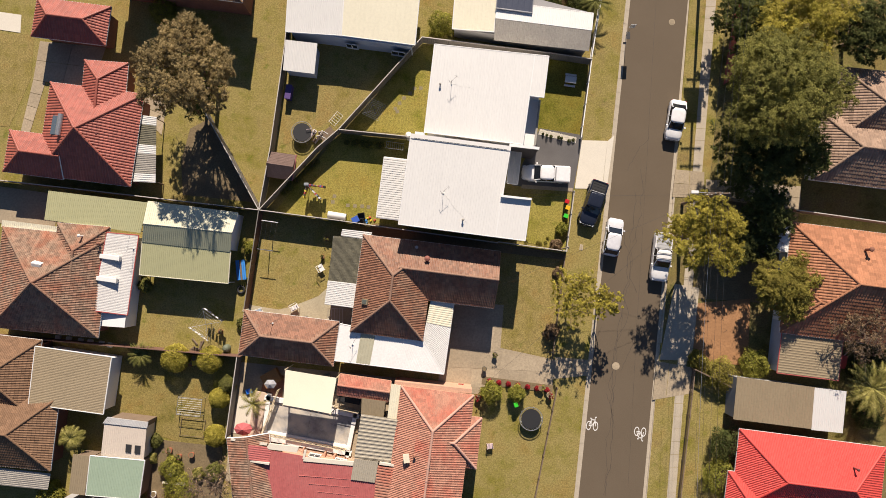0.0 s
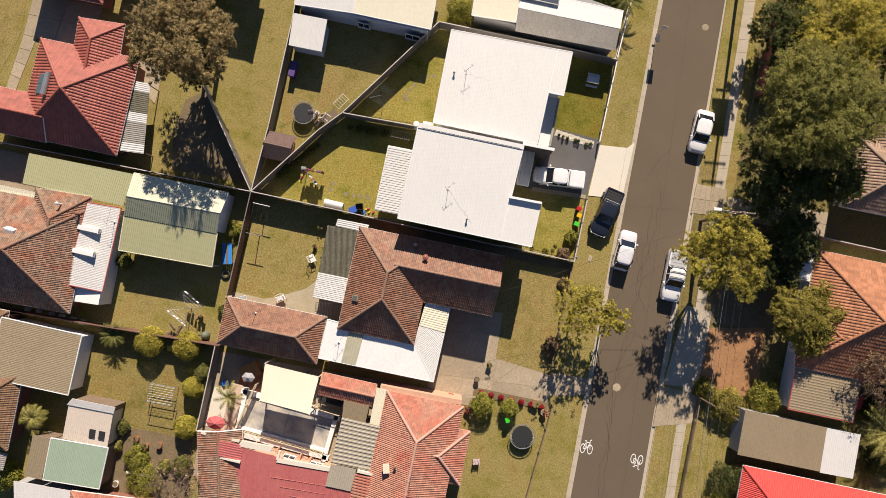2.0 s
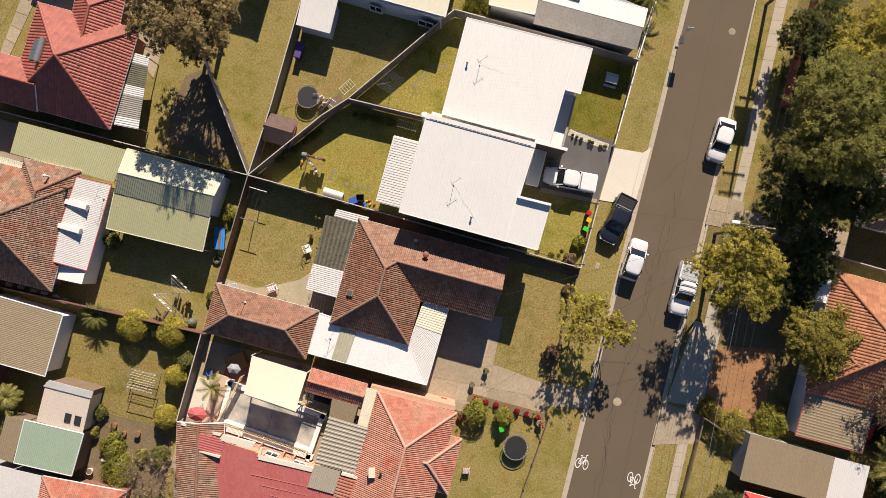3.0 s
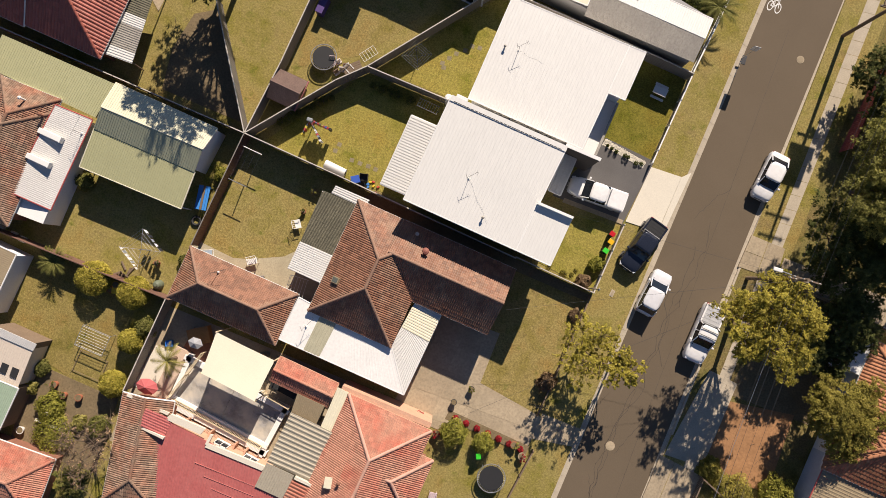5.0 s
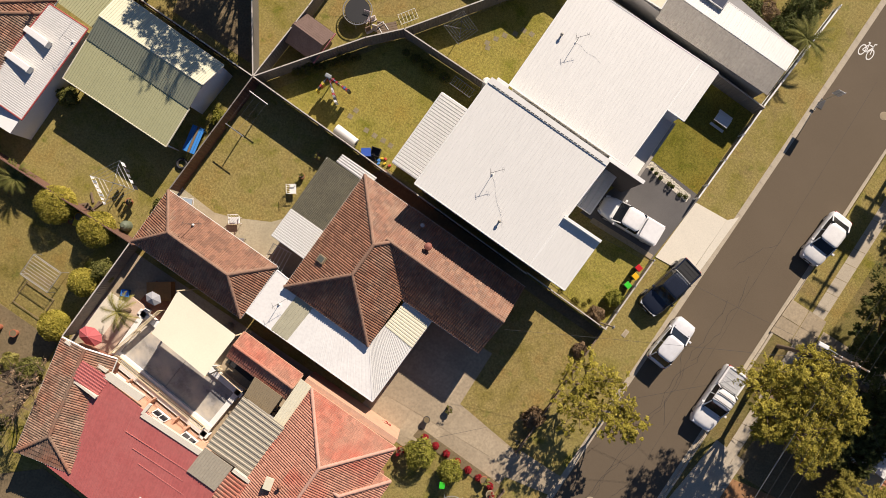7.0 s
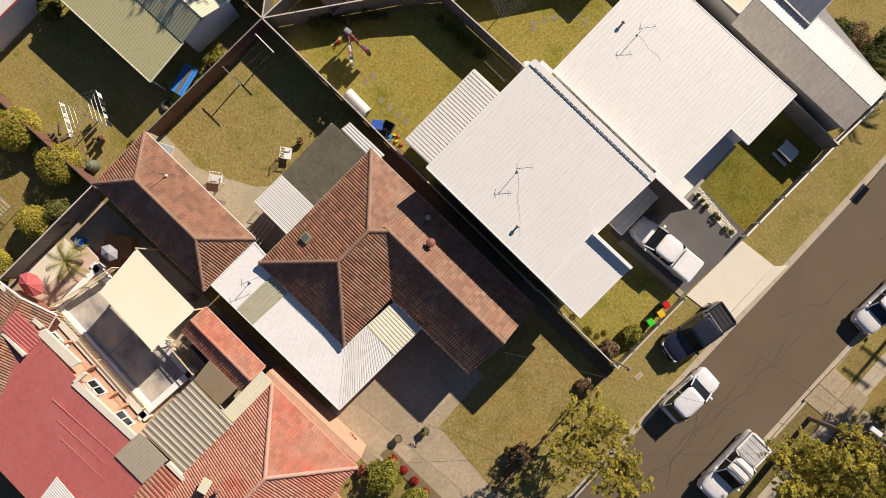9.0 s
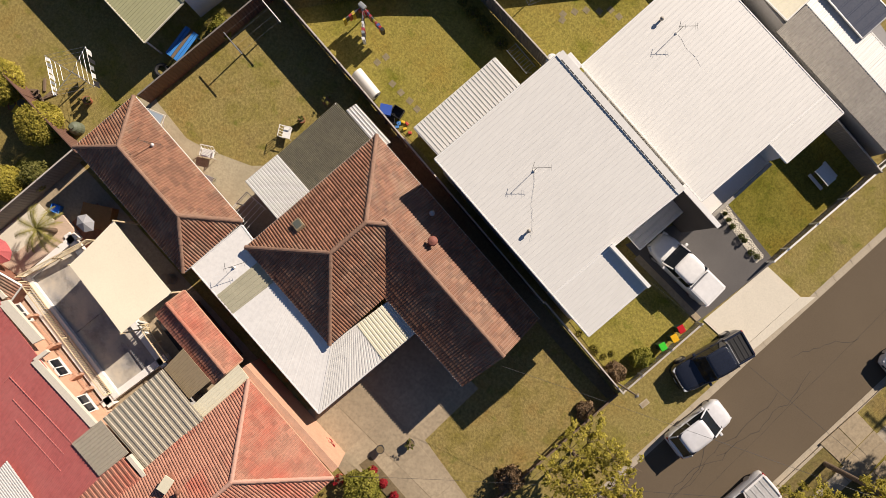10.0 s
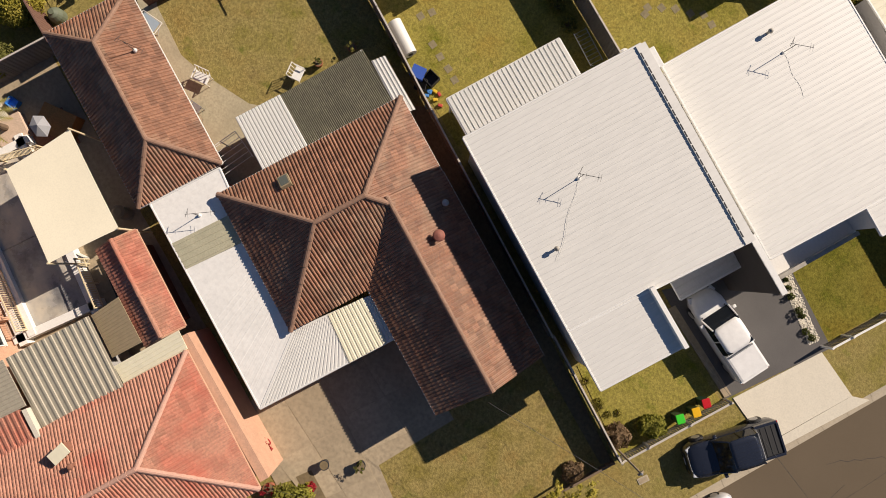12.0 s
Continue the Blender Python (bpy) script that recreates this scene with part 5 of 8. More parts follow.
s1 = small_shed("garden_shed", [(-30.41, -22.02), (-34.76, -21.48), (-34.39, -17.83), (-30.10, -18.30)], (2.3, 2.3, 2.42, 2.42), "blush_roof", "blush_roof", "cream corrugated garden shed with two dark roof panels", 0.2)
for x0 in (222, 238):
    q = [Vector((*p, 0)) for p in ((-32.23, -21.12), (-31.66, -21.18), (-31.62, -20.38), (-32.20, -20.32))]
    dx = Vector((*(-31.31, -21.23), 0)) - q[0] if x0 == 238 else Vector()
    bm = bmesh.new()
    prism(bm, [((p + dx).x, (p + dx).y) for p in q], 2.3, 2.42)
    part("roof_panel", bm, M["black"], s1)
small_shed("lean_to", [(-34.56, -18.20), (-30.05, -18.68), (-29.89, -18.04), (-34.06, -17.55)], (2.5, 2.5, 2.58, 2.58), "old_white_roof", "timber", "narrow striped metal lean-to roof", 0.16)
small_shed("green_shed", [(-36.14, -25.45), (-30.73, -25.88), (-30.16, -21.90), (-35.69, -21.43)], (2.4, 2.4, 2.6, 2.6), "sage_roof", "timber", "low shed with a sage green metal roof", 0.16, M["white_metal"])
small_shed("brown_shed", [(-37.93, -25.27), (-36.31, -25.49), (-35.75, -21.51), (-37.47, -21.30)], (2.3, 2.3, 2.5, 2.5), "tan_roof", "timber", "narrow brown-roofed lean-to beside the green shed", 0.2)
small_shed("white_store", [(-38.50, -29.59), (-33.22, -29.55), (-33.37, -26.29), (-38.94, -25.84)], (2.2, 2.2, 2.3, 2.3), "old_white_roof", "grey_wall", "low store with a white corrugated roof", 0.2)
wing = empty("pink_tiled_store")
tagged(wing, "small outbuilding with pink tiles", "outbuilding")
hip_roof(wing, (-33.37, -26.29), (-25.61, -26.60), (-33.14, -31.59), 2.3, 20, M["pink_tile"], body=M["brick"])

# ---- buildings to the north ----
north_a = empty("white_metal_house")
tagged(north_a, "house with white and cream ribbed metal roofs", "house")
sheet_roof(north_a, corners3([(-16.51, 22.16), (-10.49, 21.78), (-10.13, 29.64), (-16.02, 30.26)], (2.8, 2.8, 3.3, 3.3)), 0.2, M["white_roof"], "white_roof", 0.02, 0.06, 0.3, M["white_metal"])
sheet_roof(north_a, corners3([(-10.72, 21.78), (-3.08, 20.82), (-2.34, 29.00), (-10.13, 29.93)], (2.84, 2.84, 3.34, 3.34)), 0.5, M["cream_roof"], "cream_roof", 0.01, 0.06, 0.1, M["white_metal"])
walls(north_a, [(-16.04, 22.27), (-3.43, 20.70), (-2.66, 28.65), (-15.67, 29.91)], 2.7, M["blue_wall"])
for a, b in (((-10.39, 21.24), (-9.19, 21.06)), ((-5.62, 20.51), (-4.13, 20.27))):
    window(north_a, a, b, 1.0, 2.1)
small_shed("white_shed", [(-16.87, 18.31), (-13.59, 17.94), (-13.28, 21.10), (-16.61, 21.47)], (2.2, 2.2, 2.4, 2.4), "white_roof", "blue_wall", "small shed with a white corrugated roof", 0.16)
north_b = empty("long_white_building")
tagged(north_b, "long building with cream, grey and white metal roofs", "house")
sheet_roof(north_b, corners3([(0.78, 22.62), (5.11, 22.31), (5.65, 27.92), (1.22, 28.42)], (2.7, 2.7, 3.0, 3.0)), 0.4, M["cream_roof"], "cream_roof", 0.01, 0.05, 0.15, M["white_metal"])
sheet_roof(north_b, corners3([(5.11, 21.46), (15.02, 20.38), (15.23, 22.46), (5.32, 23.67)], (2.6, 2.6, 2.95, 2.95)), 0.2, M["grey_roof"], "grey_roof", 0.02, 0.05, 0.3)
sheet_roof(north_b, corners3([(5.32, 23.67), (15.23, 22.46), (15.45, 24.31), (5.44, 25.53)], (2.95, 2.95, 2.8, 2.8)), 0.2, M["white_roof"], "white_roof", 0.02, 0.05, 0.3, M["white_metal"])
sheet_roof(north_b, corners3([(5.31, 24.69), (9.02, 24.21), (9.23, 26.35), (5.52, 26.72)], (3.1, 3.1, 3.3, 3.3)), 0.6, plain("dark_panel", (0.09, 0.1, 0.13), 0.3), "dark_panel_roof", 0.02, 0.05, 0.1, M["metal"])
walls(north_b, [(1.01, 22.78), (14.79, 20.61), (15.14, 24.51), (1.22, 28.13)], 2.5, M["grey_wall"])

# ---- sheds to the east ----
small_shed("dark_shed", [(40.50, -13.61), (41.19, -8.08), (34.87, -7.31), (34.19, -12.84)], (2.4, 2.6, 2.6, 2.4), "tan_roof", "blue_wall", "weathered tan corrugated shed with a red fascia", 0.26, plain("red_fascia", (0.4, 0.08, 0.07)))
small_shed("grey_shed", [(29.60, -17.53), (37.72, -18.50), (38.02, -14.25), (29.97, -13.19)], (2.5, 2.5, 2.7, 2.7), "tan_roof", "grey_wall", "long grey-brown corrugated garage roof with rust stains", 0.26)
small_shed("white_end_shed", [(37.55, -18.57), (40.74, -18.88), (41.10, -14.62), (37.85, -14.25)], (2.52, 2.52, 2.72, 2.72), "white_roof", "grey_wall", "white corrugated end bay of the garage", 0.2)
hip_roof(red_e, (28.90, -22.63), (35.19, -23.51), (27.82, -31.11), 2.8, 29, M["bright_red_tile"], body=M["brick"], name="front_roof")
hip_roof(east_b, (35.13, -2.23), (41.34, -3.00), (34.34, -8.11), 2.7, 28, M["orange_tile"], name="front_roof")
walls(east_b, [(34.28, -0.32), (35.44, -0.49), (35.83, 2.18), (34.73, 2.34)], 2.6, M["white_wall"])
roof_vent(*(42.52, -0.22), 4.3, M["brick"], h=0.6, r=0.2)
roof_vent(*(40.78, -21.90), 4.3, plain("dark_red_pot", (0.12, 0.03, 0.03), 0.7), h=0.5)

# ---- vehicles ----
def paint(name, colour, rough=0.25):
    m, nt, b = shader(name, colour, rough)
    b.inputs["Coat Weight"].default_value = 0.6
    b.inputs["Coat Roughness"].default_value = 0.08
    n = noise_node(nt, 3, 3)
    nt.links.new(ramp(nt, n.outputs[0], [(0.35, tuple(c * 0.9 for c in colour)), (0.7, colour)]), b.inputs["Base Color"])
    return m


M["car_white"] = paint("white_car_paint", (0.8, 0.79, 0.77))
M["car_navy"] = paint("dark_navy_car_paint", (0.018, 0.022, 0.035))
M["car_silver"] = paint("silver_white_car_paint", (0.68, 0.68, 0.69))
M["tail_lamp"] = plain("red_tail_lamp", (0.35, 0.02, 0.02), 0.2)
M["head_lamp"] = plain("clear_head_lamp", (0.6, 0.62, 0.65), 0.15)


def wheel(car, x, y, r, tyre_w=0.22):
    bm = tube(bmesh.new(), (0, -tyre_w / 2, 0), (0, tyre_w / 2, 0), r, seg=22)
    bmesh.ops.bevel(bm, geom=[e for e in bm.edges if len(e.link_faces) == 2 and any(len(f.verts) > 4 for f in e.link_faces)], offset=0.04, segments=2, affect="EDGES")
    t = part("tyre", bm, M["black"], car)
    t.matrix_local = Matrix.Translation((x, y, r))
    s = 1 if y > 0 else -1
    part("rim", tube(bmesh.new(), (0, s * (tyre_w / 2 - 0.01), 0), (0, s * (tyre_w / 2 + 0.012), 0), r * 0.62, r * 0.55, seg=16), M["metal"], t)


def vehicle(name, label, x, y, heading, L, W, H, colour, cabin, hood_z, tail_z, tray=None, bar=None, racks=False, tray_mat=None, snout=(0.28, 0.11), proud=0.0):
    """A road vehicle facing +x in its own space. cabin: the x of rear-glass base, roof rear, roof front, windscreen base (share of the length, 0 at the tail); bar: how far the sports bar stands behind the cab; snout: rounding of the front; proud: how far the wheels stick out."""
    car = empty(name, x, y, -0.12 if name != "ute_parked" else 0.05, heading)
    tagged(car, label, "car")
    hw = W / 2
    belt = max(hood_z, tail_z) + 0.02
    # lower body as rings along the length
    bm = bmesh.new()
    rings = []
    st = [0.0, 0.015, 0.05, 0.12, 0.25, cabin[0], 0.5, cabin[3], 0.85, 0.93, 0.975, 1.0]
    st = sorted(set(st))
    for s in st:
        e = min(s, 1 - s)
        round_ = 1 - snout[0] * max(0.0, 1 - e / snout[1]) ** 2 if s > 0.5 else 1 - 0.15 * max(0.0, 1 - e / 0.07) ** 2
        if s <= cabin[0]:
            top = tail_z
        elif s >= cabin[3]:
            k = (s - cabin[3]) / (1 - cabin[3])
            top = hood_z + 0.04 * (1 - k) - 0.16 * k ** 3
        else:
            top = belt
        top -= 0.12 * max(0.0, 1 - e / 0.03) ** 2
        px = (s - 0.5) * L
        w = hw * round_
        half = [(w * 0.9, 0.22), (w * 0.985, 0.32), (w, 0.55), (w * 0.985, top - 0.12), (w * 0.93, top - 0.02), (w * 0.7, top + 0.015), (w * 0.3, top + 0.03)]
        ring = [(px, yy, zz) for yy, zz in half] + [(px, -yy, zz) for yy, zz in half[::-1]]
        rings.append([bm.verts.new(p) for p in ring])
    n = len(rings[0])
    for a, b in zip(rings, rings[1:]):
        for i in range(n - 1):
            bm.faces.new((a[i], b[i], b[i + 1], a[i + 1]))
        bm.faces.new((a[n - 1], b[n - 1], b[0], a[0]))
    bm.faces.new(rings[0])
    bm.faces.new(rings[-1][::-1])
    bmesh.ops.recalc_face_normals(bm, faces=bm.faces)
    body = part("body", bm, colour, car, smooth=True)
    # greenhouse of glass with a painted roof and pillars
    X = [(s - 0.5) * L for s in cabin]
    wb, wt = hw * 0.95, hw * 0.83
    low = [Vector((X[0], -wb * 0.92, belt - 0.03)), Vector((X[3], -wb * 0.95, belt - 0.03)), Vector((X[3], wb * 0.95, belt - 0.03)), Vector((X[0], wb * 0.92, belt - 0.03))]
    mid_l = [Vector((X[1], -wb, belt - 0.03)), Vector((X[2], -wb, belt - 0.03)), Vector((X[2], wb, belt - 0.03)), Vector((X[1], wb, belt - 0.03))]
    top = [Vector((X[1], -wt, H - 0.03)), Vector((X[2], -wt, H - 0.05)), Vector((X[2], wt, H - 0.05)), Vector((X[1], wt, H - 0.03))]
    bm = bmesh.new()
    V = lambda p: bm.verts.new(p)
    l, m_, t = [V(p) for p in low], [V(p) for p in mid_l], [V(p) for p in top]
    for f in ((l[0], m_[0], t[0]), (m_[0], m_[1], t[1], t[0]), (m_[1], l[1], t[1]), (l[1], l[2], t[2], t[1]), (l[2], m_[2], t[2]), (m_[2], m_[3], t[3], t[2]), (m_[3], l[3], t[3]), (l[3], l[0], t[0], t[3]), t):
        bm.faces.new(f)
    bmesh.ops.recalc_face_normals(bm, faces=bm.faces)
    part("glazing", bm, M["glass"], car)
    bm = bmesh.new()
    nx, ny = 8, 8
    g = []
    for i in range(nx + 1):
        row = []
        for j in range(ny + 1):
            u, v = i / nx * 2 - 1, j / ny * 2 - 1
            px = (X[1] + X[2]) / 2 + (X[2] - X[1]) / 2 * 1.04 * u * (1 - 0.05 * v ** 4)
            row.append(bm.verts.new((px, v * wt * 1.03 * (1 - 0.04 * u ** 4), H + 0.015 - 0.05 * v ** 4 - 0.04 * u ** 4)))
        g.append(row)
    for i in range(nx):
        for j in range(ny):
            bm.faces.new((g[i][j], g[i + 1][j], g[i + 1][j + 1], g[i][j + 1]))
    thicken(bm, 0.05)
    part("roof", bm, colour, car, smooth=True)
    for a, b in ((low[1], top[1]), (low[2], top[2]), (low[0], top[0]), (low[3], top[3])):
        part("pillar", tube(bmesh.new(), a, b, 0.055, 0.045, seg=6), colour, car)
    for sgn in (-1, 1):
        mx = X[1] * 0.45 + X[2] * 0.55
        part("pillar", tube(bmesh.new(), (mx, sgn * wb, belt - 0.03), (mx, sgn * wt, H - 0.05), 0.035, seg=5), colour, car)
        bm = box(bmesh.new(), -0.09, -0.1, -0.07, 0.09, 0.1, 0.07, 0.04)
        mr = part("mirror", bm, colour, car, smooth=True)
        mr.matrix_local = Matrix.Translation((X[3] - 0.25, sgn * (hw + 0.09), belt + 0.05))
        hl = box(bmesh.new(), -0.2, -0.17, -0.07, 0.14, 0.17, 0.07, 0.05)
        h_ = part("headlight", hl, M["head_lamp"], car)
        h_.matrix_local = Matrix.Translation((L / 2 - 0.2, sgn * hw * 0.66, hood_z - 0.19)) @ Matrix.Rotation(-sgn * 0.35, 4, "Z")
        tl = box(bmesh.new(), -0.06, -0.13, -0.1, 0.1, 0.13, 0.1, 0.03)
        t_ = part("tail_light", tl, M["tail_lamp"], car)
        t_.matrix_local = Matrix.Translation((-L / 2 + 0.07, sgn * hw * 0.76, tail_z - 0.16))
        part("door_handle", box(bmesh.new(), mx - 0.3, sgn * hw - 0.02, belt - 0.16, mx - 0.12, sgn * hw + 0.02, belt - 0.12, 0.01), colour, car)
    r = 0.33 if H < 1.6 else 0.38
    for s in (0.18, 0.82):
        for sgn in (-1, 1):
            wheel(car, (s - 0.5) * L, sgn * (hw - 0.12 + proud), r)
    part("bumper", box(bmesh.new(), -L / 2 - 0.03, -hw * 0.8, 0.3, -L / 2 + 0.12, hw * 0.8, 0.52, 0.05), M["black"] if tray else colour, car)
    part("grille", box(bmesh.new(), L / 2 - 0.1, -hw * 0.45, 0.38, L / 2 + 0.01, hw * 0.45, 0.62, 0.03), M["black"], car)
    part("number_plate", box(bmesh.new(), L / 2 + 0.01, -0.18, 0.4, L / 2 + 0.025, 0.18, 0.5), M["white_metal"], car)
    part("bonnet_line", box(bmesh.new(), X[3] + 0.02, -hw * 0.8, hood_z + 0.035, X[3] + 0.09, hw * 0.8, hood_z + 0.05), M["black"], car)
    if tray:
        x0, x1 = (tray[0] - 0.5) * L, (tray[1] - 0.5) * L
        if tray_mat:
            lid = tray_mat == colour
            tw = hw * (0.95 if lid else 0.82)
            part("tray_cover" if lid else "tray_liner", box(bmesh.new(), x0 + (0.03 if lid else 0), -tw, tail_z - 0.2 if lid else tail_z - 0.04, x1, tw, tail_z + (0.15 if lid else 0.055), 0.13 if lid else 0.02), tray_mat, car)
        up = 0.01 if tray_mat == colour else 0.11
        for sgn in (-1, 1):
            part("tray_side", box(bmesh.new(), x0 - 0.02, sgn * hw * 0.9 - 0.07, tail_z - 0.15, x1, sgn * hw * 0.9 + 0.07, tail_z + up, 0.03), colour, car)
        part("tailgate", box(bmesh.new(), x0 - 0.07, -hw * 0.86, tail_z - 0.25, x0 + 0.05, hw * 0.86, tail_z + up, 0.03), colour, car)
        for i in range(0 if tray_mat == colour else 3):
            xx = x0 + (x1 - x0) * (i + 1) / 4
            part("liner_rib", box(bmesh.new(), xx - 0.03, -hw * 0.78, tail_z + 0.05, xx + 0.03, hw * 0.78, tail_z + 0.075, 0.01), tray_mat or colour, car)
    if bar is not None:
        bm = bmesh.new()
        xb = (tray[1] - 0.5) * L - bar
        pts = [(xb, -hw * 0.85, tail_z), (xb + 0.1, -hw * 0.7, H - 0.25), (xb + 0.1, hw * 0.7, H - 0.25), (xb, hw * 0.85, tail_z)]
        for a, b in zip(pts, pts[1:]):
            tube(bm, a, b, 0.04, seg=8)
        part("sports_bar", bm, M["metal"], car)
    if racks:
        for s in (0.3, 0.75):
            xx = X[1] + (X[2] - X[1]) * s
            part("roof_bar", tube(bmesh.new(), (xx, -wt, H + 0.08), (xx, wt, H + 0.08), 0.03, seg=6), M["dark_metal"], car)
    return car


def heading(a, b):
    return math.degrees(math.atan2(b[1] - a[1], b[0] - a[0]))


# tail point and nose point on the ground give each car's place
def parked(name, label, tail, nose, L, *rest, **more):
    cx, cy = (tail[0] + nose[0]) / 2, (tail[1] + nose[1]) / 2
    return vehicle(name, label, cx, cy, heading(tail, nose), L, *rest, **more)


parked("ute_parked", "white utility with hard tray cover and sports bar on the driveway", (13.36, 7.69), (8.28, 7.93), 5.1, 1.78, 1.62, M["car_white"], (0.33, 0.35, 0.635, 0.755), 1.0, 1.1, tray=(0.02, 0.35), bar=0.3, tray_mat=M["car_white"], snout=(0.42, 0.2))
navy = parked("dark_ute", "dark navy dual-cab utility parked half on the verge", (16.62, 6.95), (15.1, 2.45), 4.95, 1.85, 1.78, M["car_navy"], (0.27, 0.3, 0.6, 0.73), 1.08, 1.1, tray=(0.03, 0.27), bar=0.08, tray_mat=M["black"], snout=(0.3, 0.13), proud=0.1)
for k in (-0.5, -0.3, -0.1, 0.1, 0.3, 0.5):
    part("roof_rib", box(bmesh.new(), -0.95, k - 0.012, 1.77, 0.4, k + 0.012, 1.803, 0.008), M["car_navy"], navy)
bm = bmesh.new()
for p, q in (((2.28, -0.62, 0.93), (2.42, -0.4, 0.93)), ((2.42, -0.4, 0.93), (2.42, 0.4, 0.93)), ((2.42, 0.4, 0.93), (2.28, 0.62, 0.93))):
    tube(bm, p, q, 0.025, seg=8)
part("bonnet_guard", bm, M["metal"], navy)
parked("white_hatchback", "white hatchback with raised bonnet edge parked at the kerb", (17.64, -0.62), (18.32, 2.88), 4.0, 1.72, 1.48, M["car_silver"], (0.03, 0.14, 0.58, 0.76), 0.92, 0.95)
parked("white_dual_cab", "white dual-cab utility with a silver-wrapped load parked under a tree", (23.34, 1.47), (22.73, -3.38), 5.15, 1.85, 1.75, M["car_white"], (0.33, 0.37, 0.60, 0.72), 1.06, 1.08, tray=(0.03, 0.32), racks=True, tray_mat=plain("silver_tarp", (0.5, 0.5, 0.5), 0.4, amount=0.35))
parked("white_sedan", "white sedan with dark glass parked at the east kerb", (25.08, 15.59), (24.41, 11.74), 4.3, 1.76, 1.45, M["car_white"], (0.1, 0.24, 0.6, 0.74), 0.9, 0.98)

# ---- trees, palms and shrubs ----
def leaf_cloud(centres, radii, per, size, rng, flat=0.6):
    """Small folded leaf quads scattered in clumps, as vertex and face arrays."""
    vs, fs = [], []
    k = 0
    for c, r in zip(centres, radii):
        n = int(per)
        m = max(3, n // 26)
        d = rng.normal(size=(m, 3)) + np.array((0, 0, 0.25))
        d /= np.linalg.norm(d, axis=1)[:, None]
        tip = c + d * (r * rng.uniform(0.35, 1.05, m) ** 0.6)[:, None] * np.array((1, 1, flat))
        own = rng.integers(0, m, n)
        along = rng.uniform(-0.5, 0.25, n)[:, None]
        out = d * np.array((1, 1, 0.35))
        p = tip[own] + out[own] * along * r * 0.55 + rng.normal(size=(n, 3)) * r * np.array((0.085, 0.085, 0.06))
        nrm = rng.normal(size=(n, 3)) * 0.35 + d[own] * 0.45 + np.array((0, 0, 0.9))
        u = out[own] + rng.normal(size=(n, 3)) * 0.55
        u -= nrm * ((u * nrm).sum(1) / (nrm * nrm).sum(1))[:, None]
        u /= np.linalg.norm(u, axis=1)[:, None]
        w = np.cross(nrm, u)
        w /= np.linalg.norm(w, axis=1)[:, None]
        s = size * rng.uniform(0.6, 1.35, n)[:, None]
        q = np.stack([p - u * s, p + w * s * 0.42, p + u * s, p - w * s * 0.42], 1)
        vs.append(q.reshape(-1, 3))
        fs.append(np.arange(n * 4).reshape(n, 4) + k)
        k += n * 4
    return np.concatenate(vs), np.concatenate(fs)


def mesh_part(name, v, f, material, parent, label=""):
    me = bpy.data.meshes.new(name)
    me.from_pydata(v.tolist(), [], f.tolist())
    me.materials.append(material)
    ob = new(name, me)
    ob.parent = parent
    if label:
        tagged(ob, label)
    return ob


def tree(x, y, height, radius, leaf, label, seed, clumps=60, per=220, size=0.16, spread=0.75, depth=0.55, bare=0.0, trunk=0.22, name="tree", clump_r=0.28):
    """Tapered trunk, limbs to the clumps, and a ragged crown of leaf clumps. height: of the crown's middle."""
    rng = np.random.default_rng(seed)
    ob = empty(name, x, y)
    tagged(ob, label, "tree")
    cen = []
    lobes = rng.uniform(0, 6.28, 3)
    for i in range(clumps):
        a = i * 2.39996 + rng.uniform(-0.3, 0.3)
        rr = math.sqrt((i + 0.5) / clumps) * radius * (0.86 + 0.14 * math.sin(3 * a + lobes[0]) + 0.1 * math.sin(5 * a + lobes[1]))
        edge = 1 - (rr / (radius * 1.05)) ** 2
        z = height + depth * radius * (rng.uniform(-0.55, 1.0) * math.sqrt(max(0.05, edge)))
        cen.append((rr * math.cos(a), rr * math.sin(a), z))
    cen = np.array(cen)
    rad = radius * clump_r * rng.uniform(0.6, 1.25, clumps)
    bm = bmesh.new()
    fork = Vector((rng.uniform(-0.2, 0.2), rng.uniform(-0.2, 0.2), height * 0.45))
    tube(bm, (0, 0, -0.1), (fork.x * 0.5, fork.y * 0.5, height * 0.22), trunk * 1.25, trunk * 0.95, seg=10, caps=False)
    tube(bm, (fork.x * 0.5, fork.y * 0.5, height * 0.22), fork, trunk * 0.95, trunk * 0.75, seg=10, caps=False)
    part("trunk", bm, M["bark"], ob)
    bm = bmesh.new()
    main = []
    for i in range(7):
        a = i * 0.9 + rng.uniform(0, 0.5)
        e = Vector((math.cos(a) * radius * 0.45, math.sin(a) * radius * 0.45, height * rng.uniform(0.75, 1.0)))
        m_ = fork.lerp(e, 0.5) + Vector((0, 0, -0.15 * height * 0.3))
        tube(bm, fork, m_, trunk * 0.55, trunk * 0.4, seg=6, caps=False)
        tube(bm, m_, e, trunk * 0.4, trunk * 0.22, seg=6, caps=False)
        main.append(e)
    for c in cen:
        c = Vector(c)
        e = min(main, key=lambda m_: (m_ - c).length)
        tube(bm, e, c, trunk * 0.2, 0.015, seg=4, caps=False)
    if bare:
        for c, r in zip(cen, rad):
            for _ in range(int(14 * bare)):
                d = Vector(rng.normal(size=3)) * r * 0.7
                tube(bm, Vector(c), Vector(c) + d, 0.018, 0.006, seg=3, caps=False)
    part("branchwork", bm, M["bark"], ob)
    v, f = leaf_cloud(cen, rad, per * (1 - bare * 0.75), size, rng)
    mesh_part("crown", v, f, leaf, ob)
    return ob


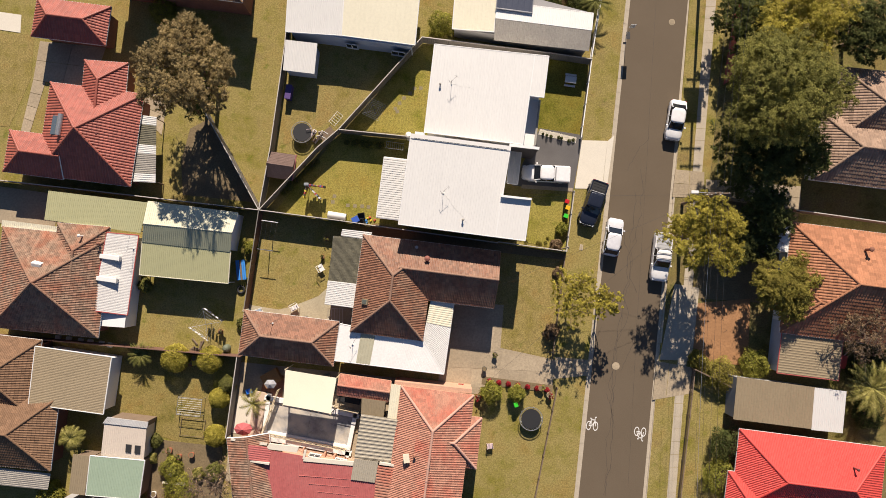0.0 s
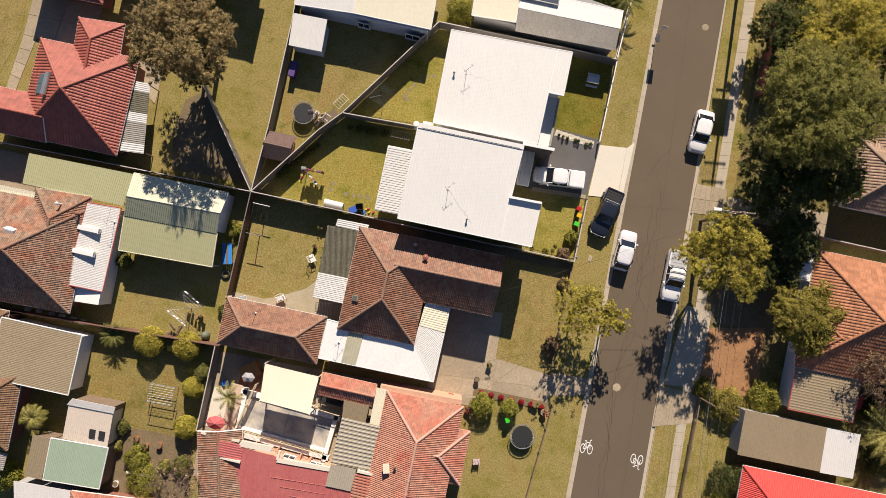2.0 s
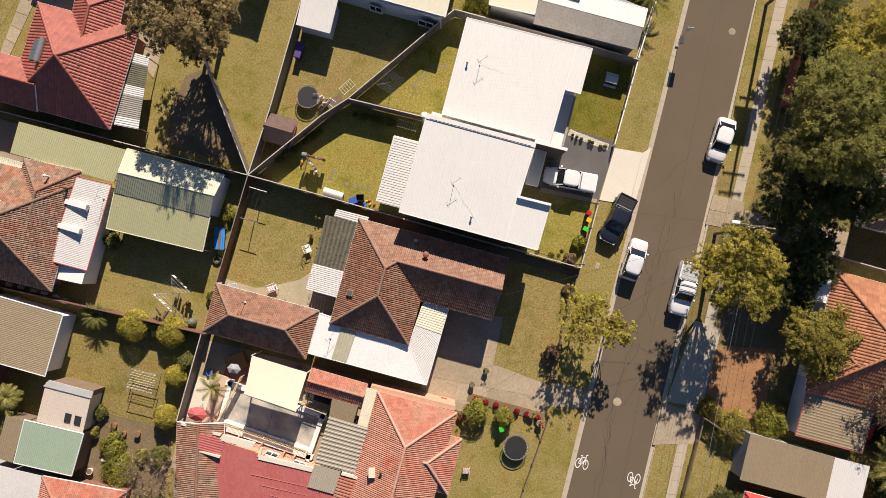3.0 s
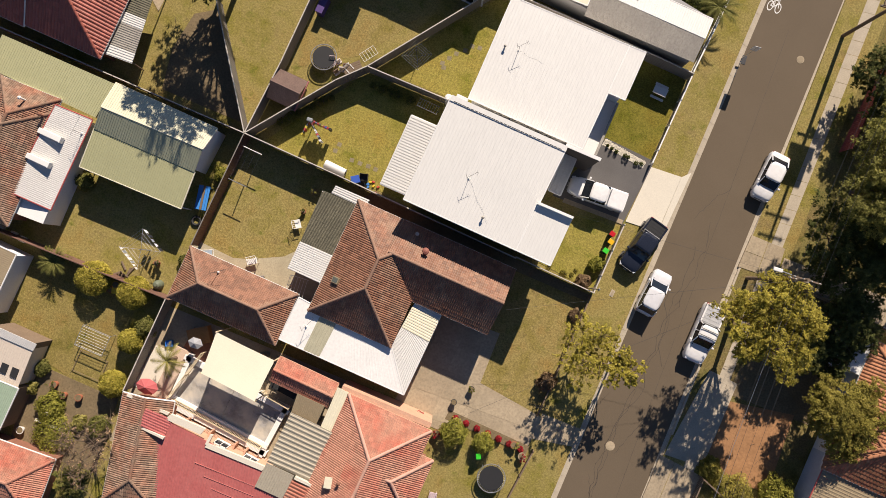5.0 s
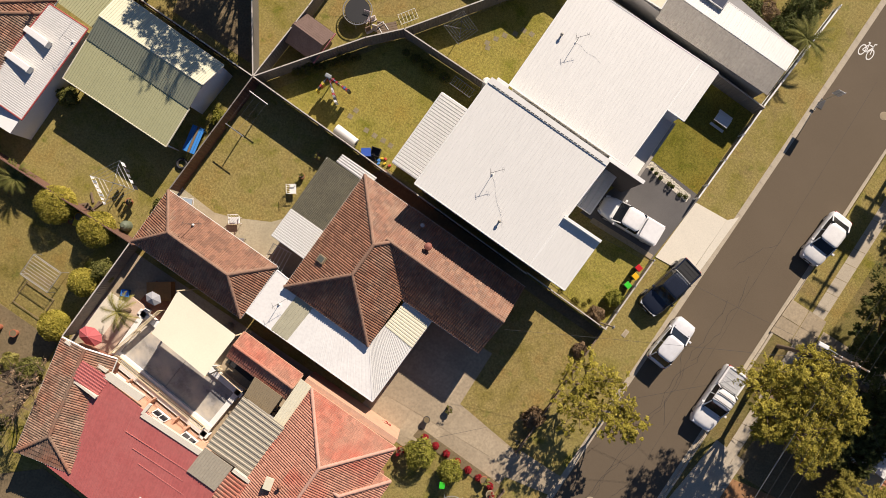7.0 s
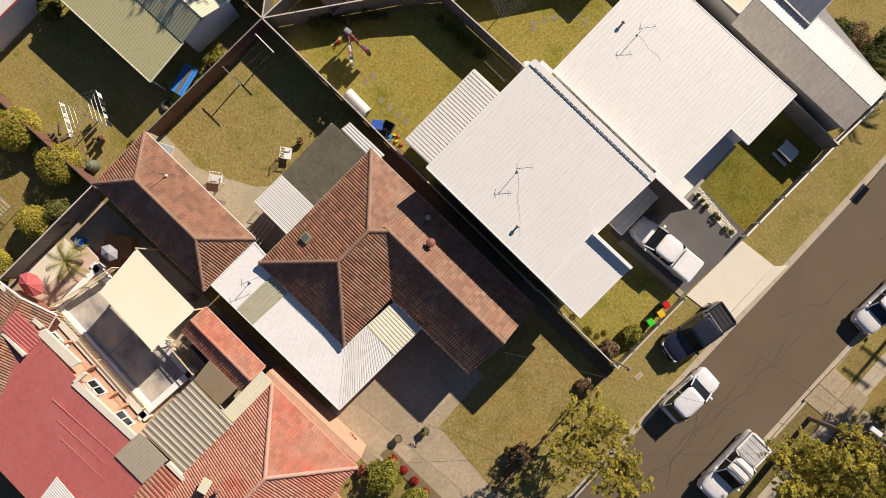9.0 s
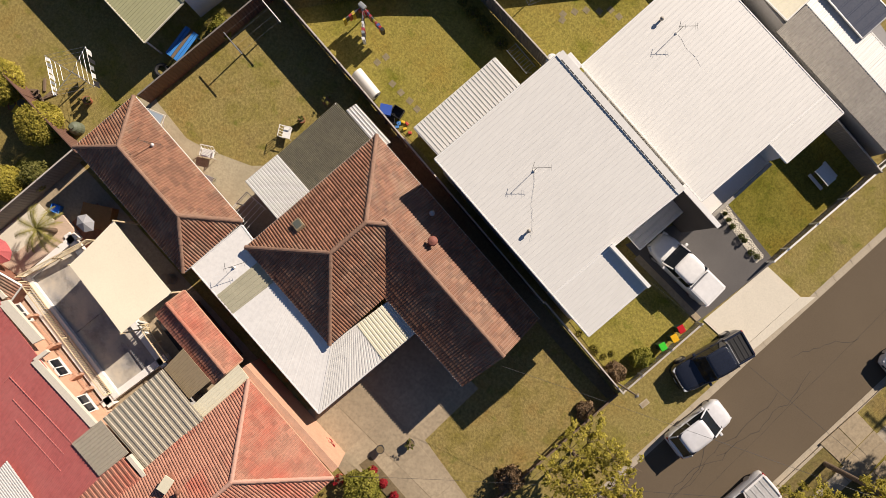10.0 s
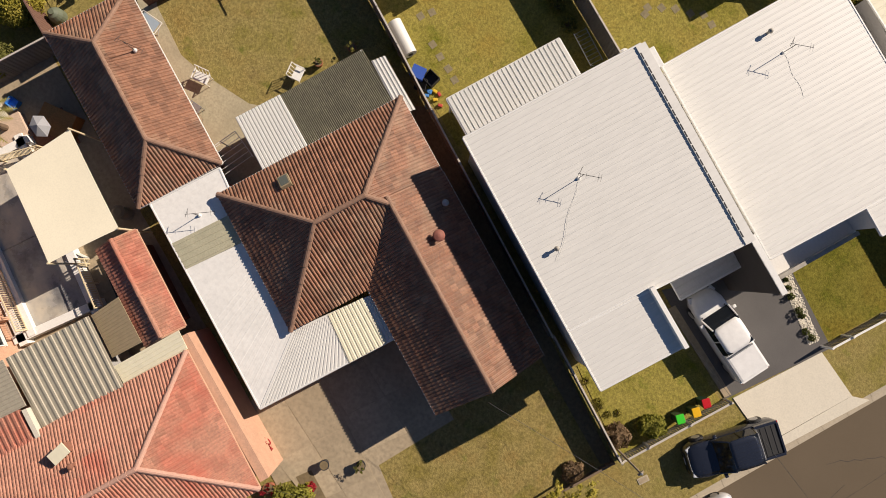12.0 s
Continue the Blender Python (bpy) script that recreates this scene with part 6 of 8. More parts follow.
def shrub(x, y, r, h, leaf, label, seed, per=2600, size=0.07, name="shrub", shape=1.0, lumps=0.12):
    """A clipped or loose shrub: stems and a dense uneven skin of small leaves."""
    rng = np.random.default_rng(seed)
    ob = empty(name, x, y)
    tagged(ob, label, "shrub")
    bm = bmesh.new()
    for i in range(5):
        a = i * 1.26
        tube(bm, (math.cos(a) * 0.05, math.sin(a) * 0.05, 0), (math.cos(a) * r * 0.5, math.sin(a) * r * 0.5, h * 0.6), 0.04, 0.015, seg=5, caps=False)
    part("stalk", bm, M["bark"], ob)
    d = rng.normal(size=(per, 3))
    d /= np.linalg.norm(d, axis=1)[:, None]
    ph = rng.uniform(0, 6.28, 4)
    lump = 1 + lumps * (np.sin(5 * d[:, 0] + ph[0]) * np.sin(4 * d[:, 1] + ph[1]) + np.sin(7 * d[:, 2] + 6 * d[:, 0] + ph[2]) * 0.6)
    rad = lump * rng.uniform(0.72, 1.03, per) ** 0.7
    p = d * rad[:, None] * np.array((r, r, h * 0.55)) + np.array((0, 0, h * 0.5))
    p[:, 2] = np.maximum(p[:, 2], 0.04)
    nrm = rng.normal(size=(per, 3)) * 0.5 + d * 0.7 + np.array((0, 0, 0.4))
    u = np.cross(nrm, rng.normal(size=(per, 3)))
    u /= np.linalg.norm(u, axis=1)[:, None]
    w = np.cross(nrm, u)
    w /= np.linalg.norm(w, axis=1)[:, None]
    s = size * rng.uniform(0.6, 1.5, per)[:, None]
    q = np.stack([p - u * s, p + w * s * 0.5, p + u * s, p - w * s * 0.5], 1).reshape(-1, 3)
    mesh_part("foliage", q, np.arange(per * 4).reshape(per, 4), leaf, ob)
    return ob


def palm(x, y, h, reach, leaf, label, seed, fronds=16, droop=0.5, name="palm", leaflets=22, width=0.35):
    """A stem with arching fronds, each a rib with rows of narrow leaflets."""
    rng = np.random.default_rng(seed)
    ob = empty(name, x, y)
    tagged(ob, label, "palm")
    part("trunk", tube(bmesh.new(), (0, 0, -0.05), (0, 0, h), 0.2, 0.13, seg=10), M["bark"], ob)
    for i in range(fronds):
        a = i * 2.39996 + rng.uniform(-0.15, 0.15)
        up = rng.uniform(0.15, 0.85)
        L = reach * rng.uniform(0.8, 1.1)
        dirv = np.array((math.cos(a), math.sin(a), 0))
        side = np.array((-math.sin(a), math.cos(a), 0))
        vs, fs = [], []
        pts = []
        for k in range(leaflets + 1):
            t = k / leaflets
            pts.append(dirv * L * t * (1 - 0.15 * t * t) + np.array((0, 0, h + L * (up * t - (droop + up * 0.6) * t * t))))
        for k in range(1, leaflets):
            t = k / leaflets
            l = width * reach * math.sin(math.pi * min(1, 0.15 + t * 0.85)) ** 0.7
            for sg in (-1, 1):
                b = len(vs)
                p, q = pts[k], pts[k] * 0.2 + pts[k - 1] * 0.8
                tip = p + side * sg * l + dirv * l * 0.55 + np.array((0, 0, -0.25 * l))
                vs += [q, p, tip]
                fs.append((b, b + 1, b + 2))
        for k in range(leaflets):
            b = len(vs)
            wv = side * 0.025 * (1.2 - k / leaflets)
            vs += [pts[k] - wv, pts[k] + wv, pts[k + 1] + wv, pts[k + 1] - wv]
            fs.append((b, b + 1, b + 2, b + 3))
        me = bpy.data.meshes.new("frond")
        me.from_pydata([tuple(v) for v in vs], [], fs)
        me.materials.append(leaf)
        fr = new("frond", me)
        fr.parent = ob
    return ob


tree(*(-24.31, 16.19), 9.0, 4.9, M["leaf_olive"], "tall olive-brown eucalypt with a ragged crown", 1, 140, 430, 0.085, clump_r=0.18)
# added below the crown, mostly unseen, to lengthen the eucalypt's shadow
tree(*(-25.49, 16.13), 4.6, 3.4, M["leaf_dark"], "dark lower tree in the shade of the eucalypt", 17, 60, 260, 0.1)
tree(*(32.28, 14.60), 8.0, 5.7, M["leaf_grey"], "broad olive-green street tree with drooping foliage", 2, 210, 520, 0.085, clump_r=0.2)
# dark leaves here stand in for the street tree's shadow
tree(*(30.77, 8.66), 4.5, 4.0, M["leaf_dark"], "dark understorey tree beside the drive", 3, 70, 420, 0.1)
tree(*(36.20, 23.13), 4.5, 4.8, M["leaf_gold"], "yellow-green garden tree with rounded clumps", 4, 80, 560, 0.1, clump_r=0.25)
# added tree that darkens the ground below the big crown
tree(35.4, 9.4, 4.2, 3.3, M["leaf_dark"], "dark low tree added to deepen the shade by the tan house", 61, 70, 420, 0.1)
tree(32.8, 3.6, 3.6, 2.6, M["leaf_dark"], "dark tree beside the shaded drive", 62, 60, 400, 0.09)
# made-up dark crown in place of a shadow on the ground
tree(*(42.96, 22.01), 4.0, 3.4, M["leaf_dark"], "dark shade tree at the garden's back", 5, 70, 420, 0.1)
tree(*(31.21, 24.01), 3.2, 3.4, M["leaf_dark"], "dark dense garden tree near the street fence", 6, 60, 380, 0.1)
tree(*(32.86, 21.23), 2.4, 2.6, M["leaf_dark"], "low dark garden tree", 16, 50, 380, 0.09)
tree(*(25.22, 1.07), 6.5, 4.0, M["leaf_gold"], "yellow-green street tree overhanging parked cars", 7, 100, 520, 0.075, clump_r=0.19)
tree(*(34.58, -3.93), 3.6, 3.2, M["leaf_yellow"], "rounded green tree beside the orange-roofed house", 9, 90, 480, 0.085)
tree(*(30.10, -0.13), 2.3, 2.2, M["leaf_green"], "green tree shading the driveway crossing", 18, 70, 420, 0.085)
tree(*(32.56, 0.82), 2.6, 2.4, M["leaf_dark"], "dark tree in the shaded yard", 10, 60, 380, 0.09)
tree(*(13.34, -5.07), 3.8, 2.9, M["leaf_gold"], "thin sparse young street tree on the verge", 11, 56, 190, 0.085, trunk=0.1, bare=0.12)
tree(*(16.37, -5.61), 4.0, 1.6, M["leaf_gold"], "small yellow-green branch of trees over the kerb", 12, 34, 200, 0.09, trunk=0.1)
tree(*(41.89, -8.57), 4.2, 2.9, M["leaf_bare"], "bare twiggy brown tree", 13, 60, 120, 0.09, bare=0.8, trunk=0.14)
tree(*(-23.10, -24.59), 3.6, 2.8, M["leaf_twig"], "leafless reddish-brown garden tree", 14, 46, 60, 0.07, bare=0.8, trunk=0.12)
tree(*(-23.73, -27.85), 2.2, 1.4, M["leaf_green"], "small green garden tree by the fence", 15, 40, 200, 0.09, trunk=0.1)
palm(*(44.11, -14.37), 2.2, 3.9, M["leaf_palm"], "spreading palm with long arching fronds", 21, 34, 0.15, leaflets=26, width=0.1)
palm(*(-38.09, -19.88), 2.0, 1.7, M["leaf_palm"], "small bushy palm beside the house", 22, 36, 0.4, width=0.2, leaflets=26)
palm(*(-31.50, -11.39), 1.2, 1.7, M["leaf_green"], "spiky dark yucca in the garden", 23, 34, 0.15, "yucca", 16, 0.12)
palm(*(-19.41, -16.26), 2.3, 1.9, M["leaf_palm"], "thin garden palm with yellowing fronds", 24, 12, 0.4, width=0.15, leaflets=26)
palm(*(15.93, 25.98), 1.8, 2.4, M["leaf_green"], "spiky palm behind the front fence", 25, 20, 0.2, width=0.12)
for i, (p, r, h) in enumerate((((-27.91, -11.77), 1.5, 2.1), ((-24.34, -11.93), 1.4, 2.0), ((-23.31, -15.92), 1.05, 1.9), ((-23.68, -19.80), 1.15, 1.7))):
    tagged(shrub(*p, r, h, M["leaf_gold"], "clipped round yellow-green shrub on the lawn", 30 + i, 8000, 0.065, lumps=0.05), group="round garden shrubs")
for i, (p, r, h, mat, lab) in enumerate((
        ((28.90, -13.17), 1.7, 1.6, "leaf_yellow", "loose yellow-green bush at the red-earth yard"),
        ((26.82, -11.72), 1.0, 1.2, "leaf_yellow", "small yellow-green bush beside the footpath"),
        ((32.65, -12.06), 1.5, 1.8, "leaf_lime", "loose green bush beside the shed"),
        ((29.41, -20.33), 1.7, 2.6, "leaf_dark", "dense dark green conifer shrub"),
        ((28.84, -23.91), 2.0, 2.4, "leaf_lime", "large yellow-green bush by the fence"),
        ((-0.32, 23.80), 1.3, 2.2, "leaf_lime", "sunlit green bush in the gap between houses"),
        ((-40.59, -25.73), 1.3, 1.8, "leaf_lime", "round green bush in the corner yard"),
        ((-28.32, -23.35), 1.2, 1.0, "leaf_lime", "low leafy bush in a garden bed"),
        ((-25.62, -23.87), 0.6, 0.8, "leaf_palm", "small grey-green garden plant"),
        ((-27.43, -25.47), 1.7, 0.9, "leaf_lime", "spreading low hedge in a garden bed"),
        ((-30.14, -20.50), 0.7, 0.8, "leaf_green", "straggly plants along the shed"),
        ((-30.52, -22.27), 0.6, 0.9, "leaf_palm", "straggly plants behind the shed"),
        ((-23.81, -23.65), 0.9, 1.2, "leaf_green", "small bush by the boundary"),
        ((-22.45, -14.51), 0.8, 1.6, "leaf_green", "ivy-like bush on the fence"),
        ((-31.47, -4.23), 0.7, 1.2, "leaf_green", "green bush beside the shed"),
        ((-20.45, -0.19), 0.7, 0.7, "leaf_lime", "weedy bush along the fence"),
        ((-21.06, -8.30), 0.7, 0.8, "leaf_green", "small bush at the garage corner"),
        ((12.65, 2.11), 0.6, 0.9, "leaf_lime", "small round plant by the front fence"),
        ((12.47, 1.89), 0.55, 0.8, "leaf_lime", "small round bush on the front lawn"),
        ((11.91, 0.25), 0.6, 0.9, "leaf_bare", "dry twiggy bush at the fence corner"),
        ((12.17, -2.69), 0.55, 0.5, "leaf_bare", "dry brushwood clump at the driveway's corner"),
        ((11.44, -8.92), 0.8, 0.9, "leaf_bare", "dry brush along the front boundary"),
        ((5.10, -15.26), 1.15, 1.5, "leaf_lime", "clipped green hedge by the flower bed"),
        ((7.71, -15.43), 0.9, 1.3, "leaf_lime", "clipped hedge bush by the flower bed"),
                # three bushes made up to darken the shaded ground round the palm
                ((44.58, -17.31), 1.6, 1.4, "leaf_dark", "dark low bush under the palm"),
        ((44.09, -12.64), 1.4, 1.4, "leaf_dark", "dark low bush behind the palm"),
        ((46.01, -11.75), 1.6, 1.5, "leaf_dark", "dark dense bush behind the palm"),
        ((11.43, 26.50), 1.0, 1.3, "leaf_dark", "dark dense bush in the northern front yard"),
        ((14.47, 26.46), 1.2, 1.4, "leaf_dark", "dark leafy bush behind the front fence"),
        ((15.03, 28.44), 1.3, 1.6, "leaf_dark", "tall dark bush behind the front fence"),
        ((15.66, 26.61), 0.9, 1.3, "leaf_green", "straggly green bush behind the front fence"),
        ((12.64, 27.15), 1.0, 1.0, "leaf_bare", "pinkish dry clump in the northern front yard"),
        ((15.49, 30.33), 1.2, 1.6, "leaf_dark", "dark bush beside the front fence"),
        ((-30.06, 25.06), 1.4, 1.6, "leaf_lime", "leafy bush near the back fence"))):
    if r:
        shrub(*p, r, h, M[mat], lab, 50 + i, int(900 + 2200 * r), 0.075, lumps=0.2)
# flower bed with red blooms along the drive
bed = slab("flower_bed", [(4.23, -13.68), (11.70, -14.62), (11.58, -15.34), (4.06, -14.52)], 0.06, M["soil"], "narrow flower bed with mulch", "flower bed")
for i in range(7):
    s = i / 6
    a, b = Vector((4.89, -14.15)), Vector((10.98, -15.05))
    p = a.lerp(b, s)
    tagged(shrub(p.x, p.y, 0.27, 0.5, M["flower_red"], "low red-flowering plant in the bed", 90 + i, 420, 0.06), group="red flowers in the bed")
# weeds and small plants along the duplex fences
rngp = random.Random(5)
for i in range(14):
    s = (i + 0.5) / 14
    a, b = Vector((-17.31, 5.85)), Vector((-11.13, 11.61))
    if i > 8:
        a, b = Vector((-11.01, 11.49)), Vector((-5.76, 11.01))
        s = (i - 8.5) / 6
    p = a.lerp(b, s) + Vector((rngp.uniform(-0.2, 0.2), -0.3))
    tagged(shrub(p.x, p.y, rngp.uniform(0.25, 0.45), rngp.uniform(0.4, 0.9), M["leaf_green"], "small leafy plant along the boundary fence", 110 + i, 260, 0.07), group="plants along the fence")
for i, k in enumerate((0.06, 0.17, 0.3, 0.52, 0.6, 0.83, 0.95)):
    p = Vector((10.4, 12.3)).lerp(Vector((14.05, 11.45)), k)
    tagged(shrub(p.x, p.y + rngp.uniform(-0.12, 0.12), rngp.uniform(0.1, 0.2), rngp.uniform(0.3, 0.6), M["leaf_dark"], "small dark plant beside the driveway edging", 130 + i, 120, 0.06), group="plants along the driveway")

# ---- street things ----
def stroke(bm, a, b, w, z):
    a, b = Vector(a), Vector(b)
    o = (b - a).normalized()
    n = Vector((-o.y, o.x)) * w / 2
    for f in ([a - n, b - n, b + n, a + n],):
        lo = [bm.verts.new((p.x, p.y, z - 0.004)) for p in f]
        hi = [bm.verts.new((p.x, p.y, z)) for p in f]
        bm.faces.new(hi)
        for i in range(4):
            bm.faces.new((lo[i], lo[(i + 1) % 4], hi[(i + 1) % 4], hi[i]))


def bike_mark(x, y, turn, flip=1):
    ob = empty("bicycle_marking", x, y, -0.114, turn)
    ob.scale = (0.66, 1.05, 1)
    tagged(ob, "white painted bicycle symbol on the asphalt", "road marking")
    for cx in (-0.55, 0.55):
        bm = bmesh.new()
        for i in range(20):
            a, b = i * 0.31416, (i + 1) * 0.31416
            stroke(bm, (cx + 0.36 * math.cos(a), 0.36 * math.sin(a) * 1.15), (cx + 0.36 * math.cos(b), 0.36 * math.sin(b) * 1.15), 0.1, 0)
        part("wheel_ring", bm, M["white_paint"], ob)
    bm = bmesh.new()
    for a, b in (((-0.55, 0), (-0.2, 0.6)), ((-0.2, 0.6), (0.42, 0.62)), ((0.42, 0.62), (0.0, 0.0)), ((0, 0), (-0.25, 0.72)), ((0.55, 0), (0.36, 0.85)), ((0.36, 0.85), (0.62, 0.92)), ((-0.4, 0.74), (-0.1, 0.74)), ((-0.55, 0), (0, 0))):
        stroke(bm, (a[0], a[1] * flip), (b[0], b[1] * flip), 0.09, 0.003)
    part("cycle_frame", bm, M["white_paint"], ob)


road_turn = math.degrees(math.atan2(ROAD_W[1][1] - ROAD_W[0][1], ROAD_W[1][0] - ROAD_W[0][0])) + 90
bike_mark(*(15.82, -18.87), road_turn, 1)
bike_mark(*(20.91, -19.46), road_turn, -1)
bike_mark(*(21.17, 28.43), road_turn + 0, 1)


def lid(x, y, r, mat, label):
    ob = empty("manhole_cover", x, y, -0.118)
    tagged(ob, label, "manhole")
    part("ring", tube(bmesh.new(), (0, 0, -0.05), (0, 0, 0.006), r, seg=24), M["concrete"], ob)
    part("lid", tube(bmesh.new(), (0, 0, -0.05), (0, 0, 0.012), r * 0.8, seg=24), mat, ob)


lid(*(24.70, 24.61), 0.34, M["tan_roof"], "round iron manhole cover with a concrete ring")
lid(*(18.38, -12.56), 0.4, M["concrete"], "round manhole cover with a pale patched ring")


# sealed cracks that wander down the street
def crack(a, b, n, sway, w, seed):
    rng = random.Random(seed)
    a, b = Vector(a), Vector(b)
    o = (b - a)
    nrm = Vector((-o.y, o.x)).normalized()
    pts, off = [], 0.0
    for i in range(n + 1):
        off += rng.uniform(-sway, sway)
        off *= 0.9
        pts.append(a + o * (i / n) + nrm * off)
    bm = bmesh.new()
    for p, q in zip(pts, pts[1:]):
        stroke(bm, p, q + (q - p) * 0.08, w * rng.uniform(0.6, 1.3), -0.117)
    ob = part("tar_crack", bm, M["tar"])
    tagged(ob, "thin dark tar-sealed crack in the asphalt", "crack", kind="structure")


crack((20.68, 6.08), (17.02, -26.06), 60, 0.22, 0.034, 1)
crack((20.30, 1.26), (17.62, -19.00), 40, 0.3, 0.026, 2)
crack((19.26, -7.12), (16.54, -26.07), 36, 0.25, 0.024, 3)
crack((19.59, 2.46), (20.52, -4.73), 18, 0.2, 0.035, 4)
crack((21.11, 8.50), (20.30, 0.66), 16, 0.25, 0.035, 5)
crack((22.02, 12.13), (19.61, 8.49), 12, 0.2, 0.03, 6)
crack((18.83, -13.07), (20.14, -9.50), 10, 0.15, 0.03, 7)
crack((18.04, -17.81), (17.28, -15.46), 8, 0.15, 0.03, 8)
# straight seam of an old trench
crack((22.99, 26.78), (19.61, -24.86), 80, 0.02, 0.02, 9)


def pole(x, y, h, label, arms=(), transformer=0.0, lamp=None):
    ob = empty("power_pole", x, y)
    tagged(ob, label, "power pole")
    part("pole", tube(bmesh.new(), (0, 0, -0.2), (0, 0, h), 0.17, 0.12, seg=12), M["timber"], ob)
    for z, l in arms:
        part("crossarm", box(bmesh.new(), -l / 2, -0.06, z - 0.06, l / 2, 0.06, z + 0.06, 0.01), M["timber"], ob)
        for i in range(4):
            xx = -l / 2 + 0.15 + (l - 0.3) * i / 3
            part("insulator", tube(bmesh.new(), (xx, 0, z + 0.06), (xx, 0, z + 0.22), 0.04, 0.03, seg=8), M["white_metal"], ob)
    if transformer:
        part("transformer", box(bmesh.new(), -0.9, -0.45, transformer, 0.9, 0.5, transformer + 1.7, 0.08), M["grey_wall"], ob)
        part("platform", box(bmesh.new(), -1.1, -0.5, transformer - 0.12, 1.1, 0.55, transformer, 0.02), M["timber"], ob)
        for i in range(3):
            part("bushing", tube(bmesh.new(), (-0.4 + 0.4 * i, 0, transformer + 1.7), (-0.4 + 0.4 * i, 0, transformer + 2.0), 0.06, 0.03, seg=8), M["white_metal"], ob)
    if lamp:
        part("lamp_arm", tube(bmesh.new(), (0, 0, h - 0.6), (*lamp, h - 0.3), 0.04, seg=8), M["metal"], ob)
        bm = box(bmesh.new(), -0.35, -0.14, -0.07, 0.35, 0.14, 0.07, 0.05)
        l_ = part("lamp_head", bm, M["white_metal"], ob)
        l_.matrix_local = Matrix.Translation((*lamp, h - 0.3))
    return ob


pole_n = (27.62, 27.67)
pole_m = (25.56, 4.77)
pole_s = (23.45, -33.55)
pole(*pole_n, 12.0, "tall timber power pole with crossarms and a transformer", ((5.9, 1.7), (10.6, 2.2), (11.8, 2.2)), 6.9)
pole(*pole_m, 9.2, "timber power pole with a street light on an arm", ((8.9, 2.2), (7.8, 1.6)), 0, (-2.2, 0.1))
pole(*pole_s, 9.5, "timber power pole beside the footpath", ((9.2, 2.2),))


def wire(a, b, sag, r=0.009, mat=None):
    a, b = Vector(a), Vector(b)
    ob = empty("overhead_wire", a.x, a.y, a.z)
    tagged(ob, "thin dark overhead cable", "cable")
    bm = bmesh.new()
    pts = [a.lerp(b, i / 16) - Vector((0, 0, sag * 4 * (i / 16) * (1 - i / 16))) - a for i in range(17)]
    side = (b - a).cross(Vector((0, 0, 1))).normalized() * r
    rings = [[bm.verts.new(p + o) for o in (side, Vector((0, 0, r)), -side, Vector((0, 0, -r)))] for p in pts]
    for p, q in zip(rings, rings[1:]):
        for i in range(4):
            bm.faces.new((p[i], p[(i + 1) % 4], q[(i + 1) % 4], q[i]))
    part("strand", bm, mat or M["dark_metal"], ob)


for dx in (-0.95, -0.35, 0.35, 0.95):
    wire((pole_n[0] + dx, pole_n[1], 10.8), (pole_m[0] + dx, pole_m[1], 9.1), 0.35, 0.01)
    wire((pole_m[0] + dx, pole_m[1], 9.1), (pole_s[0] + dx, pole_s[1], 9.4), 0.7, 0.01)
wire((pole_m[0], pole_m[1], 7.8), (pole_s[0], pole_s[1], 7.6), 0.8, 0.016, M["metal"])
wire((pole_m[0], pole_m[1], 8.4), (*(5.79, -3.91), 4.5), 0.6, 0.009)
wire((pole_m[0], pole_m[1], 8.4), (*(35.34, -0.04), 3.2), 0.3, 0.009)
wire((pole_m[0], pole_m[1], 8.4), (*(8.54, 4.76), 5.9), 0.4, 0.007)
wire((pole_m[0], pole_m[1], 8.0), (*(3.66, -14.43), 3.2), 0.7, 0.008)

sign = empty("street_sign", *(19.66, 23.11))
tagged(sign, "street sign on a thin steel post at the kerb", "sign")
part("post", tube(bmesh.new(), (0, 0, 0), (0, 0, 2.9), 0.03, seg=8), M["metal"], sign)
part("plate", box(bmesh.new(), -0.3, -0.015, 2.0, 0.3, 0.015, 2.9, 0.01), M["white_metal"], sign)
pale_timber = weathered("pale_dry_timber", (0.42, 0.33, 0.22), 0.85, grain=10, stain=1.5, amount=0.25)
stub = empty("service_pole", 12.48, -0.15)
tagged(stub, "slim pale timber service pole inside the front fence corner", "pole")
part("pole", tube(bmesh.new(), (0, 0, -0.2), (0, 0, 4.4), 0.065, 0.05, seg=10), pale_timber, stub)
part("bracket", box(bmesh.new(), -0.05, -0.16, 4.22, 0.05, 0.16, 4.3, 0.01), pale_timber, stub)
part("cap", tube(bmesh.new(), (0, 0, 4.4), (0, 0, 4.46), 0.075, 0.03, seg=10), M["metal"], stub)
pit = empty("pit_cover", 14.72, 0.05, 0.0, 80)
tagged(pit, "small concrete service pit cover in the verge", "pit cover")
part("surround", box(bmesh.new(), -0.3, -0.17, -0.1, 0.3, 0.17, 0.03, 0.012), M["kerb"], pit)
part("lid", box(bmesh.new(), -0.24, -0.12, 0.0, 0.24, 0.12, 0.042, 0.008), M["concrete"], pit)
drain = empty("drain_inlet", *(19.54, 23.11))
tagged(drain, "kerbside drain inlet with a dark iron grate", "drain")
part("lintel", box(bmesh.new(), -0.2, -0.8, -0.1, 0.15, 0.8, 0.02, 0.02), M["kerb"], drain)
part("grate", box(bmesh.new(), 0.15, -0.4, -0.12, 0.6, 0.4, -0.1, 0.01), M["dark_metal"], drain)

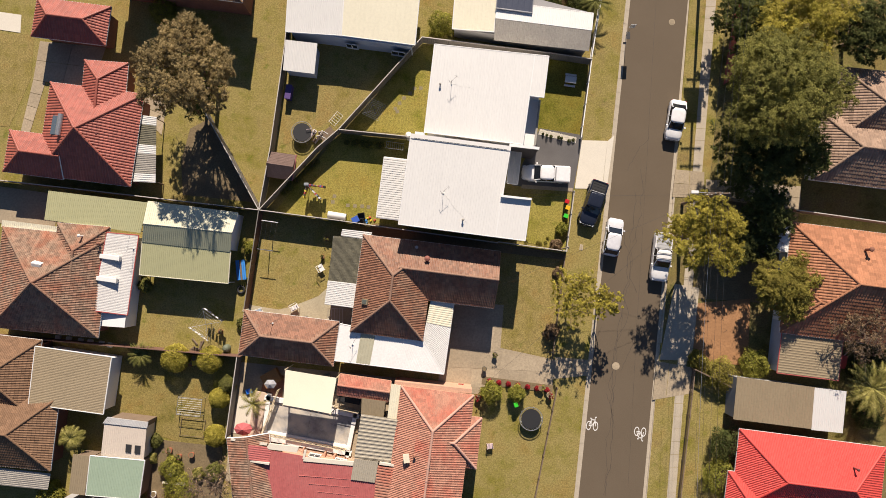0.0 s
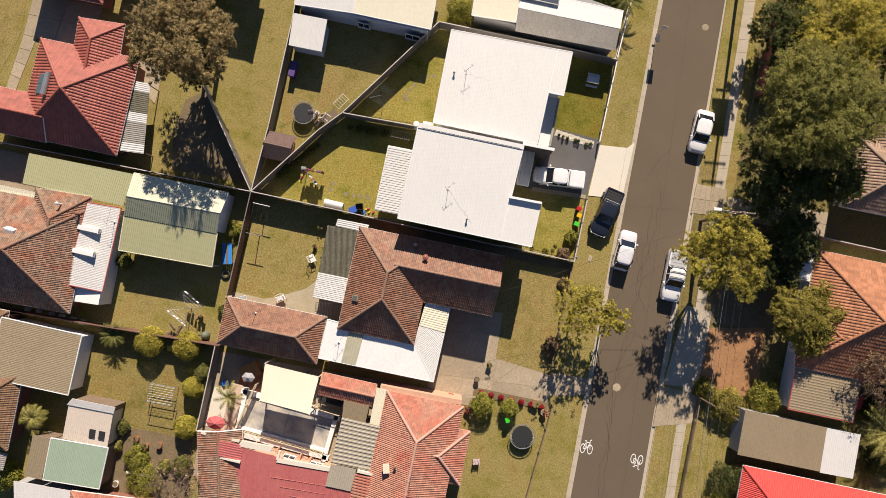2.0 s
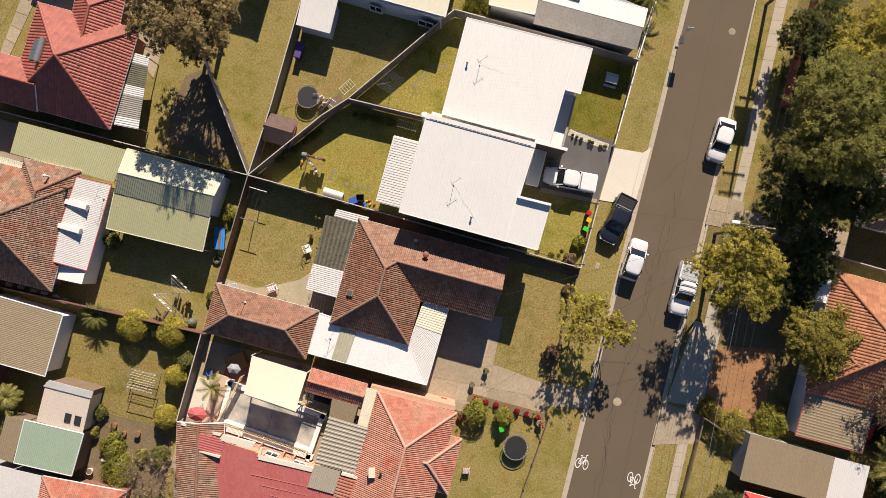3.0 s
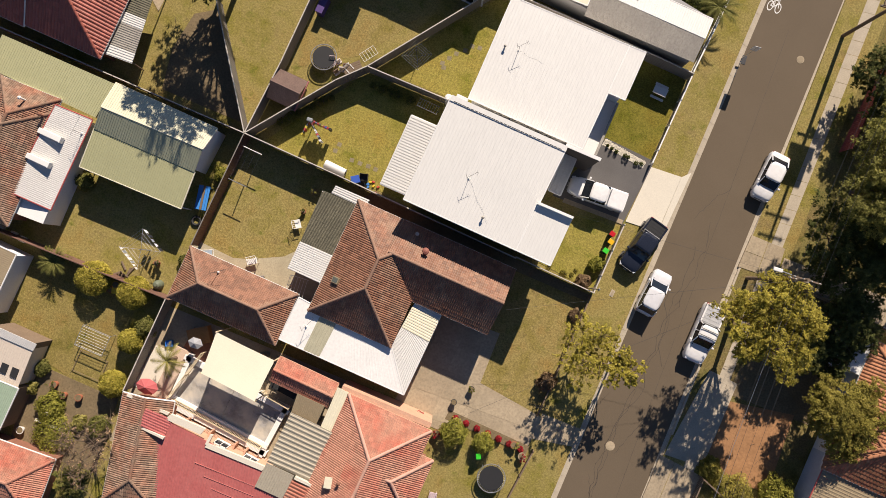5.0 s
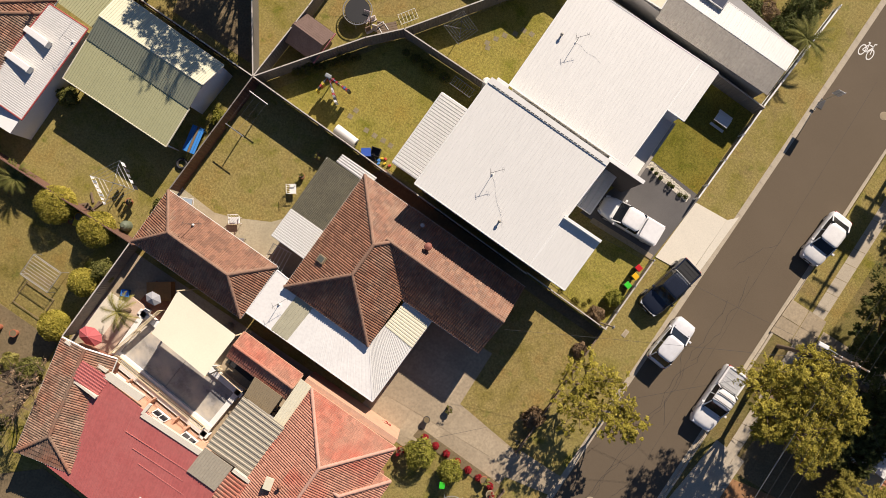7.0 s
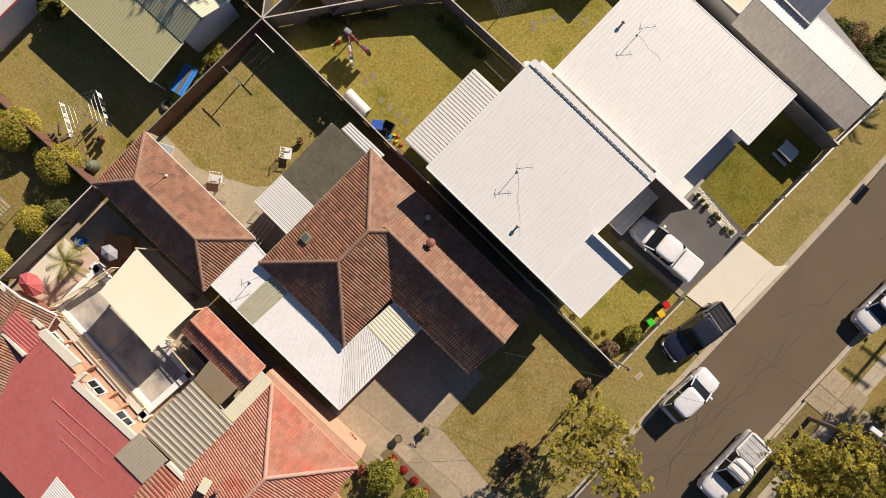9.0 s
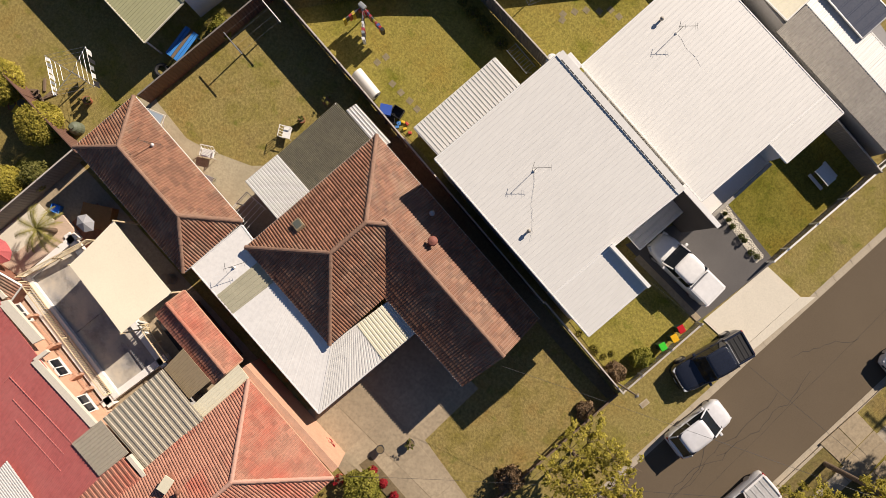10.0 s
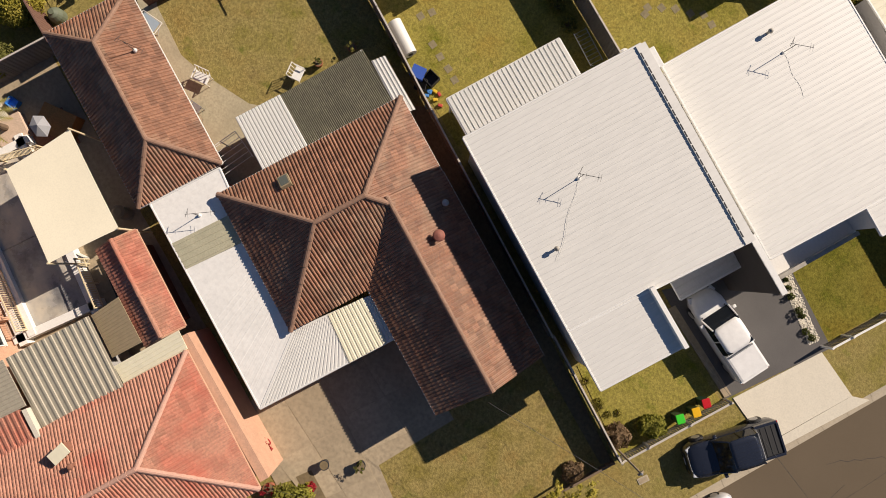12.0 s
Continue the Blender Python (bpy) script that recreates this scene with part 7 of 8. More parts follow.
# ---- duplex front: bins, low fence, stone edging ----
def wheelie(x, y, turn, lid_mat, label):
    ob = empty("wheelie_bin", x, y, 0.03, turn)
    tagged(ob, label, "bin", group="wheelie bins by the front fence")
    ob.scale = (0.68, 0.64, 1)
    bm = bmesh.new()
    rings = []
    for z, a, b in ((0.05, 0.21, 0.24), (0.5, 0.25, 0.28), (0.98, 0.29, 0.33)):
        rings.append([bm.verts.new((sx * a, sy * b, z)) for sx, sy in ((-1, -1), (1, -1), (1, 1), (-1, 1))])
    for p, q in zip(rings, rings[1:]):
        for i in range(4):
            bm.faces.new((p[i], p[(i + 1) % 4], q[(i + 1) % 4], q[i]))
    bm.faces.new(rings[0][::-1])
    bm.faces.new(rings[-1])
    part("body", bm, plain("bin_green", (0.02, 0.06, 0.03), 0.5), ob)
    part("lid", box(bmesh.new(), -0.31, -0.37, 0.98, 0.31, 0.35, 1.06, 0.03), lid_mat, ob)
    part("handle", tube(bmesh.new(), (-0.25, 0.4, 0.98), (0.25, 0.4, 0.98), 0.02, seg=6), lid_mat, ob)
    for s in (-1, 1):
        part("wheel", tube(bmesh.new(), (s * 0.2, 0.25, 0.1), (s * 0.26, 0.25, 0.1), 0.1, seg=12), M["black"], ob)


for p, key, col, lab in (((12.89, 3.31), "lid_green", (0.03, 0.55, 0.03), "wheelie bin with a bright green lid"), ((13.09, 4.17), "lid_yellow", (0.75, 0.42, 0.01), "wheelie bin with a yellow lid"), ((13.02, 4.85), "lid_red", (0.5, 0.01, 0.015), "wheelie bin with a red lid")):
    wheelie(*p, 250, plain(key, col, 0.4), lab)
wheelie(*(7.62, -16.47), 20, plain("lid_green", (0.03, 0.55, 0.03), 0.4), "wheelie bin with a bright green lid")


def low_fence(a, b, h, label, rail_mat, slat_mat):
    a, b = Vector(a), Vector(b)
    ob = empty("front_fence", a.x, a.y, 0, math.degrees(math.atan2((b - a).y, (b - a).x)))
    tagged(ob, label, "fence")
    L = (b - a).length
    n = max(2, int(L / 0.14))
    first = part("slat", box(bmesh.new(), 0, -0.012, 0.08, 0.09, 0.012, h - 0.05, 0.004), slat_mat, ob)
    for i in range(1, n):
        piece("slat", first.data, ob, Matrix.Translation((i * L / n, 0, 0)))
    for z in (0.2, h - 0.1):
        part("rail", box(bmesh.new(), 0, 0.013, z - 0.04, L, 0.06, z + 0.04, 0.006), rail_mat, ob)
    part("capping_rail", box(bmesh.new(), 0, -0.05, h - 0.05, L, 0.06, h, 0.008), rail_mat, ob)
    for i in range(int(L / 2.4) + 2):
        x = min(L, i * 2.4)
        part("post", box(bmesh.new(), x - 0.05, -0.05, 0, x + 0.05, 0.05, h + 0.08, 0.01), rail_mat, ob)


low_fence((15.70, 20.09), (14.56, 11.73), 1.0, "low front fence with a white top rail", M["white_metal"], M["fence_grey"])
low_fence((13.79, 5.94), (12.96, -0.36), 1.0, "low front fence with pale slats", M["fence_cap"], M["fence_cap"])
low_fence((12.91, -0.71), (11.49, -11.86), 0.6, "low weathered timber front fence", M["timber"], M["timber"])
low_fence((12.02, -14.80), (9.61, -26.53), 0.6, "low weathered timber fence along the verge", M["timber"], M["timber"])
low_fence((15.71, 20.33), (17.33, 30.02), 1.0, "low white-railed front fence of the north house", M["white_metal"], M["fence_grey"])
low_fence((26.42, -12.82), (24.71, -26.68), 0.9, "brown timber paling fence with capping", M["timber"], M["timber"])
low_fence((26.30, -12.70), (30.27, -14.61), 1.3, "dark timber slat gate and fence", M["timber"], M["timber"])
fence([(30.13, 17.72), (31.83, 28.58)], 1.8, plain("rust_red_sheet", (0.28, 0.06, 0.05), 0.7, amount=0.2), None, "rust-red sheet fence along the garden")
fence([(36.87, 4.03), (48.03, 2.54)], 1.6, M["fence_brown"], M["fence_cap"], "dark paling fence between the eastern houses")
fence([(27.51, 5.65), (36.50, 4.65)], 1.2, M["fence_grey"], M["fence_grey"], "dull grey fence along the shaded drive")

patch("edging_strip", [(10.15, 12.15), (10.3, 12.75), (14.25, 11.85), (14.15, 11.25)], 0.055, M["concrete_pale"], "pale pebble strip edging the driveway", "edging")
patch("edging_kerb", [(8.3, 6.35), (8.36, 6.75), (13.82, 6.4), (13.76, 6.02)], 0.06, M["concrete"], "worn concrete strip between lawn and driveway", "edging")
edge = empty("stone_edging")
tagged(edge, "row of pale stones edging the driveway", "edging", kind="structure")
rs = random.Random(9)
ea, eb = Vector((10.25, 12.45)), Vector((14.2, 11.55))
meshes = []
for k in range(4):
    bm = bmesh.new()
    bmesh.ops.create_icosphere(bm, subdivisions=1, radius=0.055)
    for v in bm.verts:
        v.co *= rs.uniform(0.75, 1.2)
        v.co.z *= 0.6
    me = bpy.data.meshes.new("stone")
    bm.to_mesh(me)
    bm.free()
    me.materials.append(M["concrete_pale"])
    meshes.append(me)
ew = (eb - ea).normalized()
en = Vector((-ew.y, ew.x))
for i in range(290):
    p = ea + ew * rs.uniform(0, (eb - ea).length) + en * rs.uniform(-0.32, 0.32)
    piece("stone", rs.choice(meshes), edge, Matrix.Translation((p.x, p.y, 0.065)) @ Matrix.Rotation(rs.uniform(0, 6), 4, "Z"))

table = empty("picnic_table", *(13.50, 17.95), 0.03, -8)
table.scale = (0.8, 0.8, 1)
tagged(table, "white weathered picnic table on the front lawn", "table")
part("tabletop", box(bmesh.new(), -0.75, -0.45, 0.7, 0.75, 0.45, 0.76, 0.015), M["old_white_roof"], table)
for s in (-1, 1):
    part("bench_seat", box(bmesh.new(), -0.75, s * 0.75 - 0.13, 0.42, 0.75, s * 0.75 + 0.13, 0.47, 0.01), M["old_white_roof"], table)
    part("leg_frame", box(bmesh.new(), s * 0.55 - 0.04, -0.8, 0.36, s * 0.55 + 0.04, 0.8, 0.42, 0.01), M["timber"], table)
    for t in (-1, 1):
        part("leg", tube(bmesh.new(), (s * 0.55, t * 0.6, 0), (s * 0.55, t * 0.3, 0.7), 0.04, seg=6), M["timber"], table)


# ---- back yards ----
def trampoline(x, y, r, label):
    ob = empty("trampoline", x, y)
    tagged(ob, label, "trampoline")
    part("mat", tube(bmesh.new(), (0, 0, 0.72), (0, 0, 0.735), r * 0.86, seg=32), M["black"], ob)
    bm = bmesh.new()
    for i in range(32):
        a, b = i * 0.19635, (i + 1) * 0.19635
        tube(bm, (r * math.cos(a), r * math.sin(a), 0.75), (r * math.cos(b), r * math.sin(b), 0.75), 0.035, seg=6, caps=False)
    part("frame", bm, M["metal"], ob)
    first = part("spring", tube(bmesh.new(), (r * 0.86, 0, 0.73), (r, 0, 0.75), 0.012, seg=4), M["metal"], ob)
    for i in range(1, 48):
        piece("spring", first.data, ob, Matrix.Rotation(i * 0.1309, 4, "Z"))
    for i in range(5):
        a = i * 1.2566
        part("leg", tube(bmesh.new(), (r * math.cos(a), r * math.sin(a), 0), (r * math.cos(a), r * math.sin(a), 0.75), 0.03, seg=6), M["metal"], ob)


trampoline(*(9.24, -17.98), 1.2, "round black trampoline on the dry front lawn")
trampoline(*(-15.13, 12.13), 1.12, "round black trampoline in the back yard")


def hoist(x, y, r, label, turn=0, h=1.9, mat=None, clothes=()):
    """A rotary clothes line: mast, four arms and square rings of cord."""
    ob = empty("clothes_hoist", x, y, 0, turn)
    tagged(ob, label, "clothes line")
    mat = mat or M["metal"]
    part("mast", tube(bmesh.new(), (0, 0, 0), (0, 0, h), 0.035, seg=8), mat, ob)
    for i in range(4):
        a = i * 1.5708
        part("arm", tube(bmesh.new(), (0, 0, h - 0.25), (r * math.cos(a), r * math.sin(a), h), 0.018, seg=5), mat, ob)
    for k in range(4):
        rr = r * (0.4 + 0.2 * k)
        bm = bmesh.new()
        for i in range(4):
            a, b = i * 1.5708, (i + 1) * 1.5708
            tube(bm, (rr * math.cos(a), rr * math.sin(a), h - 0.02), (rr * math.cos(b), rr * math.sin(b), h - 0.02), 0.008, seg=4)
        part("cord", bm, M["metal"], ob)
    rg = random.Random(3)
    for side, n, cols in clothes:
        a, b = side * 1.5708, (side + 1) * 1.5708
        p, q = Vector((r * math.cos(a), r * math.sin(a), h - 0.02)), Vector((r * math.cos(b), r * math.sin(b), h - 0.02))
        for i in range(n):
            s0 = (i + 0.15) / n
            s1 = (i + 0.8) / n
            u, v = p.lerp(q, s0), p.lerp(q, s1)
            drop = rg.uniform(0.35, 0.75)
            bm = bmesh.new()
            g = []
            for c in range(5):
                w = u.lerp(v, c / 4)
                sw = 0.06 * math.sin(c * 2.1 + i)
                g.append([bm.verts.new(w + Vector((sw * t, sw * t * 0.7, -drop * t))) for t in (0, 0.35, 0.7, 1)])
            for c in range(4):
                for t in range(3):
                    bm.faces.new((g[c][t], g[c + 1][t], g[c + 1][t + 1], g[c][t + 1]))
            thicken(bm, 0.01)
            part("hanging_cloth", bm, plain(*cols[i % len(cols)]), ob)
    return ob


WHITE_C, GREY_C, RED_C, BLUE_C, DARK_C = ("cloth_white", (0.7, 0.7, 0.68)), ("cloth_grey", (0.25, 0.27, 0.28)), ("cloth_red", (0.45, 0.03, 0.04)), ("cloth_blue", (0.05, 0.1, 0.35)), ("cloth_dark", (0.03, 0.03, 0.035))
hoist(*(-24.58, -8.22), 1.75, "square rotary clothes line hung with washing", 100, clothes=((1, 7, (WHITE_C, GREY_C, WHITE_C)), (3, 5, (DARK_C, WHITE_C, GREY_C))))
airer = empty("laundry_airer", *(-14.39, 6.43))
tagged(airer, "folding airer hung with red, yellow and white washing", "clothes line")
hub_ = Vector((-14.39, 6.43))
part("mast", tube(bmesh.new(), (0, 0, 0), (0, 0, 1.7), 0.035, seg=8), M["metal"], airer)
part("bag", box(bmesh.new(), -0.25, -0.16, 1.5, 0.25, 0.16, 1.78, 0.08), plain(*GREY_C), airer)
YELLOW_C = ("cloth_yellow", (0.6, 0.45, 0.04))
rg = random.Random(8)
for tip_, cols in (((-14.71, 5.00), (RED_C, DARK_C, YELLOW_C)), ((-12.97, 4.94), (WHITE_C, RED_C, GREY_C, DARK_C, WHITE_C)), ((-12.48, 6.19), (YELLOW_C, RED_C, BLUE_C, RED_C, DARK_C))):
    e_ = Vector(tip_) - hub_
    part("arm", tube(bmesh.new(), (0, 0, 1.62), (e_.x, e_.y, 1.55), 0.018, seg=5), M["metal"], airer)
    n_ = len(cols) * 2
    for k in range(n_):
        p_, q_ = e_ * ((k + 0.7) / (n_ + 0.7)), e_ * ((k + 1.6) / (n_ + 0.7))
        o_ = Vector((-e_.y, e_.x)).normalized() * rg.uniform(0.04, 0.12)
        bm = bmesh.new()
        prism(bm, [tuple(p_ - o_), tuple(q_ - o_ * 0.6), tuple(q_ + o_), tuple(p_ + o_ * 0.7)], rg.uniform(0.7, 1.1), 1.57 + rg.uniform(0, 0.04))
        part("hanging_cloth", bm, plain(*cols[k % len(cols)]), airer)
hoist(*(-7.36, 14.32), 1.3, "bare rotary clothes line in the north yard", 20, mat=M["dark_metal"])
line = empty("clothes_line", *(-18.10, 2.49), 0, -8)
tagged(line, "clothes line of four wires between two T-shaped posts", "clothes line")
for yy in (0.0, -3.0):
    part("post", tube(bmesh.new(), (0, yy, 0), (0, yy, 1.9), 0.04, seg=8), M["metal"], line)
    part("crossbar", tube(bmesh.new(), (-0.85, yy, 1.9), (0.85, yy, 1.9), 0.035, seg=6), M["white_metal"] if yy == 0 else M["metal"], line)
for i in range(4):
    xx = -0.75 + 0.5 * i
    part("cord", tube(bmesh.new(), (xx, 0, 1.9), (xx, -3.0, 1.9), 0.004, seg=4), M["metal"], line)


def bench(x, y, turn, mat, label, L=1.9, W=0.9):
    ob = empty("garden_bench", x, y, 0, turn)
    tagged(ob, label, "bench")
    for i in range(5):
        w = W / 5
        part("slat", box(bmesh.new(), -L / 2, -W / 2 + i * w + 0.01, 0.62, L / 2, -W / 2 + (i + 1) * w - 0.01, 0.67, 0.01), mat if i != 2 else M["timber"], ob)
    for sx in (-1, 1):
        for sy in (-1, 1):
            part("leg", box(bmesh.new(), sx * (L / 2 - 0.15) - 0.04, sy * (W / 2 - 0.12) - 0.04, 0, sx * (L / 2 - 0.15) + 0.04, sy * (W / 2 - 0.12) + 0.04, 0.62, 0.01), mat, ob)


bench(*(-21.39, -2.55), 96, plain("bright_blue_paint", (0.04, 0.24, 0.65), 0.5), "bright blue bench table with a timber plank on top", 2.1, 1.0)
tyre_ = empty("old_tyre", *(-21.49, -4.62))
tagged(tyre_, "old black tyre lying by the fence", "tyre")
bm = bmesh.new()
for i in range(20):
    a, b = i * 0.31416, (i + 1) * 0.31416
    tube(bm, (0.36 * math.cos(a), 0.36 * math.sin(a), 0.12), (0.36 * math.cos(b), 0.36 * math.sin(b), 0.12), 0.12, seg=8, caps=False)
part("tread", bm, M["black"], tyre_)


def garden_chair(x, y, turn, mat, label, name="garden_chair", wide=0.55, z=0.045):
    ob = empty(name, x, y, z, turn)
    tagged(ob, label, "chair")
    part("seat", box(bmesh.new(), -wide / 2, -0.25, 0.4, wide / 2, 0.25, 0.45, 0.02), mat, ob)
    for i in range(5):
        xx = -wide / 2 + wide * i / 4
        part("back_slat", tube(bmesh.new(), (xx, 0.25, 0.45), (xx, 0.4, 0.9), 0.018, seg=5), mat, ob)
    part("back_rail", tube(bmesh.new(), (-wide / 2, 0.4, 0.9), (wide / 2, 0.4, 0.9), 0.025, seg=6), mat, ob)
    for sx in (-1, 1):
        part("armrest", box(bmesh.new(), sx * wide / 2 - 0.03, -0.25, 0.62, sx * wide / 2 + 0.03, 0.32, 0.66, 0.01), mat, ob)
        for yy in (-0.22, 0.22):
            part("leg", tube(bmesh.new(), (sx * wide / 2, yy, 0), (sx * wide / 2, yy, 0.64), 0.02, seg=5), mat, ob)


garden_chair(*(-15.7, -6.5), 30, M["white_metal"], "white slatted garden chair on the concrete path", wide=0.8)
garden_chair(*(-12.95, -2.3), 120, M["white_metal"], "white wire garden chair beside the patio", wide=0.7)
garden_chair(*(-14.57, -7.69), 200, M["metal"], "worn metal garden chair on the path")
garden_chair(*(-12.70, 11.83), 60, M["white_metal"], "pale toy chair in the back yard")
garden_chair(*(-14.29, 12.01), 10, plain("toy_white", (0.65, 0.5, 0.5), 0.5), "small pale toy chair by the trampoline")
garden_chair(*(4.96, -20.92), 5, plain("toy_white", (0.65, 0.5, 0.5), 0.5), "small pale child's seat on the dry lawn", wide=0.6, z=0.0)
rack = empty("drying_rack", *(-19.63, -7.05), 0.05, 20)
tagged(rack, "folding frame with a pale blue sling", "rack")
part("sling", box(bmesh.new(), -0.5, -0.3, 0.5, 0.5, 0.3, 0.53, 0.01), plain("pale_blue_sling", (0.3, 0.38, 0.45), 0.7), rack)
for s in (-1, 1):
    part("frame_tube", tube(bmesh.new(), (-0.6, s * 0.35, 0.52), (0.6, s * 0.35, 0.52), 0.02, seg=6), M["white_metal"], rack)
    part("frame_tube", tube(bmesh.new(), (s * 0.6, -0.35, 0.52), (s * 0.6, 0.35, 0.52), 0.02, seg=6), M["white_metal"], rack)
    part("leg", tube(bmesh.new(), (s * 0.5, -0.3, 0), (s * 0.5, 0.3, 0.52), 0.02, seg=6), M["white_metal"], rack)
round_t = empty("wire_table", *(-13.91, -8.03), 0.05)
tagged(round_t, "round wire garden table on the path", "table")
bm = bmesh.new()
for i in range(16):
    a, b = i * 0.3927, (i + 1) * 0.3927
    tube(bm, (0.4 * math.cos(a), 0.4 * math.sin(a), 0.65), (0.4 * math.cos(b), 0.4 * math.sin(b), 0.65), 0.02, seg=5, caps=False)
part("rim", bm, M["tan_roof"], round_t)
part("top", tube(bmesh.new(), (0, 0, 0.64), (0, 0, 0.65), 0.36, seg=20), M["concrete"], round_t)
for i in range(3):
    part("leg", tube(bmesh.new(), (0.3 * math.cos(i * 2.09), 0.3 * math.sin(i * 2.09), 0), (0.1 * math.cos(i * 2.09), 0.1 * math.sin(i * 2.09), 0.64), 0.02, seg=5), M["tan_roof"], round_t)

# rolled white mat, crate and bin by the duplex fence
roll = empty("rolled_cover", *(-11.32, 3.25))
tagged(roll, "long rolled white plastic cover lying by the fence", "roll")
ra, rb = Vector((-12.3, 3.38, 0.4)), Vector((-10.4, 3.1, 0.4))
o_ = Vector((-11.32, 3.25, 0))
part("roll", tube(bmesh.new(), ra - o_, rb - o_, 0.38, 0.36, seg=24), M["white_roof"], roll)
part("core", tube(bmesh.new(), rb - o_, rb - o_ + (rb - ra).normalized() * 0.03, 0.14, seg=16), M["black"], roll)


def crate(x, y, turn, a, b, h, mat, name, label, lidded=False):
    ob = empty(name, x, y, 0.02, turn)
    tagged(ob, label, name.replace("_", " "))
    bm = bmesh.new()
    for x0, x1, y0, y1, z0, z1 in ((-a, a, -b, b, 0, 0.03), (-a, -a + 0.03, -b, b, 0, h), (a - 0.03, a, -b, b, 0, h), (-a, a, -b, -b + 0.03, 0, h), (-a, a, b - 0.03, b, 0, h)):
        box(bm, x0, y0, z0, x1, y1, z1)
    part("box", bm, mat, ob)
    if lidded:
        part("lid", box(bmesh.new(), -a - 0.02, -b - 0.02, h, a + 0.02, b + 0.02, h + 0.04, 0.01), mat, ob)
    part("rim", box(bmesh.new(), -a - 0.03, -b - 0.03, h - 0.06, a + 0.03, -b, h - 0.02), mat, ob)


crate(*(-9.39, 2.86), 30, 0.35, 0.3, 0.5, plain("crate_blue", (0.03, 0.09, 0.4), 0.5), "storage_crate", "blue plastic storage crate beside the fence", True)
crate(*(-8.79, 3.25), 10, 0.36, 0.32, 0.4, M["black"], "black_tub", "black plastic tub on the grass")
crate(*(-8.85, 2.65), 40, 0.3, 0.3, 0.35, M["black"], "black_tub", "black plastic tub beside the crate")
crate(*(-16.61, 16.42), -8, 0.3, 0.75, 0.9, plain("purple_plastic", (0.09, 0.05, 0.18), 0.5), "tall_bin", "dark purple plastic storage box by the shed", True)
rt = random.Random(12)
for i in range(9):
    p = Vector((-7.75, 2.65)) + Vector((rt.uniform(-0.6, 0.6), rt.uniform(-0.5, 0.5)))
    toy = empty("toy", p.x, p.y, 0.02, rt.uniform(0, 360))
    tagged(toy, "small bright plastic toy on the grass", "toy", "toys on the grass")
    part("block", box(bmesh.new(), -0.12, -0.08, 0, 0.12, 0.08, 0.14, 0.03), plain(*rt.choice((("toy_yellow", (0.7, 0.45, 0.03)), ("toy_blue", (0.05, 0.2, 0.5)), ("toy_red", (0.5, 0.06, 0.04))))), toy)
for i in range(6):
    p = Vector((9.89, 0.49)) + Vector((rt.uniform(-1.3, 1.3), rt.uniform(-0.7, 0.7)))
    tagged(shrub(p.x, p.y, 0.18, 0.2, M["leaf_yellow"], "small yellow weed flowering on the lawn", 160 + i, 90, 0.05), group="yellow weeds on the lawn")
stones = empty("stepping_stones")
tagged(stones, "grey square stepping stones across the lawn", "stepping stones", kind="structure")
for p in ((-11.88, 4.79), (-11.70, 5.41), (-10.27, 4.43), (-9.50, 4.37), (-8.74, 4.35), (-8.05, 4.27), (-5.05, 14.58), (-5.26, 14.91), (-4.34, 16.08), (-3.68, 16.59), (-3.21, 17.13), (-2.53, 17.16), (-4.82, 15.51)):
    m = pose(p[0], p[1], 0, 0, 0, random.uniform(-10, 10))
    part("stepping_stone", box(bmesh.new(), -0.2, -0.2, 0, 0.19, 0.17, 0.034, 0.01, m), M["old_stone"], stones)
frame_ = empty("wire_rack", *(-5.22, 10.65))
tagged(frame_, "dark folding wire rack standing by the fence", "rack")
frame_.matrix_world = pose(*(-5.22, 10.65), 0, 0, 0, -8)
for i in range(9):
    part("bar", tube(bmesh.new(), (-0.9 + i * 0.22, -0.35, 1.1), (-0.9 + i * 0.22, 0.35, 1.1), 0.012, seg=4), M["metal"], frame_)
for s in (-1, 1):
    part("side_rail", tube(bmesh.new(), (-0.95, s * 0.35, 1.1), (0.95, s * 0.35, 1.1), 0.02, seg=5), M["metal"], frame_)
    part("leg", tube(bmesh.new(), (s * 0.9, 0.3, 0), (s * 0.9, -0.3, 1.1), 0.02, seg=5), M["metal"], frame_)

rk = random.Random(31)
for p in [(-14.45, 11.91), (-13.97, 12.32), (-13.44, 11.73), (-13.82, 11.35), (-13.24, 12.2)]:
    t_ = empty("toy", *p, 0.0, rk.uniform(0, 360))
    tagged(t_, "pale plastic play piece beside the trampoline", "toy", "toys by the trampoline")
    h_ = rk.uniform(0.5, 0.9)
    part("panel", box(bmesh.new(), -0.22, -0.05, 0.05, 0.22, 0.05, h_, 0.03), plain(*rk.choice((("toy_pale", (0.62, 0.55, 0.5)), ("toy_rose", (0.5, 0.2, 0.18)), ("toy_brown", (0.2, 0.13, 0.08))))), t_)
    part("base", box(bmesh.new(), -0.25, -0.22, 0.0, 0.25, 0.22, 0.08, 0.02), plain("toy_pale", (0.62, 0.55, 0.5)), t_)
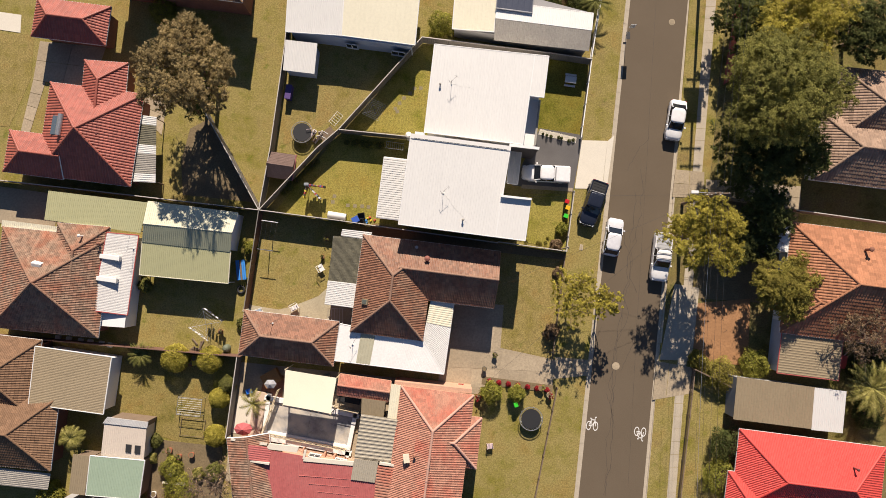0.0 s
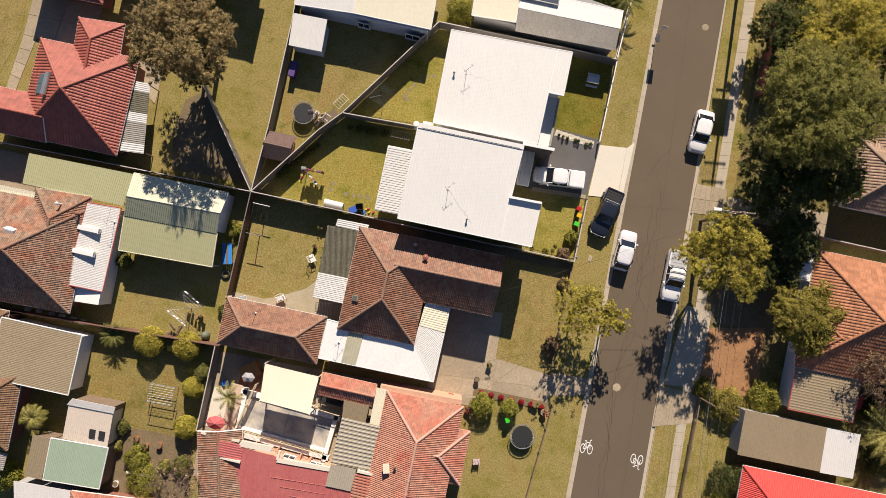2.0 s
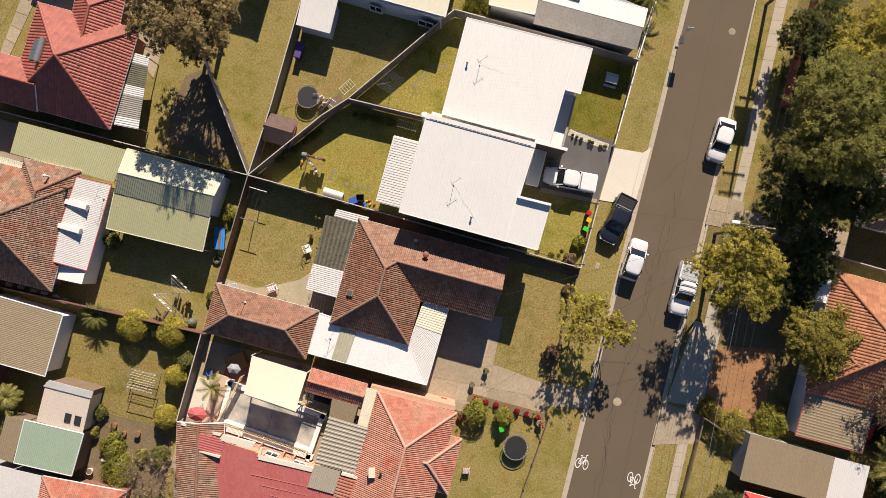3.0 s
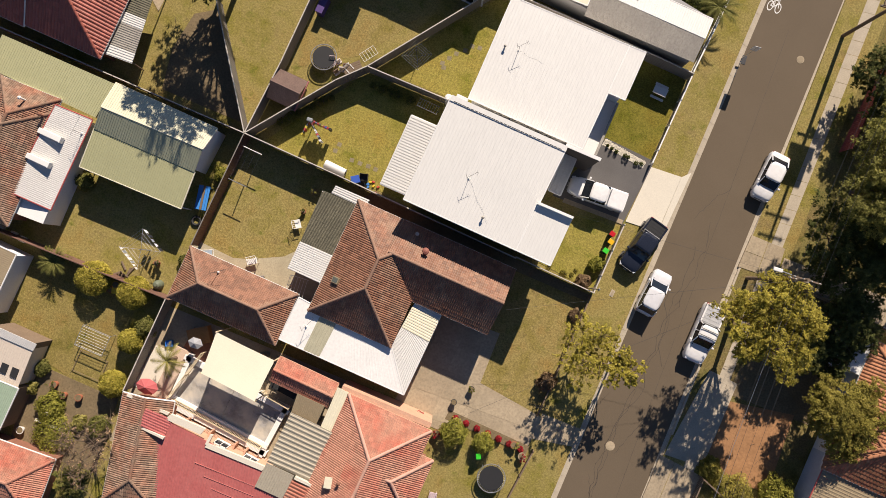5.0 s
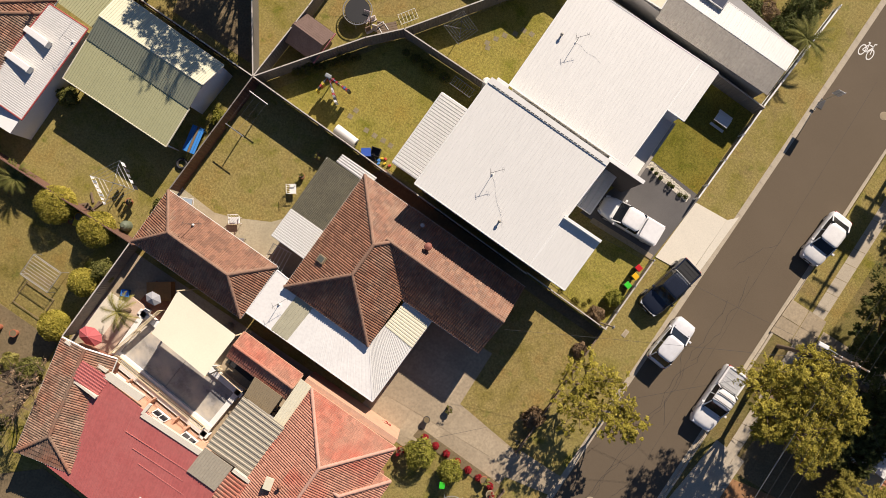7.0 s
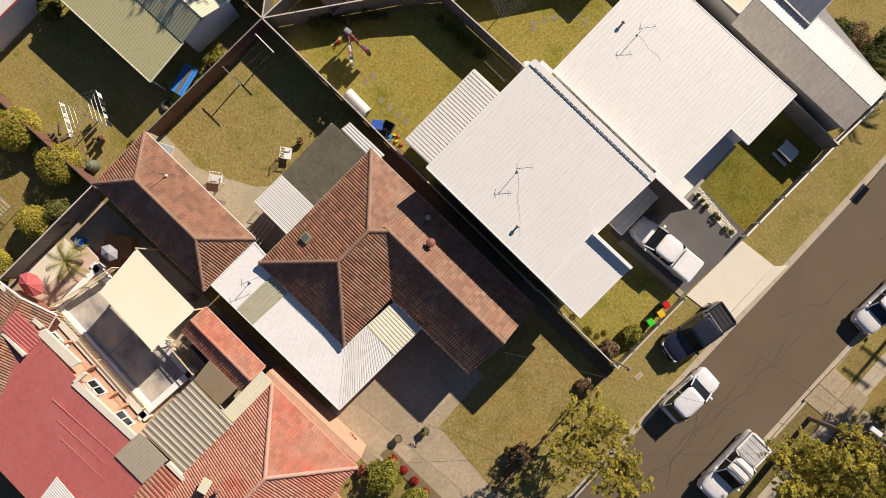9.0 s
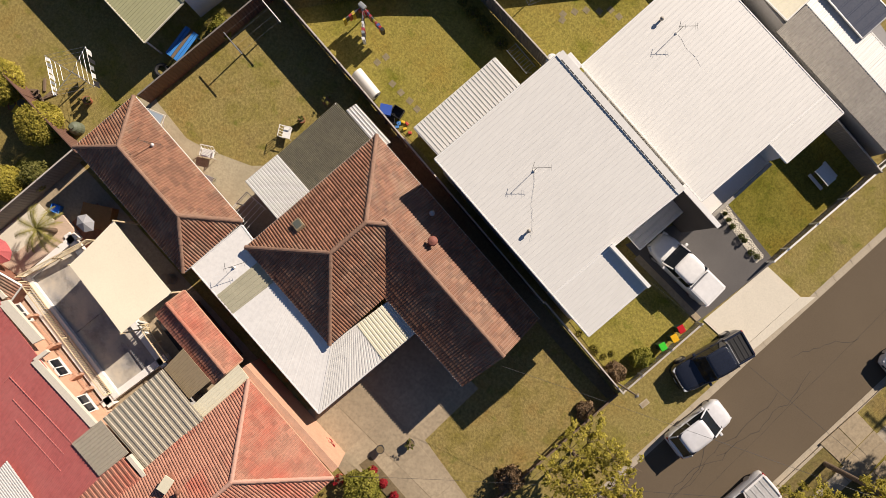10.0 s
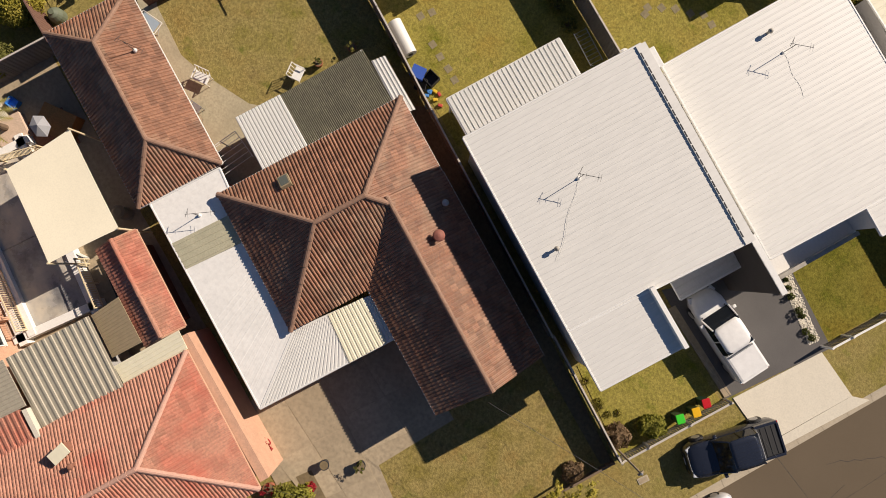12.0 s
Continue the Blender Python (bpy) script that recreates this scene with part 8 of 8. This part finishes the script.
# cubby house and clutter in the northern yard
cubby = empty("cubby_house", *(-17.14, 8.40), 0, -8)
tagged(cubby, "child's cubby with a worn dark roof and pink frame", "playhouse")
part("wall", box(bmesh.new(), -1.2, -1.0, 0, 1.2, 0.9, 1.4, 0.02), M["timber"], cubby)
for s, z in ((1, 0.0), (-1, 0.0)):
    bm = bmesh.new()
    edge_rows = []
    for i in range(17):
        y0, za = s * ((i + 1) // 2) * 0.17, 1.95 - ((i + 1) // 2) * 0.07 + (0.02 if i % 2 == 0 else 0.0)
        edge_rows.append([bm.verts.new((xx, y0, za)) for xx in (-1.4, -0.5, 0.5, 1.4)])
    for p_, q_ in zip(edge_rows, edge_rows[1:]):
        for k in range(3):
            bm.faces.new((p_[k], p_[k + 1], q_[k + 1], q_[k]))
    part("roof", bm, plain("worn_brown_shingle", (0.17, 0.115, 0.095), 0.9, amount=0.4), cubby)
part("fascia", box(bmesh.new(), 1.38, -1.4, 1.3, 1.46, 1.4, 1.45, 0.01), plain("pink_trim", (0.5, 0.16, 0.18), 0.6), cubby)
part("fascia", box(bmesh.new(), -1.46, -1.4, 1.3, -1.38, 1.4, 1.45, 0.01), plain("pink_trim", (0.5, 0.16, 0.18), 0.6), cubby)
bench(*(-12.48, 11.97), 40, M["timber"], "weathered timber pallet bench in the back yard", 1.6, 0.9)
rack2 = empty("wire_airer", *(-11.61, 13.70), 0, 50)
tagged(rack2, "pale folded wire frame on the grass", "frame")
for i in range(6):
    part("bar", tube(bmesh.new(), (-0.7 + i * 0.28, -0.4, 0.3), (-0.7 + i * 0.28, 0.4, 0.3), 0.015, seg=4), M["white_metal"], rack2)
for s in (-1, 1):
    part("side_rail", tube(bmesh.new(), (-0.72, s * 0.4, 0.3), (0.72, s * 0.4, 0.3), 0.02, seg=5), M["white_metal"], rack2)
    part("leg", tube(bmesh.new(), (s * 0.7, 0, 0), (s * 0.7, 0, 0.3), 0.02, seg=5), M["white_metal"], rack2)

# pale blocks leaning along the garden fence, tubs between the shrubs
for p in [(-40.73, -9.81), (-39.59, -9.93), (-38.33, -10.1), (-37.31, -10.21), (-36.12, -10.39), (-35.22, -10.56)]:
    blk = empty("paver_block", *p, 0.0, -8)
    tagged(blk, "pale square concrete block beside the dark fence", "block", "blocks along the fence")
    part("block", box(bmesh.new(), -0.26, -0.24, 0, 0.26, 0.24, 0.3, 0.02), M["concrete_pale"], blk)
crate(*(-26.07, -12.27), 10, 0.28, 0.3, 0.6, plain("tub_yellow", (0.7, 0.45, 0.02), 0.45), "storage_tub", "yellow plastic tub between two round shrubs", True)
crate(*(-26.78, -12.33), 0, 0.2, 0.22, 0.4, plain("tub_dark_red", (0.3, 0.05, 0.04), 0.5), "storage_tub", "dark red plastic tub beside the yellow one", True)
# south-west garden
for q in ((-26.41, -16.83), (-26.34, -19.17)):
    fr = empty("clothes_airer", *q, 0, -6)
    h_ = 1.0 if q == (-26.41, -16.83) else 0.15
    tagged(fr, "square metal clothes frame on the lawn" if h_ > 0.5 else "flat dark timber edging frame on the lawn", "frame")
    mt = M["metal"] if h_ > 0.5 else M["timber"]
    for s in (-1, 1):
        part("rail", tube(bmesh.new(), (-1.25, s * 0.9, h_), (1.25, s * 0.9, h_), 0.025, seg=5), mt, fr)
        part("rail", tube(bmesh.new(), (s * 1.25, -0.9, h_), (s * 1.25, 0.9, h_), 0.025, seg=5), mt, fr)
        part("leg", tube(bmesh.new(), (s * 1.25, -0.9, 0), (s * 1.25, -0.9, h_), 0.025, seg=5), mt, fr)
        part("leg", tube(bmesh.new(), (s * 1.25, 0.9, 0), (s * 1.25, 0.9, h_), 0.025, seg=5), mt, fr)
    if h_ > 0.5:
        for i in range(8):
            part("cord", tube(bmesh.new(), (-1.25, -0.8 + i * 0.23, h_), (1.25, -0.8 + i * 0.23, h_), 0.01, seg=4), M["white_metal"], fr)


def pot(x, y, r, h, mat, label, plant=None, seed=0):
    ob = empty("plant_pot", x, y, 0.03)
    tagged(ob, label, "pot")
    bm = tube(bmesh.new(), (0, 0, 0), (0, 0, h), r * 0.7, r, seg=16)
    part("pot", bm, mat, ob)
    part("rim", tube(bmesh.new(), (0, 0, h - 0.06), (0, 0, h + 0.01), r * 1.08, seg=16), mat, ob)
    part("soil", tube(bmesh.new(), (0, 0, h), (0, 0, h + 0.015), r * 0.9, seg=16), M["soil"], ob)
    if plant:
        rng = np.random.default_rng(seed)
        v, f = leaf_cloud(np.array([(0, 0, h + r * 0.8)]), np.array([r * 1.5]), 160, 0.06, rng)
        tagged(mesh_part("plant", v, f, plant, ob), kind="stuff")


POT = plain("terracotta_clay", (0.36, 0.13, 0.07), 0.8)
for i, (p, r, h, mat, lf) in enumerate((((-28.63, -21.48), 0.3, 0.5, POT, "leaf_green"), ((-27.60, -22.12), 0.28, 0.5, POT, "leaf_green"), ((-26.30, -21.93), 0.28, 0.45, POT, None), ((-26.16, -11.81), 0.3, 0.7, plain("yellow_drum", (0.7, 0.35, 0.02), 0.5), None), ((-26.50, -12.36), 0.25, 0.6, plain("red_drum", (0.35, 0.03, 0.03), 0.5), None), ((1.72, -14.72), 0.32, 0.5, plain("red_drum", (0.35, 0.03, 0.03), 0.5), "flower_red"), ((4.35, -12.85), 0.25, 0.5, M["dark_metal"], None), ((5.47, -11.36), 0.25, 0.5, M["dark_metal"], "leaf_green"), ((2.01, -15.49), 0.3, 0.5, plain("red_drum", (0.35, 0.03, 0.03), 0.5), "flower_red"), ((3.70, -15.83), 0.3, 0.5, POT, "flower_red"), ((-11.88, -1.20), 0.2, 0.4, plain("yellow_drum", (0.7, 0.35, 0.02), 0.5), "leaf_palm"), ((-12.84, -1.08), 0.2, 0.4, POT, "leaf_green"), ((-12.50, 0.80), 0.22, 0.4, POT, "leaf_palm"), ((-23.51, -9.07), 0.25, 0.4, POT, "leaf_green"), ((10.33, -14.81), 0.3, 0.5, POT, "leaf_palm"), ((11.22, -15.52), 0.3, 0.5, M["concrete"], "flower_red"), ((-30.20, -26.01), 0.3, 0.4, M["white_metal"], None))):
    pot(*p, r, h, mat, "round pot" + (" with a small plant" if lf else " standing on the ground"), M[lf] if lf else None, 200 + i)
for a, b in (((-29.17, -24.02), (-27.08, -24.23)), ((-29.33, -24.84), (-26.95, -25.05))):
    ed = empty("garden_edging", *a, 0, heading(a, b))
    tagged(ed, "pale concrete sleeper edging a garden bed", "edging")
    part("sleeper", box(bmesh.new(), 0, -0.1, 0, 2.3, 0.1, 0.3, 0.02), M["concrete_pale"], ed)
dome = empty("compost_bin", *(-22.88, -10.82))
tagged(dome, "dull green domed compost bin", "bin")
bm = bmesh.new()
for z0, z1, r0, r1 in ((0, 0.4, 0.42, 0.4), (0.4, 0.65, 0.4, 0.28), (0.65, 0.75, 0.28, 0.1)):
    tube(bm, (0, 0, z0), (0, 0, z1), r0, r1, seg=18)
part("dome", bm, plain("compost_green", (0.13, 0.15, 0.1), 0.6), dome)
part("lid", tube(bmesh.new(), (0, 0, 0.73), (0, 0, 0.8), 0.14, seg=14), plain("compost_green", (0.13, 0.15, 0.1), 0.6), dome)
for i in range(10):
    p = Vector((-25.72, -10.71)) + Vector((rt.uniform(-1.2, 1.2), rt.uniform(-0.6, 0.6)))
    c_ = empty("firewood", p.x, p.y, 0, rt.uniform(0, 360))
    tagged(c_, "loose weathered timber offcut on the ground", "timber", "timber pieces by the fence")
    part("log", box(bmesh.new(), -rt.uniform(0.3, 0.6), -0.07, 0, 0.4, 0.07, 0.12, 0.02), M["timber"], c_)

# terrace-house corner: umbrella, drums, clutter
umb = empty("garden_umbrella", *(-20.52, -18.90))
tagged(umb, "faded red garden umbrella, half folded, over a small table", "umbrella")
part("pole", tube(bmesh.new(), (0, 0, 0), (0, 0, 2.2), 0.03, seg=8), M["metal"], umb)
for i in range(8):
    a, b = i * 0.7854, (i + 1) * 0.7854
    bm = bmesh.new()
    r = 0.95
    quad(bm, [(0, 0, 2.15), (r * math.cos(a), r * 0.7 * math.sin(a), 1.75), (r * 0.93 * math.cos((a + b) / 2), r * 0.65 * math.sin((a + b) / 2), 1.72), (r * math.cos(b), r * 0.7 * math.sin(b), 1.75)])
    thicken(bm, 0.01)
    part("canopy_panel", bm, plain("faded_red_canvas", (0.5, 0.12, 0.12), 0.8, amount=0.2), umb)
umb2 = empty("folded_umbrella", *(-17.84, -14.33))
tagged(umb2, "grey market umbrella seen from above", "umbrella")
part("pole", tube(bmesh.new(), (0, 0, 0), (0, 0, 1.9), 0.03, seg=8), M["metal"], umb2)
for i in range(6):
    a, b = i * 1.0472, (i + 1) * 1.0472
    bm = bmesh.new()
    quad(bm, [(0, 0, 1.85), (0.65 * math.cos(a), 0.5 * math.sin(a), 1.6), (0.65 * math.cos(b), 0.5 * math.sin(b), 1.6)])
    thicken(bm, 0.01)
    part("canopy_panel", bm, plain("grey_canvas", (0.35, 0.35, 0.36), 0.8, amount=0.1), umb2)
crate(*(-18.01, -13.87), 30, 0.9, 0.7, 0.8, plain("rusty_orange_timber", (0.42, 0.2, 0.07), 0.8, amount=0.3), "planter_box", "orange-brown timber planter box", True)
crate(*(-20.44, -15.32), 20, 0.3, 0.25, 0.3, plain("bright_blue_paint", (0.04, 0.24, 0.65), 0.5), "blue_tub", "bright blue plastic tub among the plants")
crate(*(-11.69, -17.19), 30, 0.4, 0.3, 0.5, M["white_metal"], "white_box", "white plastic box beside the rail")
drum = empty("drain_cowl", *(-12.22, -13.79))
tagged(drum, "round grey metal cowl in the passage", "vent")
part("cowl", tube(bmesh.new(), (0, 0, 0), (0, 0, 1.1), 0.32, seg=20), M["grey_roof"], drum)
part("cap", tube(bmesh.new(), (0, 0, 1.1), (0, 0, 1.2), 0.36, 0.2, seg=20), M["tan_roof"], drum)
slab("planter_soil", [(-21.51, -15.84), (-18.82, -16.12), (-19.25, -20.00), (-22.34, -19.71)], 0.06, M["concrete_pale"], "pale paved corner beside the palm", "paving")
slab("brick_paving", [(-18.86, -13.42), (-16.74, -13.70), (-17.01, -16.10), (-19.31, -15.82)], 0.06, M["brick"], "red-brown brick paving by the courtyard", "paving")
gate = empty("driveway_gate", *(11.07, -11.10), 0, -80)
tagged(gate, "small dark wire gate leaning at the driveway", "gate")
for s in (0, 1):
    part("stile", tube(bmesh.new(), (0, s * 1.0, 0), (0, s * 1.0, 1.0), 0.025, seg=6), M["dark_metal"], gate)
    part("rail", tube(bmesh.new(), (0, 0, 0.1 + s * 0.9), (0, 1.0, 0.1 + s * 0.9), 0.025, seg=6), M["dark_metal"], gate)
for i in range(7):
    part("bar", tube(bmesh.new(), (0, 0.14 * (i + 0.6), 0.1), (0, 0.14 * (i + 0.6), 1.0), 0.01, seg=4), M["dark_metal"], gate)
clut = empty("red_trolley", *(42.22, -11.95), 0, 80)
tagged(clut, "red and white trolley standing beside the shed", "trolley")
part("tray", box(bmesh.new(), -0.7, -0.4, 0.4, 0.7, 0.4, 0.5, 0.03), plain("toy_red", (0.5, 0.06, 0.04)), clut)
part("handle", tube(bmesh.new(), (0.7, 0, 0.5), (1.1, 0, 1.0), 0.03, seg=6), M["white_metal"], clut)
for sx in (-1, 1):
    for sy in (-1, 1):
        part("wheel", tube(bmesh.new(), (sx * 0.5, sy * 0.38, 0.2), (sx * 0.5, sy * 0.46, 0.2), 0.2, seg=14), M["black"], clut)

for p in ((-13.35, -23.64), (-11.40, -23.66), (-10.38, -22.63)):
    ac = empty("air_conditioner", *p, 0.03, 35)
    tagged(ac, "white air-conditioner unit beside the courtyard wall", "air conditioner")
    part("case", box(bmesh.new(), -0.42, -0.18, 0.0, 0.42, 0.18, 1.0, 0.03), M["white_metal"], ac)
    part("fan_grille", tube(bmesh.new(), (0.12, -0.18, 0.5), (0.12, -0.2, 0.5), 0.24, seg=20), M["grey_wall"], ac)

# fallen bits on the courtyard and the yards
rl = random.Random(21)
for i in range(60):
    zone = rl.choice((((25.80, -4.69), 3.0), ((29.06, -9.49), 3.0), ((14.20, -9.55), 2.5), ((-27.75, 10.66), 4.0), ((-28.80, -22.36), 3.0)))
    x_, y_ = zone[0][0] + rl.uniform(-1, 1) * zone[1], zone[0][1] + rl.uniform(-1, 1) * zone[1]
    tw = empty("fallen_twig", x_, y_, 0.05, rl.uniform(0, 360))
    tagged(tw, "dry fallen twig on the ground", "twig", "fallen twigs")
    part("stick", tube(bmesh.new(), (-rl.uniform(0.1, 0.3), 0, 0), (rl.uniform(0.1, 0.3), 0, 0.01), 0.015, 0.008, seg=5), M["bark"], tw)
# ---- boundary fences ----
NODE = (-19.28, 3.70)
fence([NODE, (-13.29, 10.29), (-11.04, 12.26), (-2.38, 22.07), (10.83, 20.48), (15.53, 19.82)], 1.85, M["fence_grey"], M["fence_cap"])
fence([(-11.04, 12.20), (-3.67, 11.49)], 1.85, M["fence_grey"], M["fence_cap"])
fence([NODE, (-10.82, 2.63), (-7.15, 2.11), (5.69, 0.40)], 1.85, M["fence_grey"], M["fence_cap"])
fence([(5.72, 0.54), (12.98, -0.43)], 1.2, M["fence_grey"], M["fence_cap"], "low grey sheet-metal fence at the front boundary")
fence([NODE, (-20.65, -6.60)], 1.85, M["fence_brown"], M["fence_grey"], "grey-brown sheet fence between two back yards")
fence([(-21.28, -11.52), (-22.29, -19.83)], 1.85, M["fence_grey"], M["fence_cap"])
fence([NODE, (-25.15, 14.05)], 1.85, M["fence_grey"], M["fence_cap"])
fence([NODE, (-18.18, 10.40), (-16.89, 20.72), (-16.32, 27.37)], 1.85, M["fence_grey"], M["fence_cap"])
fence([(-48.19, 6.87), NODE], 1.85, M["fence_brown"], M["fence_cap"], "dark sheet fence along the shed's yard")
fence([(-47.62, -9.37), (-20.98, -11.52)], 1.85, M["fence_brown"], M["fence_brown"], "brown sheet-metal fence along the garden yard")
